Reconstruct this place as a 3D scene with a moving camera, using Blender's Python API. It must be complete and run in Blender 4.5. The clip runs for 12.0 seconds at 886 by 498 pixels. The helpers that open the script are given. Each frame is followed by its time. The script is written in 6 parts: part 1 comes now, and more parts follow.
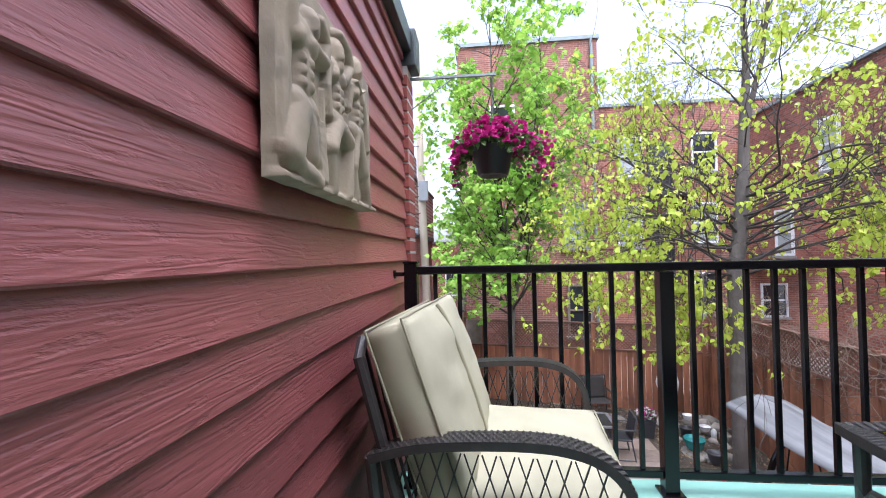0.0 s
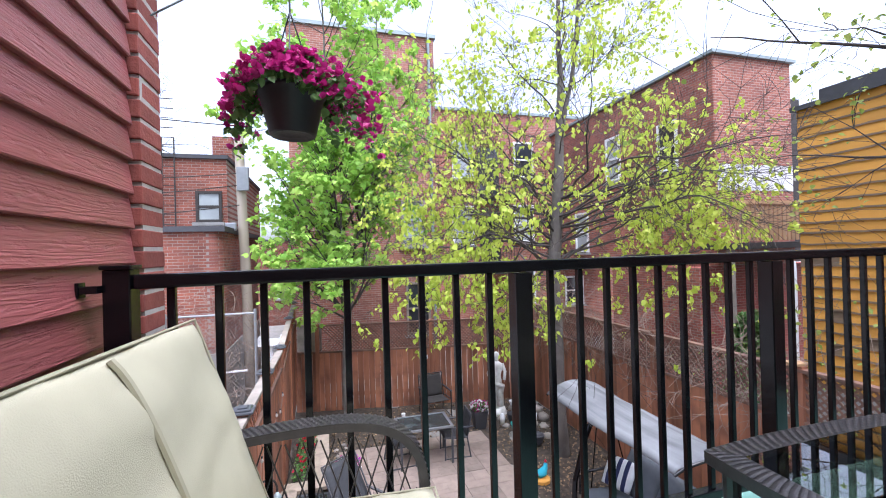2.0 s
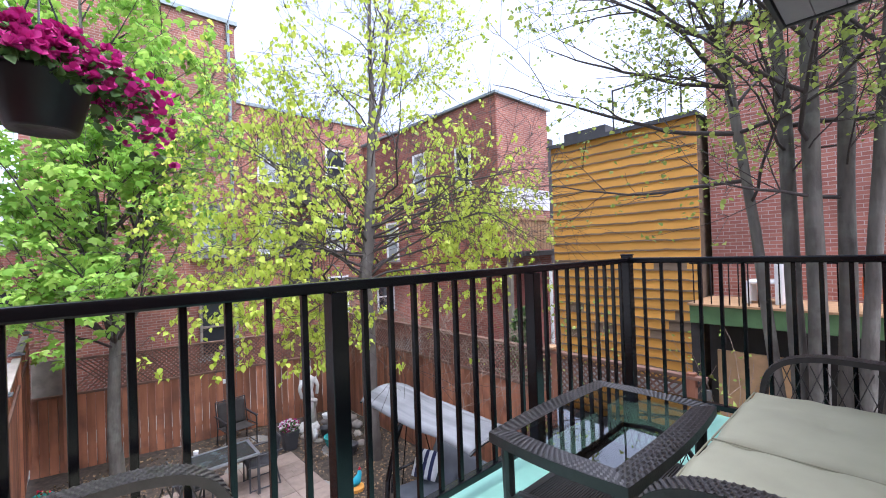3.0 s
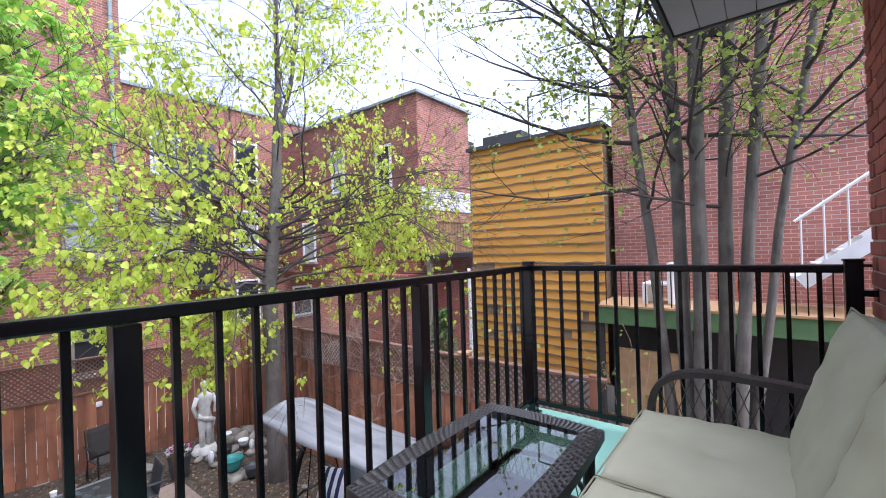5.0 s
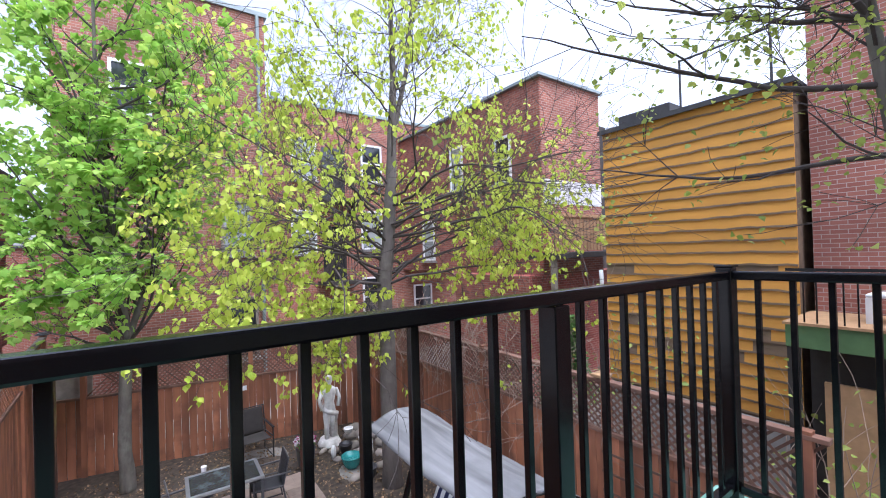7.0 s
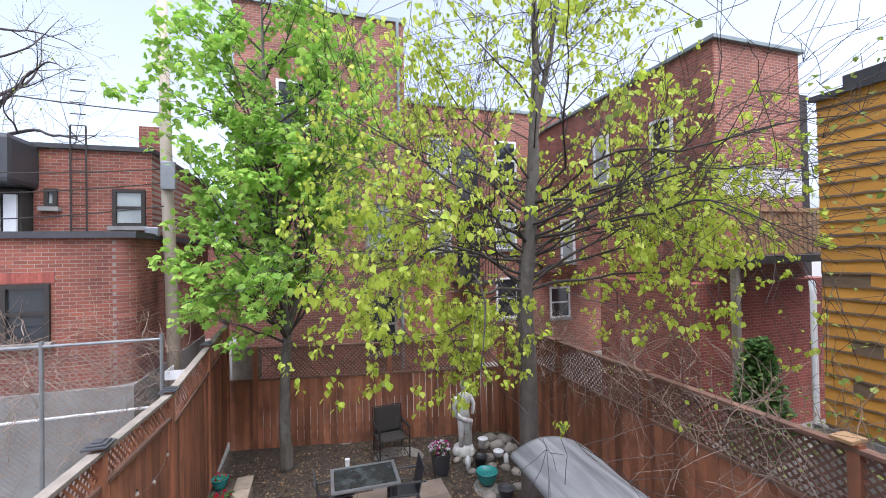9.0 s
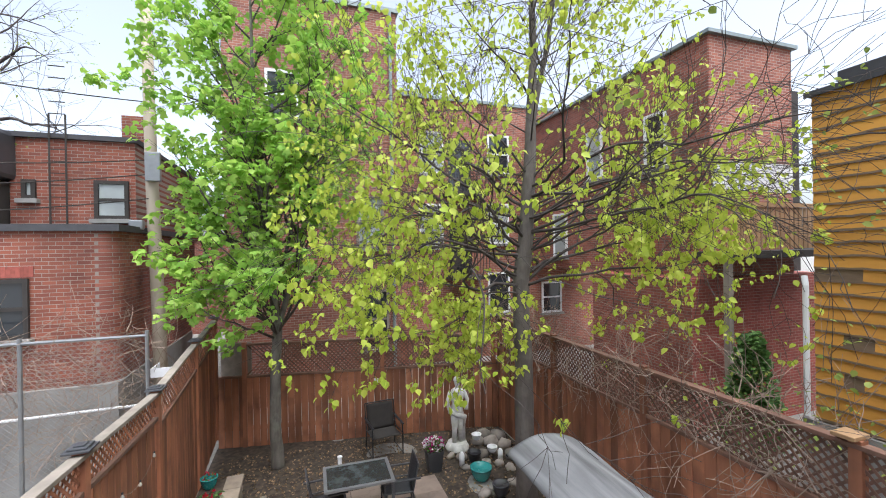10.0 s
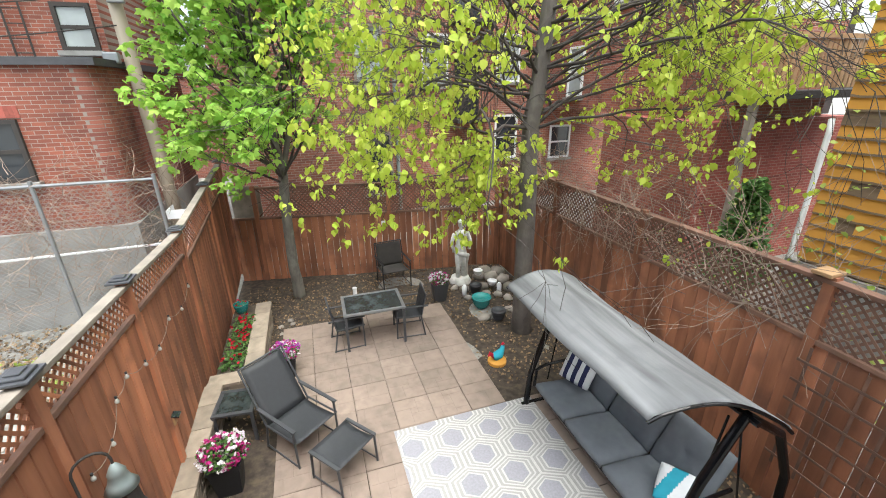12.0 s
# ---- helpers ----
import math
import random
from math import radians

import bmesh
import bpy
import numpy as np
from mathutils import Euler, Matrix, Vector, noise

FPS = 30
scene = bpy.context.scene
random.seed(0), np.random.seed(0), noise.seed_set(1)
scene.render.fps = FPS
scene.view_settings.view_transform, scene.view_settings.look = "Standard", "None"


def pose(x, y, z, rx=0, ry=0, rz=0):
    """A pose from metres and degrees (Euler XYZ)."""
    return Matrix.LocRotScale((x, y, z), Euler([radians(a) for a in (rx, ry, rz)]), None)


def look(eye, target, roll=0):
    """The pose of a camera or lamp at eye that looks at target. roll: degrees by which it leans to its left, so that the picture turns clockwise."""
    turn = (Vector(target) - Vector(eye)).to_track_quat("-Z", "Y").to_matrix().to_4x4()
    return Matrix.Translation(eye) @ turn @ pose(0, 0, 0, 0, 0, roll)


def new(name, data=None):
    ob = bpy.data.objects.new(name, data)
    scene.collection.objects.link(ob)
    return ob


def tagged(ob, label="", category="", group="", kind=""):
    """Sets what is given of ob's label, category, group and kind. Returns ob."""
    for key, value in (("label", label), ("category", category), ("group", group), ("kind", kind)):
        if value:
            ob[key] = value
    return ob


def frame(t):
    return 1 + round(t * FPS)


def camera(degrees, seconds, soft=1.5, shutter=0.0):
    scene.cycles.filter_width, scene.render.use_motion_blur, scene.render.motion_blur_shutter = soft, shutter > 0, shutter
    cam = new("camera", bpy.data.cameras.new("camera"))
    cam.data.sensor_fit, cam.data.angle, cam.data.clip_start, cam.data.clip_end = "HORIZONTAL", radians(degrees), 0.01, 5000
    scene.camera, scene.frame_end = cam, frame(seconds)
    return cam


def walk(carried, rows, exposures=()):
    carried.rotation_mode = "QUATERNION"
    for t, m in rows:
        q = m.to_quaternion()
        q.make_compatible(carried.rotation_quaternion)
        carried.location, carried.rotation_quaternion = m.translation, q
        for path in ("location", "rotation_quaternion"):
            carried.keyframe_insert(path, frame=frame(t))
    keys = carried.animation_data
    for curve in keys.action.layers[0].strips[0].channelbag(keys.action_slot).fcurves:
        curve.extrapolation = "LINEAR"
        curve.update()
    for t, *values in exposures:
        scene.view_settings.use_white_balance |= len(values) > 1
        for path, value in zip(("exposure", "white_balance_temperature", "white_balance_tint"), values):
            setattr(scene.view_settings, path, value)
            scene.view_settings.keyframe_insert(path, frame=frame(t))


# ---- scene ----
cam = camera(94.4, 12.0, soft=1.0)
PATH = [
    (0, (-0.091, 0.087, 1.12), (-0.292, 2.076, 1.154), -1.2),
    (0.5, (-0.12, 0.293, 1.121), (-0.214, 2.29, 1.149), -1.3),
    (1, (-0.115, 0.517, 1.135), (-0.067, 2.516, 1.155), -1.4),
    (1.5, (-0.003, 0.769, 1.131), (0.229, 2.755, 1.151), -1.5),
    (2, (0.079, 0.781, 1.112), (0.634, 2.703, 1.12), -1.6),
    (2.5, (0.068, 0.773, 1.131), (1.046, 2.517, 1.143), -1.7),
    (3, (0.038, 0.719, 1.162), (1.372, 2.209, 1.176), -2.0),
    (3.5, (0.05, 0.682, 1.188), (1.601, 1.946, 1.189), -1.8),
    (3.7, (0.071, 0.667, 1.2), (1.667, 1.872, 1.198), -1.9),
    (5.3, (0.471, 0.758, 1.2), (2.025, 2.018, 1.209), -1.7),
    (5.5, (0.505, 0.767, 1.196), (2.017, 2.076, 1.199), -1.7),
    (6, (0.641, 0.912, 1.195), (2.054, 2.327, 1.2), -1.6),
    (6.5, (0.789, 1.103, 1.209), (2.085, 2.626, 1.214), -1.6),
    (7, (0.988, 1.307, 1.191), (2.141, 2.942, 1.208), -1.7),
    (7.5, (1.113, 1.509, 1.195), (2.103, 3.246, 1.216), -1.6),
    (9.3, (1.141, 2.014, 1.271), (1.716, 3.93, 1.295), -1.1),
    (9.5, (1.138, 2.038, 1.266), (1.715, 3.953, 1.29), -1.1),
    (10, (1.099, 2.104, 1.267), (1.737, 3.999, 1.263), -1.0),
    (10.5, (1.14, 2.132, 1.253), (1.83, 4.005, 1.128), -1.0),
    (11, (1.129, 2.143, 1.248), (1.833, 3.981, 0.89), -1.0),
    (11.5, (1.099, 2.141, 1.235), (1.766, 3.931, 0.643), -0.9),
    (12, (1.068, 2.159, 1.245), (1.639, 3.931, 0.514), -0.9),
]
walk(cam, [(t, look(eye, target, roll)) for t, eye, target, roll in PATH],
     exposures=[(0.0, 2.28, 5650, 18), (1.5, 2.25, 5600, 18), (3.5, 2.26, 5600, 18), (7.5, 2.05, 5600, 18), (9.5, 1.8, 5950, 13), (10.5, 1.86, 6200, 8), (12.0, 2.22, 6350, 5)])

# ---- light ----
G0 = -2.9          # yard level; the deck is at 0
world = bpy.data.worlds.new("overcast_sky")
scene.world = world
world.use_nodes = True
wn, wl = world.node_tree.nodes, world.node_tree.links
sky = wn.new("ShaderNodeTexSky")
sky.sky_type, sky.sun_disc = "NISHITA", False
sky.sun_elevation, sky.sun_rotation = radians(72), radians(165)
sky.air_density, sky.dust_density, sky.ozone_density = 1.0, 4.0, 1.0
grey = wn.new("ShaderNodeHueSaturation")
grey.inputs["Saturation"].default_value = 0.45
wl.new(sky.outputs[0], grey.inputs["Color"])
wl.new(grey.outputs[0], wn["Background"].inputs["Color"])
wn["Background"].inputs["Strength"].default_value = 0.105
sun = new("sun", bpy.data.lights.new("sun", "SUN"))
sun.data.energy, sun.data.angle, sun.data.color = 1.3, radians(75), (1.0, 0.985, 0.96)
sun.matrix_world = look((0, 0, 20), (-math.sin(radians(165)) * 10, -math.cos(radians(165)) * 10, 20 - 30.8))

# ---- materials ----
def mat(name, color, rough=0.6, metal=0.0, var=0.12, scale=6.0, bump=0.15, bscale=60.0, rand=0.0, stretch=(1, 1, 1), spec=0.5, dirt=None, dscale=1.2, island=False, relief=0.004, chips=None):
    """Principled surface with broad and fine variation, optional stains and per-piece variation."""
    m = bpy.data.materials.new(name)
    m.use_nodes = True
    n, l = m.node_tree.nodes, m.node_tree.links
    p = n["Principled BSDF"]
    p.inputs["Roughness"].default_value, p.inputs["Metallic"].default_value = rough, metal
    p.inputs["Specular IOR Level"].default_value = spec
    tc = n.new("ShaderNodeTexCoord")
    mp = n.new("ShaderNodeMapping")
    mp.inputs["Scale"].default_value = stretch
    shift = n.new("ShaderNodeVectorMath")
    if rand and not island:
        times = n.new("ShaderNodeMath")
        times.operation = "MULTIPLY"
        times.inputs[1].default_value = 41.0
        l.new(n.new("ShaderNodeObjectInfo").outputs["Random"], times.inputs[0])
        l.new(times.outputs[0], shift.inputs[1])
    l.new(tc.outputs["Object"], shift.inputs[0])
    l.new(shift.outputs[0], mp.inputs["Vector"])
    big = n.new("ShaderNodeTexNoise")
    big.inputs["Scale"].default_value, big.inputs["Detail"].default_value = scale, 6.0
    l.new(mp.outputs[0], big.inputs["Vector"])
    hs = n.new("ShaderNodeHueSaturation")
    hs.inputs["Color"].default_value = (*color, 1)
    mr = n.new("ShaderNodeMapRange")
    mr.inputs["From Min"].default_value, mr.inputs["From Max"].default_value = 0.25, 0.75
    mr.inputs["To Min"].default_value, mr.inputs["To Max"].default_value = 1 - var, 1 + var
    l.new(big.outputs["Fac"], mr.inputs["Value"])
    val = mr.outputs[0]
    if rand:
        src = n.new("ShaderNodeNewGeometry").outputs["Random Per Island"] if island else n.new("ShaderNodeObjectInfo").outputs["Random"]
        r2 = n.new("ShaderNodeMapRange")
        r2.inputs["To Min"].default_value, r2.inputs["To Max"].default_value = 1 - rand, 1 + rand
        l.new(src, r2.inputs["Value"])
        mu = n.new("ShaderNodeMath")
        mu.operation = "MULTIPLY"
        l.new(val, mu.inputs[0])
        l.new(r2.outputs[0], mu.inputs[1])
        val = mu.outputs[0]
    l.new(val, hs.inputs["Value"])
    col = hs.outputs[0]
    if dirt:
        dn = n.new("ShaderNodeTexNoise")
        dn.inputs["Scale"].default_value, dn.inputs["Detail"].default_value = dscale, 8.0
        l.new(shift.outputs[0], dn.inputs["Vector"])
        dr = n.new("ShaderNodeMapRange")
        dr.inputs["From Min"].default_value, dr.inputs["From Max"].default_value = 0.5, 0.72
        dr.inputs["To Max"].default_value = 0.75
        l.new(dn.outputs["Fac"], dr.inputs["Value"])
        mx = n.new("ShaderNodeMixRGB")
        mx.inputs[2].default_value = (*dirt, 1)
        l.new(dr.outputs[0], mx.inputs[0])
        l.new(col, mx.inputs[1])
        col = mx.outputs[0]
    if chips:
        cn = n.new("ShaderNodeTexNoise")
        cn.inputs["Scale"].default_value, cn.inputs["Detail"].default_value = 75.0, 2.0
        l.new(mp.outputs[0], cn.inputs["Vector"])
        cr = n.new("ShaderNodeMapRange")
        cr.inputs["From Min"].default_value, cr.inputs["From Max"].default_value = 0.73, 0.76
        cr.inputs["To Max"].default_value = 0.8
        l.new(cn.outputs["Fac"], cr.inputs["Value"])
        cx = n.new("ShaderNodeMixRGB")
        cx.inputs[2].default_value = (*chips, 1)
        l.new(cr.outputs[0], cx.inputs[0])
        l.new(col, cx.inputs[1])
        col = cx.outputs[0]
    l.new(col, p.inputs["Base Color"])
    if bump:
        fine = n.new("ShaderNodeTexNoise")
        fine.inputs["Scale"].default_value, fine.inputs["Detail"].default_value = bscale, 4.0
        l.new(mp.outputs[0], fine.inputs["Vector"])
        b = n.new("ShaderNodeBump")
        b.inputs["Strength"].default_value, b.inputs["Distance"].default_value = bump, relief
        l.new(fine.outputs["Fac"], b.inputs["Height"])
        l.new(b.outputs[0], p.inputs["Normal"])
        rr = n.new("ShaderNodeMapRange")
        rr.inputs["To Min"].default_value, rr.inputs["To Max"].default_value = max(rough - 0.12, 0.02), min(rough + 0.12, 1)
        l.new(fine.outputs["Fac"], rr.inputs["Value"])
        l.new(rr.outputs[0], p.inputs["Roughness"])
    return m


def brick_mat(name, c1, c2, mortar, along="x", length=0.2, height=0.068):
    """Masonry seen from afar; along names the wall's horizontal axis."""
    m = bpy.data.materials.new(name)
    m.use_nodes = True
    n, l = m.node_tree.nodes, m.node_tree.links
    p = n["Principled BSDF"]
    p.inputs["Roughness"].default_value = 0.85
    tc = n.new("ShaderNodeTexCoord")
    sep, comb = n.new("ShaderNodeSeparateXYZ"), n.new("ShaderNodeCombineXYZ")
    l.new(tc.outputs["Object"], sep.inputs[0])
    l.new(sep.outputs["X" if along == "x" else "Y"], comb.inputs["X"])
    l.new(sep.outputs["Z"], comb.inputs["Y"])
    br = n.new("ShaderNodeTexBrick")
    br.inputs["Scale"].default_value = 1.0
    br.inputs["Brick Width"].default_value, br.inputs["Row Height"].default_value = length, height
    br.inputs["Mortar Size"].default_value, br.inputs["Mortar Smooth"].default_value = 0.006, 0.3
    br.inputs["Color1"].default_value, br.inputs["Color2"].default_value, br.inputs["Mortar"].default_value = (*c1, 1), (*c2, 1), (*mortar, 1)
    l.new(comb.outputs[0], br.inputs["Vector"])
    nz = n.new("ShaderNodeTexNoise")
    nz.inputs["Scale"].default_value, nz.inputs["Detail"].default_value = 0.9, 8.0
    l.new(tc.outputs["Object"], nz.inputs["Vector"])
    mr = n.new("ShaderNodeMapRange")
    mr.inputs["From Min"].default_value, mr.inputs["From Max"].default_value = 0.3, 0.7
    mr.inputs["To Min"].default_value, mr.inputs["To Max"].default_value = 0.68, 1.2
    l.new(nz.outputs["Fac"], mr.inputs["Value"])
    hs = n.new("ShaderNodeHueSaturation")
    l.new(br.outputs["Color"], hs.inputs["Color"])
    l.new(mr.outputs[0], hs.inputs["Value"])
    l.new(hs.outputs[0], p.inputs["Base Color"])
    b = n.new("ShaderNodeBump")
    b.invert = True
    b.inputs["Strength"].default_value, b.inputs["Distance"].default_value = 0.6, 0.01
    l.new(br.outputs["Fac"], b.inputs["Height"])
    l.new(b.outputs[0], p.inputs["Normal"])
    return m


def leaf_mat(name, c1, c2, through_amount=0.45):
    m = bpy.data.materials.new(name)
    m.use_nodes = True
    n, l = m.node_tree.nodes, m.node_tree.links
    p = n["Principled BSDF"]
    p.inputs["Roughness"].default_value = 0.5
    p.inputs["Specular IOR Level"].default_value = 0.3
    geo = n.new("ShaderNodeNewGeometry")
    ramp = n.new("ShaderNodeMixRGB")
    ramp.inputs[1].default_value, ramp.inputs[2].default_value = (*c1, 1), (*c2, 1)
    l.new(geo.outputs["Random Per Island"], ramp.inputs[0])
    l.new(ramp.outputs[0], p.inputs["Base Color"])
    tr = n.new("ShaderNodeBsdfTranslucent")
    l.new(ramp.outputs[0], tr.inputs["Color"])
    mix = n.new("ShaderNodeMixShader")
    mix.inputs[0].default_value = through_amount
    l.new(p.outputs[0], mix.inputs[1])
    l.new(tr.outputs[0], mix.inputs[2])
    l.new(mix.outputs[0], n["Material Output"].inputs["Surface"])
    return m


def glass_mat(name, tint=(0.9, 0.95, 0.93), rough=0.0):
    m = bpy.data.materials.new(name)
    m.use_nodes = True
    p = m.node_tree.nodes["Principled BSDF"]
    p.inputs["Base Color"].default_value = (*tint, 1)
    p.inputs["Roughness"].default_value, p.inputs["Transmission Weight"].default_value = rough, 1.0
    p.inputs["IOR"].default_value = 1.85
    return m


def siding_mat(name):
    """Stained boards with embossed cathedral grain that runs along y, and pale scuffs."""
    m = bpy.data.materials.new(name)
    m.use_nodes = True
    n, l = m.node_tree.nodes, m.node_tree.links
    p = n["Principled BSDF"]
    p.inputs["Specular IOR Level"].default_value = 0.75

    def node(kind, **sets):
        q = n.new(kind)
        for k, v in sets.items():
            q.inputs[k.replace("_", " ")].default_value = v
        return q

    def ranged(src, a, b, c, d):
        q = node("ShaderNodeMapRange", From_Min=a, From_Max=b, To_Min=c, To_Max=d)
        l.new(src, q.inputs["Value"])
        return q.outputs[0]

    def sums(op, a, b):
        q = n.new("ShaderNodeMath")
        q.operation = op
        l.new(a, q.inputs[0])
        if hasattr(b, "is_linked"):
            l.new(b, q.inputs[1])
        else:
            q.inputs[1].default_value = b
        return q.outputs[0]

    rnd = n.new("ShaderNodeObjectInfo").outputs["Random"]
    shift = n.new("ShaderNodeVectorMath")
    l.new(n.new("ShaderNodeTexCoord").outputs["Object"], shift.inputs[0])
    l.new(sums("MULTIPLY", rnd, 37.0), shift.inputs[1])
    long = node("ShaderNodeMapping", Scale=(1, 0.09, 1))
    l.new(shift.outputs[0], long.inputs["Vector"])
    mid = node("ShaderNodeMapping", Scale=(1, 0.28, 1))
    l.new(shift.outputs[0], mid.inputs["Vector"])
    wave = node("ShaderNodeTexWave", Scale=22.0, Distortion=22.0, Detail=3.0, Detail_Scale=0.9, Detail_Roughness=0.6)
    wave.bands_direction = "Z"
    l.new(long.outputs[0], wave.inputs["Vector"])
    streak = node("ShaderNodeTexNoise", Scale=130.0, Detail=5.0, Roughness=0.65)
    l.new(long.outputs[0], streak.inputs["Vector"])
    knobs = node("ShaderNodeTexNoise", Scale=48.0, Detail=4.0, Roughness=0.6)
    l.new(mid.outputs[0], knobs.inputs["Vector"])
    broad = node("ShaderNodeTexNoise", Scale=5.0, Detail=5.0)
    l.new(mid.outputs[0], broad.inputs["Vector"])
    mask = ranged(broad.outputs["Fac"], 0.42, 0.60, 0.15, 1.0)
    height = sums("ADD", sums("MULTIPLY", sums("MULTIPLY", wave.outputs["Fac"], mask), 0.5), sums("MULTIPLY", streak.outputs["Fac"], 0.7))
    height = sums("ADD", height, ranged(knobs.outputs["Fac"], 0.30, 0.46, -0.8, 0.0))
    b = node("ShaderNodeBump", Strength=0.7, Distance=0.0026)
    l.new(height, b.inputs["Height"])
    l.new(b.outputs[0], p.inputs["Normal"])
    hs = node("ShaderNodeHueSaturation", Color=(0.27, 0.078, 0.076, 1))
    tone = sums("MULTIPLY", ranged(broad.outputs["Fac"], 0.3, 0.7, 0.82, 1.22), ranged(streak.outputs["Fac"], 0.3, 0.7, 0.80, 1.18))
    l.new(sums("MULTIPLY", tone, ranged(rnd, 0.0, 1.0, 0.88, 1.12)), hs.inputs["Value"])
    scuff = node("ShaderNodeTexNoise", Scale=22.0, Detail=6.0, Roughness=0.75)
    l.new(mid.outputs[0], scuff.inputs["Vector"])
    mx = node("ShaderNodeMixRGB", Color2=(0.44, 0.33, 0.33, 1))
    l.new(ranged(scuff.outputs["Fac"], 0.70, 0.76, 0.0, 0.65), mx.inputs[0])
    l.new(hs.outputs[0], mx.inputs[1])
    l.new(mx.outputs[0], p.inputs["Base Color"])
    l.new(ranged(streak.outputs["Fac"], 0.2, 0.8, 0.30, 0.52), p.inputs["Roughness"])
    return m


M_SIDING = siding_mat("red_stained_siding")
M_PLASTER = mat("cream_plaster", (0.35, 0.29, 0.205), 0.8, var=0.18, scale=9, bump=0.3, bscale=90, dirt=(0.22, 0.19, 0.15), dscale=7)
M_BLACK = mat("black_powder_coat", (0.004, 0.004, 0.005), 0.20, var=0.15, bump=0.0, bscale=300, spec=0.35)
M_BRICK = mat("red_brick", (0.28, 0.075, 0.055), 0.85, var=0.2, scale=14, bump=0.7, bscale=70, rand=0.22)
M_MORTAR = mat("mortar", (0.46, 0.43, 0.39), 0.9, var=0.15, scale=12, bump=0.6, bscale=60)
M_DECK = mat("mint_green_deck_paint", (0.23, 0.47, 0.38), 0.55, var=0.12, scale=3, bump=0.2, bscale=40, dirt=(0.2, 0.36, 0.3), dscale=3)
M_CUSH = mat("pale_green_canvas", (0.40, 0.383, 0.272), 0.9, var=0.10, scale=5, bump=0.35, bscale=420, spec=0.2)
M_PIPING = mat("olive_piping", (0.30, 0.285, 0.19), 0.8, bump=0.2)
M_WICKER = mat("dark_wicker", (0.038, 0.034, 0.033), 0.40, var=0.25, scale=30, bump=0.3, bscale=120, rand=0.2, island=True)
M_POTBLACK = mat("black_plastic", (0.014, 0.015, 0.018), 0.45, bump=0.05)
M_ALU = mat("brown_metal_flashing", (0.06, 0.075, 0.075), 0.4, metal=0.3, bump=0.05)
M_SOFFIT = mat("grey_vinyl_soffit", (0.30, 0.31, 0.32), 0.6, var=0.05, bump=0.1)
M_WHITE = mat("white_paint", (0.72, 0.73, 0.74), 0.5, var=0.06, bump=0.1)
M_FENCE = mat("red_stained_fence", (0.30, 0.120, 0.062), 0.75, var=0.6, scale=4, bump=0.6, bscale=40, rand=0.30, stretch=(1, 1, 0.12), dirt=(0.13, 0.06, 0.04), dscale=2.2)
M_FENCEOLD = mat("weathered_fence_wood", (0.16, 0.085, 0.058), 0.85, var=0.3, scale=5, bump=0.6, bscale=40, rand=0.2, dirt=(0.07, 0.05, 0.04), dscale=3)
M_GREYWOOD = mat("grey_weathered_wood", (0.25, 0.215, 0.18), 0.9, var=0.25, scale=5, bump=0.5, bscale=50, rand=0.15, dirt=(0.17, 0.15, 0.12), dscale=4)
M_SOIL = mat("brown_soil_and_litter", (0.050, 0.037, 0.027), 0.95, var=0.6, scale=11, bump=1.0, bscale=35, dirt=(0.105, 0.08, 0.052), dscale=9)
M_PAVER = mat("pink_beige_paver", (0.245, 0.188, 0.153), 0.85, var=0.2, scale=7, bump=0.35, bscale=60, rand=0.13, dirt=(0.24, 0.185, 0.15), dscale=3.5)
M_STONE = mat("beige_block_stone", (0.27, 0.22, 0.17), 0.9, var=0.22, scale=8, bump=0.6, bscale=45, rand=0.2, dirt=(0.2, 0.17, 0.13), dscale=5)
M_ROCK = mat("grey_rock", (0.27, 0.24, 0.21), 0.9, var=0.3, scale=6, bump=0.7, bscale=30, rand=0.3)
M_RUGA = mat("pale_grey_rug", (0.33, 0.318, 0.31), 0.95, var=0.08, scale=20, bump=0.5, bscale=250, spec=0.1)
M_RUGB = mat("white_rug_band", (0.50, 0.485, 0.465), 0.95, var=0.06, scale=20, bump=0.5, bscale=250, spec=0.1)
M_RUGC = mat("lavender_grey_rug_field", (0.29, 0.285, 0.315), 0.95, var=0.12, scale=40, bump=0.5, bscale=250, spec=0.1)
M_CANOPY = mat("grey_canopy_fabric", (0.155, 0.158, 0.163), 0.8, var=0.55, scale=5.0, bump=0.3, bscale=200, stretch=(1.6, 0.12, 1), dirt=(0.105, 0.105, 0.11), dscale=1.8)
M_GREYCUSH = mat("slate_grey_cushion", (0.14, 0.152, 0.168), 0.9, var=0.1, scale=8, bump=0.4, bscale=300, spec=0.2)
M_SLING = mat("charcoal_sling_fabric", (0.028, 0.03, 0.034), 0.6, var=0.12, scale=20, bump=0.4, bscale=350)
M_CHARCOAL = mat("charcoal_metal", (0.05, 0.052, 0.058), 0.4, bump=0.05)
M_NAVY = mat("navy_stripe", (0.02, 0.025, 0.08), 0.9, bump=0.2)
M_TURQ = mat("turquoise_fabric", (0.03, 0.32, 0.42), 0.9, bump=0.2)
M_TEAL = mat("teal_glaze", (0.03, 0.24, 0.23), 0.25, bump=0.05)
M_STATUE = mat("pale_cast_stone", (0.62, 0.61, 0.58), 0.85, var=0.18, scale=9, bump=0.4, bscale=60, dirt=(0.33, 0.32, 0.28), dscale=6)
M_PINK = leaf_mat("magenta_petals", (0.33, 0.01, 0.12), (0.55, 0.035, 0.25), 0.25)
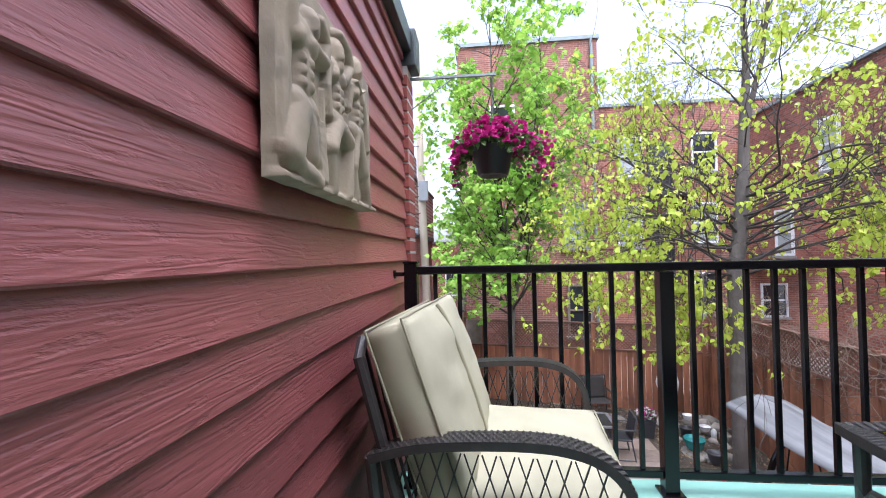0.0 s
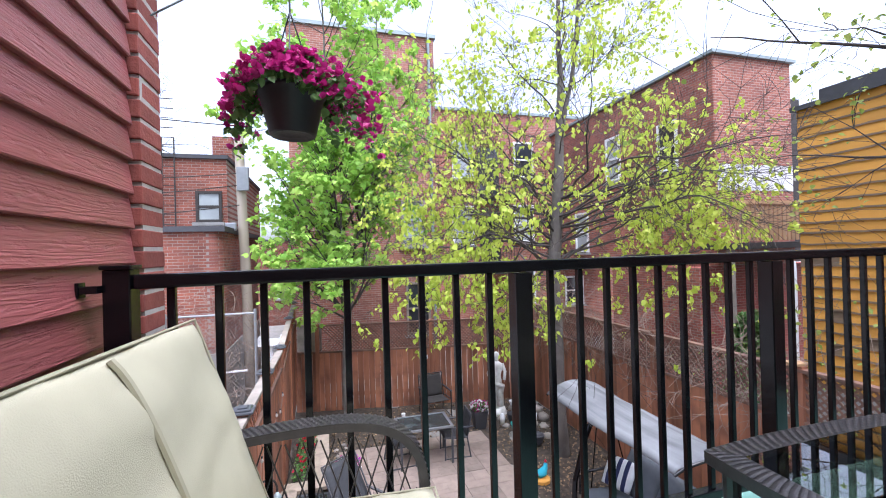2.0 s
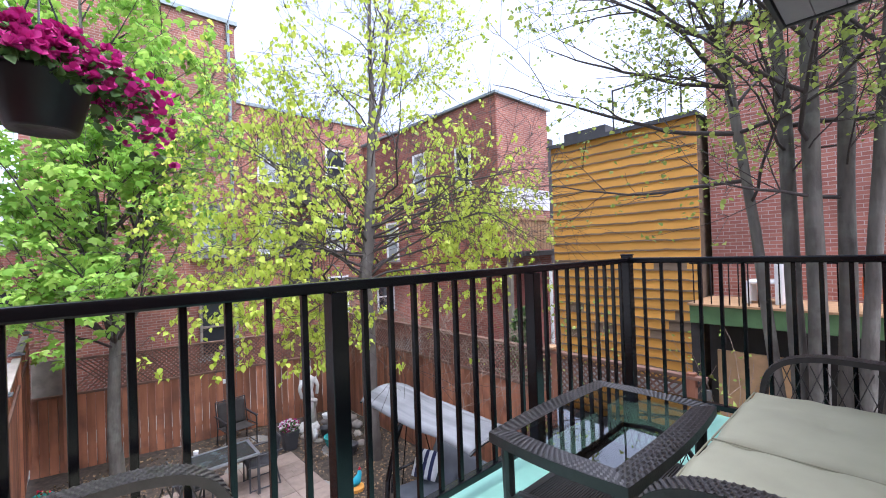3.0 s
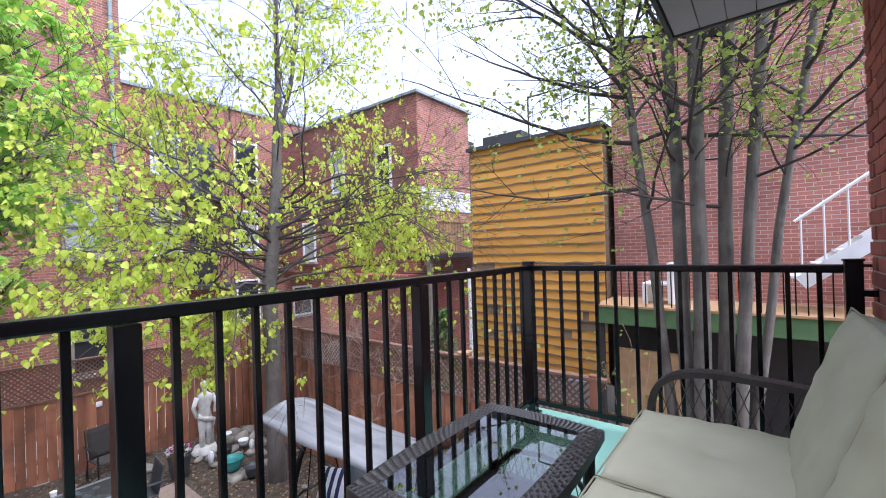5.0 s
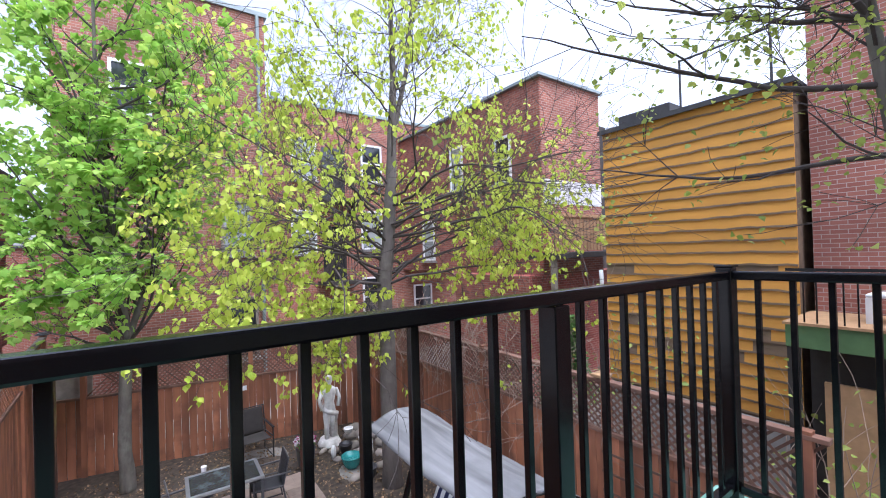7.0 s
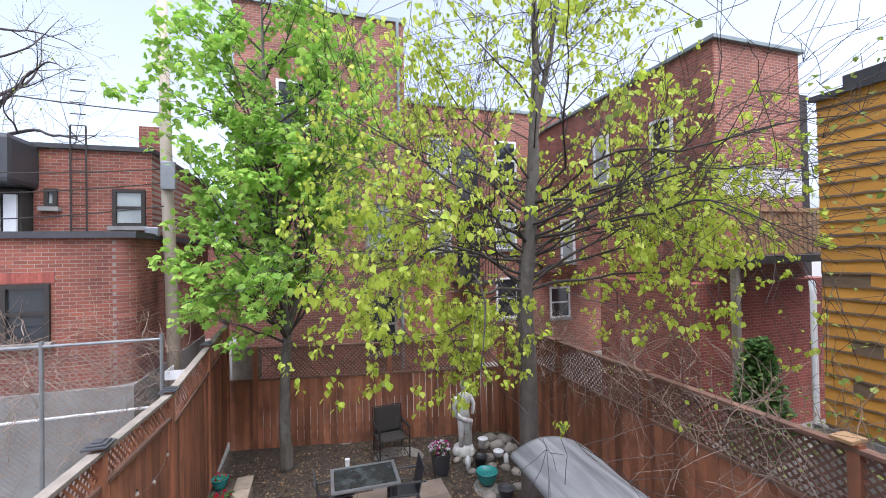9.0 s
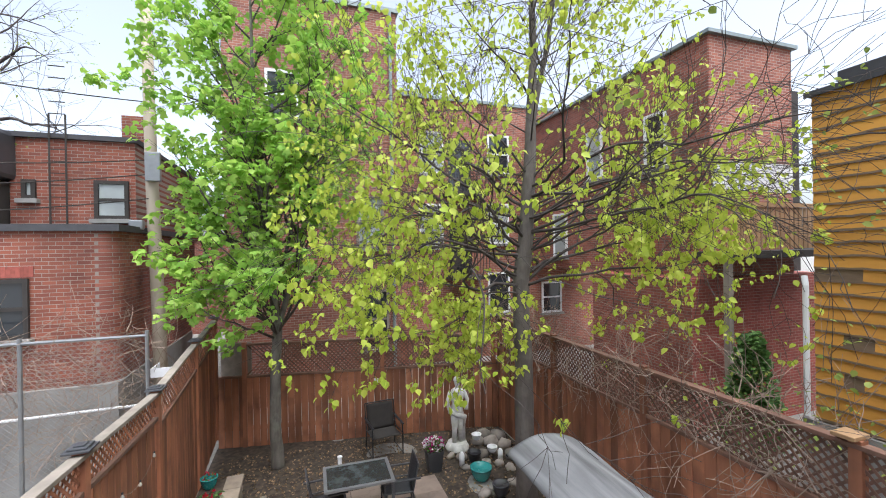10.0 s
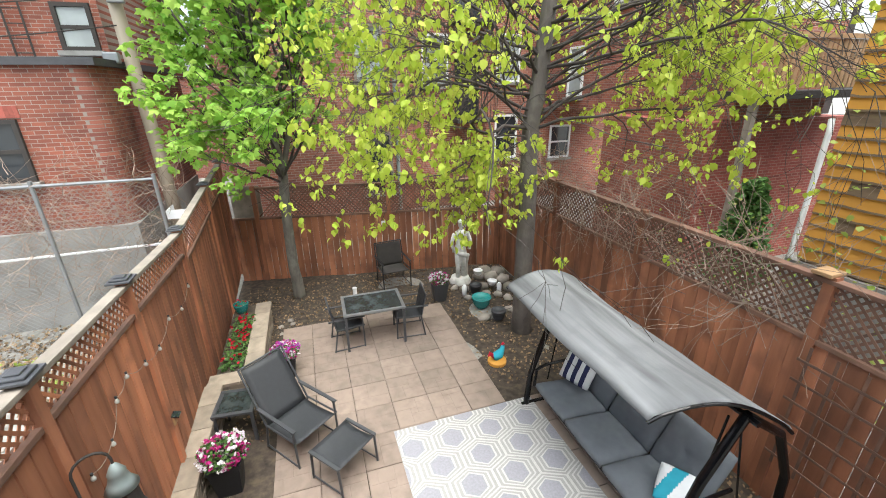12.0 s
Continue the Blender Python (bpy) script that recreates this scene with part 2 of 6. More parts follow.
M_WHITEP = leaf_mat("white_petals", (0.8, 0.78, 0.74), (0.7, 0.6, 0.72), 0.25)
M_PURPLE = leaf_mat("violet_petals", (0.35, 0.04, 0.40), (0.5, 0.1, 0.45), 0.25)
M_RED = leaf_mat("red_petals", (0.5, 0.01, 0.02), (0.4, 0.01, 0.04), 0.2)
M_GREENERY = leaf_mat("basket_foliage", (0.06, 0.13, 0.03), (0.12, 0.22, 0.06), 0.3)
M_LINDEN = leaf_mat("young_linden_leaf", (0.36, 0.48, 0.045), (0.60, 0.66, 0.11), 0.5)
M_MAPLE = leaf_mat("young_maple_leaf", (0.22, 0.43, 0.06), (0.43, 0.60, 0.12), 0.5)
M_DARKLEAF = leaf_mat("small_green_leaf", (0.20, 0.28, 0.05), (0.36, 0.42, 0.10), 0.45)
M_CEDAR = leaf_mat("cedar_green", (0.05, 0.115, 0.03), (0.11, 0.21, 0.05), 0.25)
M_BARK = mat("grey_brown_bark", (0.105, 0.09, 0.08), 0.9, var=0.3, scale=7, bump=1.0, bscale=30, stretch=(1, 1, 0.25), dirt=(0.15, 0.135, 0.115), dscale=7, relief=0.012)
M_BARK2 = mat("grey_green_bark", (0.125, 0.112, 0.095), 0.9, var=0.45, scale=9, bump=1.0, bscale=34, stretch=(1, 1, 0.3), dirt=(0.19, 0.19, 0.16), dscale=6, relief=0.012)
M_LIMB = mat("dark_limb_bark", (0.058, 0.047, 0.042), 0.9, var=0.4, scale=9, bump=0.8, bscale=40)
M_TWIG = mat("dry_twig", (0.27, 0.20, 0.155), 0.9, bump=0.2)
M_POLE = mat("weathered_utility_pole", (0.40, 0.34, 0.27), 0.9, var=0.15, scale=5, bump=0.5, bscale=30, stretch=(1, 1, 0.1))
M_YELLOW = mat("ochre_live_edge_board", (0.56, 0.27, 0.045), 0.75, var=0.14, scale=4, bump=0.4, bscale=30, rand=0.12, stretch=(1, 0.2, 1))
M_YELLOWDARK = mat("dark_and_worn_board", (0.16, 0.11, 0.07), 0.9, var=0.35, scale=7, bump=0.6, bscale=30, stretch=(1, 0.2, 1))
M_B_X = brick_mat("orange_red_brickwork", (0.35, 0.125, 0.080), (0.22, 0.072, 0.050), (0.36, 0.30, 0.25), "x")
M_B_X2 = brick_mat("wing_brickwork", (0.33, 0.125, 0.085), (0.215, 0.078, 0.058), (0.36, 0.29, 0.25), "x")
M_B_Y = brick_mat("side_brickwork", (0.336, 0.114, 0.077), (0.198, 0.064, 0.048), (0.27, 0.22, 0.19), "y")
M_B_PINK = brick_mat("dusty_brickwork", (0.378, 0.152, 0.116), (0.284, 0.103, 0.079), (0.44, 0.36, 0.33), "y")
M_B_RED = brick_mat("painted_red_brickwork", (0.38, 0.095, 0.072), (0.27, 0.066, 0.05), (0.42, 0.25, 0.20), "x")
M_B_WHITE = brick_mat("white_brickwork", (0.62, 0.62, 0.62), (0.55, 0.55, 0.56), (0.45, 0.45, 0.46), "x")
M_B_LEFT = brick_mat("alley_brickwork", (0.281, 0.088, 0.053), (0.181, 0.055, 0.037), (0.29, 0.24, 0.205), "x")
M_CONC = mat("grey_concrete", (0.27, 0.263, 0.25), 0.9, var=0.2, scale=2, bump=0.5, bscale=30, dirt=(0.13, 0.125, 0.115), dscale=1.5)
M_GRAVEL = mat("alley_gravel", (0.24, 0.23, 0.21), 0.95, var=0.35, scale=9, bump=0.9, bscale=40, dirt=(0.18, 0.17, 0.14), dscale=1.2)
M_GALV = mat("galvanised_steel", (0.26, 0.27, 0.28), 0.5, metal=0.7, bump=0.1)
M_DARKPANE = mat("dark_window_pane", (0.025, 0.03, 0.035), 0.06, var=0.1, bump=0.0, spec=0.8)
M_PALEPANE = mat("curtained_window_pane", (0.33, 0.36, 0.36), 0.08, var=0.2, scale=2, bump=0.0, spec=0.8)
M_ROOF = mat("dark_roof_membrane", (0.05, 0.05, 0.055), 0.8, var=0.2, bump=0.3)
M_COPING = mat("grey_green_metal_coping", (0.22, 0.26, 0.26), 0.5, metal=0.2, bump=0.05)
M_GREENB = mat("green_painted_fascia", (0.09, 0.17, 0.065), 0.7, var=0.15, bump=0.2)
# dark timber and steel, and the painted shade under the green balcony
M_SHADE = mat("dark_timber_and_shade", (0.035, 0.03, 0.027), 0.85, var=0.2, bump=0.3)
M_WOOD = mat("tan_wood", (0.36, 0.22, 0.11), 0.8, var=0.2, scale=6, bump=0.4, rand=0.15)
M_ORANGE = mat("orange_plastic", (0.7, 0.12, 0.02), 0.5, bump=0.0)
M_GLASS = glass_mat("smoked_glass", (0.17, 0.16, 0.135))
M_TABGLASS = mat("rain_spotted_dark_glass", (0.022, 0.03, 0.03), 0.22, var=0.6, scale=30, bump=0.5, bscale=110, spec=0.6, dirt=(0.09, 0.11, 0.11), dscale=5)

# ---- geometry helpers ----
class Geo:
    """Collects vertices and faces for one mesh."""

    def __init__(self):
        self.v, self.f = [], []

    def add(self, vs, fs, m=None):
        o = len(self.v)
        self.v += [tuple(m @ Vector(p)) for p in vs] if m is not None else [tuple(p) for p in vs]
        self.f += [tuple(i + o for i in f) for f in fs]
        return self

    def box(self, x0, y0, z0, x1, y1, z1, m=None, c=0.0):
        """A box; c cuts its edges."""
        if c <= 0:
            vs = [(x, y, z) for z in (z0, z1) for y in (y0, y1) for x in (x0, x1)]
            return self.add(vs, [(0, 2, 3, 1), (4, 5, 7, 6), (0, 1, 5, 4), (2, 6, 7, 3), (0, 4, 6, 2), (1, 3, 7, 5)], m)
        bm = bmesh.new()
        bmesh.ops.create_cube(bm, size=1.0, matrix=Matrix.Translation(((x0 + x1) / 2, (y0 + y1) / 2, (z0 + z1) / 2)) @ Matrix.Diagonal((x1 - x0, y1 - y0, z1 - z0, 1)))
        bmesh.ops.bevel(bm, geom=list(bm.edges), offset=c, segments=2, affect="EDGES", profile=0.6)
        bm.verts.index_update()
        self.add([p.co.copy() for p in bm.verts], [tuple(q.index for q in f.verts) for f in bm.faces], m)
        bm.free()
        return self

    def tube(self, pts, radii, seg=8, cap=True, flat=1.0):
        """A round bar along points."""
        pts = [Vector(p) for p in pts]
        if not hasattr(radii, "__len__"):
            radii = [radii] * len(pts)
        o = len(self.v)
        side = None
        for i, p in enumerate(pts):
            d = (pts[min(i + 1, len(pts) - 1)] - pts[max(i - 1, 0)]).normalized()
            if side is None:
                side = d.orthogonal().normalized()
            side = (side - d * side.dot(d)).normalized()
            up = d.cross(side)
            for k in range(seg):
                a = 2 * math.pi * k / seg
                self.v.append(tuple(p + side * (radii[i] * math.cos(a)) + up * (radii[i] * flat * math.sin(a))))
        for i in range(len(pts) - 1):
            for k in range(seg):
                a, b = o + i * seg + k, o + i * seg + (k + 1) % seg
                self.f.append((a, b, b + seg, a + seg))
        if cap:
            self.f.append(tuple(o + k for k in reversed(range(seg))))
            self.f.append(tuple(o + (len(pts) - 1) * seg + k for k in range(seg)))
        return self

    def lathe(self, prof, seg=24, at=(0, 0, 0), sq=0.0):
        """A turned shape from (radius, height) pairs; sq squares it off."""
        o = len(self.v)
        for r, z in prof:
            for k in range(seg):
                a = 2 * math.pi * k / seg
                c, s = math.cos(a), math.sin(a)
                q = 1.0 if sq == 0 else 1.0 / max(abs(c), abs(s)) * sq + (1 - sq)
                self.v.append((at[0] + r * c * q, at[1] + r * s * q, at[2] + z))
        for i in range(len(prof) - 1):
            for k in range(seg):
                a, b = o + i * seg + k, o + i * seg + (k + 1) % seg
                self.f.append((a, b, b + seg, a + seg))
        self.f.append(tuple(o + k for k in reversed(range(seg))))
        self.f.append(tuple(o + (len(prof) - 1) * seg + k for k in range(seg)))
        return self

    def sheet(self, fn, nu, nv, thick=0.0):
        """A surface fn(u, v) with u and v from 0 to 1; thick gives it a back."""
        o = len(self.v)
        P = [[Vector(fn(i / nu, j / nv)) for j in range(nv + 1)] for i in range(nu + 1)]
        for r in P:
            self.v += [tuple(p) for p in r]
        w = nv + 1
        quads = [(o + i * w + j, o + (i + 1) * w + j, o + (i + 1) * w + j + 1, o + i * w + j + 1) for i in range(nu) for j in range(nv)]
        self.f += quads
        if thick:
            o2 = len(self.v)
            for i in range(nu + 1):
                for j in range(nv + 1):
                    du = P[min(i + 1, nu)][j] - P[max(i - 1, 0)][j]
                    dv = P[i][min(j + 1, nv)] - P[i][max(j - 1, 0)]
                    self.v.append(tuple(P[i][j] - du.cross(dv).normalized() * thick))
            d = o2 - o
            self.f += [tuple(k + d for k in reversed(q)) for q in quads]
            edge = [(i, 0) for i in range(nu)] + [(nu, j) for j in range(nv)] + [(i, nv) for i in range(nu, 0, -1)] + [(0, j) for j in range(nv, 0, -1)]
            idx = [o + i * w + j for i, j in edge]
            for k in range(len(idx)):
                a, b = idx[k], idx[(k + 1) % len(idx)]
                self.f.append((b, a, a + d, b + d))
        return self

    def mesh(self, name, material, smooth=False):
        me = bpy.data.meshes.new(name)
        me.from_pydata(self.v, [], self.f)
        me.materials.append(material)
        if smooth:
            me.polygons.foreach_set("use_smooth", [True] * len(me.polygons))
        me.update()
        return me


def part(name, geo, material, parent=None, label="", smooth=False, m=None):
    """One mesh object, under a thing or a part when parent is given."""
    ob = new(name, geo.mesh(name, material, smooth) if isinstance(geo, Geo) else geo)
    if parent is not None:
        ob.parent = parent
    if m is not None:
        ob.matrix_basis = m
    return tagged(ob, label) if label else ob


def thing(name, label, category, m=None, group="", kind=""):
    ob = new(name)
    if m is not None:
        ob.matrix_basis = m
    return tagged(ob, label, category, group, kind)


def structure(name, geo, material, label, category, smooth=False):
    return tagged(part(name, geo, material, None, "", smooth), label, category, "", "structure")


def pillow(geo, w, d, h, m, n=14, puff=0.55, tuft=(), box=0.34):
    """A stuffed cushion w by d by h about its middle, with soft edges."""
    def surf(sign):
        def fn(u, v):
            a, b = 2 * u - 1, 2 * v - 1
            e = (1 - abs(a) ** 3.4) * (1 - abs(b) ** 3.4)
            z = sign * h / 2 * (box + (1 - box) * e ** 0.5 * (1 - 0.12 * (a * a + b * b) * puff)) if e > 0 else sign * h / 2 * box
            for tx, ty in tuft:
                z -= sign * h * 0.16 * math.exp(-((a - tx) ** 2 * w * w + (b - ty) ** 2 * d * d) / 0.0022)
            z += sign * (0.010 * noise.noise(Vector((a * 2.3 + w * 7, b * 2.7 + sign, h))) + 0.006 * noise.noise(Vector((a * 7 + b * 3, b * 4 - a, m[0][3] * 9)))) * min(1, w * 1.6)
            k = 1 - 0.03 * (a * a * b * b)
            return m @ Vector((a * w / 2 * k, b * d / 2 * k, z))
        return fn
    geo.sheet(surf(1), n, n)
    o = len(geo.v)
    geo.sheet(surf(-1), n, n)
    w1 = n + 1
    for i in range(len(geo.f) - n * n, len(geo.f)):
        geo.f[i] = tuple(reversed(geo.f[i]))
    edge = [(i, 0) for i in range(n)] + [(n, j) for j in range(n)] + [(i, n) for i in range(n, 0, -1)] + [(0, j) for j in range(n, 0, -1)]
    top = [o - w1 * w1 + i * w1 + j for i, j in edge]
    for k in range(len(top)):
        a, b = top[k], top[(k + 1) % len(top)]
        geo.f.append((b, a, a + w1 * w1, b + w1 * w1))
    return [m @ Vector(((i / n * 2 - 1) * w / 2, (j / n * 2 - 1) * d / 2, 0)) for i, j in edge]


def scatter_leaves(name, material, centres, size, parent, rng, droop=0.6, shape="leaf", label=""):
    """Many small folded leaves, one mesh. centres: list of points."""
    n = len(centres)
    c = np.array(centres)
    yaw = rng.uniform(0, 2 * np.pi, n)
    pitch = rng.normal(-droop, 0.45, n)
    roll = rng.normal(0, 0.6, n)
    s = size * rng.uniform(0.6, 1.25, n)
    if shape == "maple":
        outline = np.array([(0, 0, 0), (0.42, 0.12, -0.05), (0.55, 0.52, -0.10), (0.25, 0.55, 0.0), (0, 1.0, -0.12), (-0.25, 0.55, 0.0), (-0.55, 0.52, -0.10), (-0.42, 0.12, -0.05), (0, 0.4, 0.04)])
        faces = [(0, 1, 8), (1, 2, 3, 8), (3, 4, 8), (8, 4, 5), (8, 5, 6, 7), (8, 7, 0)]
    elif shape == "petal":
        outline = np.array([(0, 0, 0), (0.5, 0.35, 0.22), (0.28, 0.9, 0.3), (-0.28, 0.9, 0.3), (-0.5, 0.35, 0.22)])
        faces = [(0, 1, 2), (0, 2, 3), (0, 3, 4)]
    else:
        outline = np.array([(0, 0, 0), (0.33, 0.22, 0.10), (0.37, 0.55, 0.10), (0, 1.0, -0.12), (-0.37, 0.55, 0.10), (-0.33, 0.22, 0.10), (0, 0.5, -0.02)])
        faces = [(0, 1, 6), (1, 2, 6), (2, 3, 6), (6, 3, 4), (6, 4, 5), (6, 5, 0)]
    k = len(outline)
    cy, sy, cp, sp, cr, sr = np.cos(yaw), np.sin(yaw), np.cos(pitch), np.sin(pitch), np.cos(roll), np.sin(roll)
    P = outline[None] * s[:, None, None]
    x, y, z = P[..., 0], P[..., 1], P[..., 2]
    x, z = x * cr[:, None] + z * sr[:, None], -x * sr[:, None] + z * cr[:, None]
    y, z = y * cp[:, None] - z * sp[:, None], y * sp[:, None] + z * cp[:, None]
    x, y = x * cy[:, None] - y * sy[:, None], x * sy[:, None] + y * cy[:, None]
    V = np.stack([x, y, z], -1) + c[:, None]
    me = bpy.data.meshes.new(name)
    tot = n * k
    loops = np.concatenate([np.array(f) for f in faces])
    sizes = np.array([len(f) for f in faces])
    me.vertices.add(tot)
    me.vertices.foreach_set("co", V.reshape(-1))
    alll = (loops[None] + (np.arange(n) * k)[:, None]).reshape(-1)
    me.loops.add(len(alll))
    me.loops.foreach_set("vertex_index", alll)
    alls = np.tile(sizes, n)
    me.polygons.add(len(alls))
    me.polygons.foreach_set("loop_start", np.concatenate([[0], np.cumsum(alls)[:-1]]))
    me.update(calc_edges=True)
    me.materials.append(material)
    ob = new(name, me)
    ob.parent = parent
    return tagged(ob, label) if label else ob

# ---- balcony: deck, house, walls ----
WX = -0.53                       # face of the siding
RY, RX = 2.10, 3.13              # railing lines
structure("floor", Geo().box(WX - 0.02, -3.0, -0.06, RX + 0.12, RY + 0.12, 0.0, c=0.008), M_DECK, "mint green painted balcony deck", "floor")
structure("beam", Geo().box(WX, RY + 0.02, -0.30, RX + 0.1, RY + 0.10, -0.064), M_GREENB, "green painted rim beam under the deck", "beam")
ww = structure("wall_west", Geo().box(WX - 0.24, -3.0, G0, WX - 0.022, 2.40, 2.36), M_ALU, "dark red lapped wood siding wall with raised grain", "wall")


def siding_board(length, h):
    g = Geo()
    t0, t1 = 0.026, 0.006
    n = 40
    for i in range(n + 1):
        y = length * i / n
        wob = 0.0018 * noise.noise(Vector((y * 1.3, h, 3)))
        g.v += [(0, y, -0.006 + wob), (t0 - 0.003, y, -0.006 + wob), (t0, y, -0.002 + wob), (t1, y, h + 0.012), (0, y, h + 0.012)]
    for i in range(n):
        for k in range(5):
            a, b = i * 5 + k, i * 5 + (k + 1) % 5
            g.f.append((a, a + 5, b + 5, b))
    g.f += [(0, 1, 2, 3, 4), tuple(n * 5 + k for k in (4, 3, 2, 1, 0))]
    return g.mesh("siding_board", M_SIDING)


EXPO = 0.115
board_mesh = siding_board(5.38, EXPO)
for i in range(-9, 11):
    part("siding_board", board_mesh, M_SIDING, ww, m=pose(WX - 0.022, -3.0, 1.103 + EXPO * i))

structure("trim", Geo().box(WX - 0.26, -3.0, 2.30, WX + 0.045, 2.44, 2.42, c=0.006).box(WX - 0.26, 2.40, 2.22, WX + 0.07, 2.56, 2.44, c=0.01), M_ALU, "dark metal roof-edge flashing over the siding", "flashing")

# brick pier at the end of the siding
pier = structure("wall_pier", Geo().box(WX - 0.22, 2.405, G0, WX + 0.0175, 2.5815, 2.24), M_MORTAR, "red brick pier with pale mortar joints", "wall")


def brick_mesh(lx, ly, lz):
    return Geo().box(-lx / 2, -ly / 2, -lz / 2, lx / 2, ly / 2, lz / 2, c=0.005).mesh("brick", M_BRICK)


bk_end = brick_mesh(0.10, 0.19, 0.060)
for i in range(70):
    z = G0 + 0.04 + i * 0.0735
    if z < 2.2:
        o = 0.004 * (random.random() - 0.5)
        part("brick", bk_end, M_BRICK, pier, m=pose(WX - 0.03 + o, 2.49, z, 0, 0, random.uniform(-0.6, 0.6)))

# house wall behind the second loveseat, with a patio window, and the corner pier
hw = structure("wall_house", Geo().box(0.98, 0.05, G0, 1.0, 0.33, 2.9).box(1.0, 0.05, 2.12, 2.42, 0.33, 2.9).box(2.42, 0.05, G0, 3.28, 0.33, 2.9).box(1.0, 0.05, G0, 2.42, 0.33, 0.02), M_MORTAR, "red brick house wall with a patio window", "wall")
# added out of view: tall wall that keeps sky and sun off the loveseat
structure("wall_back_shading", Geo().box(WX - 0.24, -1.02, G0, 0.98, -0.90, 5.6).box(1.0, -3.12, G0, 1.12, 0.05, 2.9), M_B_X, "unseen plain brick wall added behind to shade the balcony", "wall")
bk = brick_mesh(0.19, 0.09, 0.064)
bk_half = brick_mesh(0.09, 0.09, 0.064)
for i in range(34):
    z = 0.04 + i * 0.0735
    if z > 2.46:
        break
    xs = [2.515, 2.715, 2.915, 3.115] if i % 2 else [2.615, 2.815, 3.015]
    for x in xs:
        part("brick", bk, M_BRICK, hw, m=pose(x, 0.295, z + random.uniform(-0.001, 0.001)))
    part("brick", bk_half, M_BRICK, hw, m=pose(3.235 if i % 2 else 3.20, 0.295, z))
    if i % 2 == 0:
        part("brick", bk_half, M_BRICK, hw, m=pose(2.465, 0.295, z))
structure("wall_east", Geo().box(3.16, -3.12, G0, 3.28, 0.045, 2.9), M_B_Y, "plain brick side wall of the house", "wall")
structure("roof", Geo().box(0.98, -3.14, 2.905, 3.30, 0.335, 2.98), M_ROOF, "flat dark house roof", "roof")
win = tagged(new("window_1"), "white framed patio window with dark glass", "window", "", "structure")
part("window_frame", Geo().box(1.0, 0.12, 0.02, 1.07, 0.36, 2.12, c=0.005).box(2.35, 0.12, 0.02, 2.42, 0.36, 2.12, c=0.005).box(1.07, 0.12, 2.04, 2.35, 0.36, 2.12, c=0.005).box(1.07, 0.12, 0.02, 2.35, 0.36, 0.09, c=0.005).box(1.68, 0.14, 0.09, 1.74, 0.34, 2.04, c=0.004), M_WHITE, win)
part("pane", Geo().box(1.07, 0.20, 0.09, 2.35, 0.212, 2.04), M_DARKPANE, win)

# roof overhang with soffit
soff = Geo()
for i in range(6):
    soff.box(1.0, 0.345 + i * 0.135, 2.475, 3.30, 0.345 + i * 0.135 + 0.131, 2.50, c=0.003)
structure("ceiling", soff, M_SOFFIT, "grey vinyl soffit boards under the roof overhang", "ceiling")
structure("roof_edge", Geo().box(1.0, 1.16, 2.465, 3.335, 1.185, 2.62, c=0.004).box(3.305, 0.34, 2.465, 3.335, 1.158, 2.62, c=0.004).box(1.0, 0.34, 2.505, 3.30, 1.155, 2.60), M_ALU, "black metal fascia of the roof overhang", "fascia")

# ---- railing ----
rail = thing("railing", "black powder-coated metal balcony railing with square balusters", "railing")
post_mesh = Geo().box(-0.032, -0.032, 0.0, 0.032, 0.032, 1.085, c=0.004).mesh("post", M_BLACK)
cap_mesh = Geo().box(-0.037, -0.037, 1.085, 0.037, 0.037, 1.097, c=0.004).mesh("post_cap", M_BLACK)
mid_mesh = Geo().box(-0.032, -0.032, 0.0, 0.032, 0.032, 1.028, c=0.004).mesh("post", M_BLACK)
foot_mesh = Geo().box(-0.05, -0.05, 0.0, 0.05, 0.05, 0.012, c=0.003).mesh("foot_plate", M_BLACK)
X0 = -0.455
SEC = (RX - X0) / 3
for k in range(4):
    x = X0 + SEC * k
    p = part("post", post_mesh if k in (0, 3) else mid_mesh, M_BLACK, rail, m=pose(x, RY, 0))
    if k in (0, 3):
        part("post_cap", cap_mesh, M_BLACK, p)
    part("foot_plate", foot_mesh, M_BLACK, p)
p = part("post", post_mesh, M_BLACK, rail, m=pose(RX, 0.42, 0))
part("post_cap", cap_mesh, M_BLACK, p)
part("top_rail", Geo().box(X0 + 0.034, RY - 0.026, 1.03, RX - 0.034, RY + 0.026, 1.07, c=0.007), M_BLACK, rail)
part("top_rail", Geo().box(RX - 0.026, 0.454, 1.03, RX + 0.026, RY - 0.034, 1.07, c=0.007), M_BLACK, rail)
for k in range(3):
    part("bottom_rail", Geo().box(X0 + SEC * k + 0.034, RY - 0.02, 0.075, X0 + SEC * (k + 1) - 0.034, RY + 0.02, 0.11, c=0.004), M_BLACK, rail)
part("bottom_rail", Geo().box(RX - 0.02, 0.454, 0.075, RX + 0.02, RY - 0.034, 0.11, c=0.004), M_BLACK, rail)
bal_mesh = Geo().box(-0.0105, -0.0105, 0.11, 0.0105, 0.0105, 1.03, c=0.0025).mesh("baluster", M_BLACK)
for k in range(3):
    for i in range(1, 10):
        part("baluster", bal_mesh, M_BLACK, rail, m=pose(X0 + SEC * k + SEC * i / 10, RY, 0))
for i in range(1, 14):
    part("baluster", bal_mesh, M_BLACK, rail, m=pose(RX, 0.42 + (RY - 0.42) * i / 14, 0))
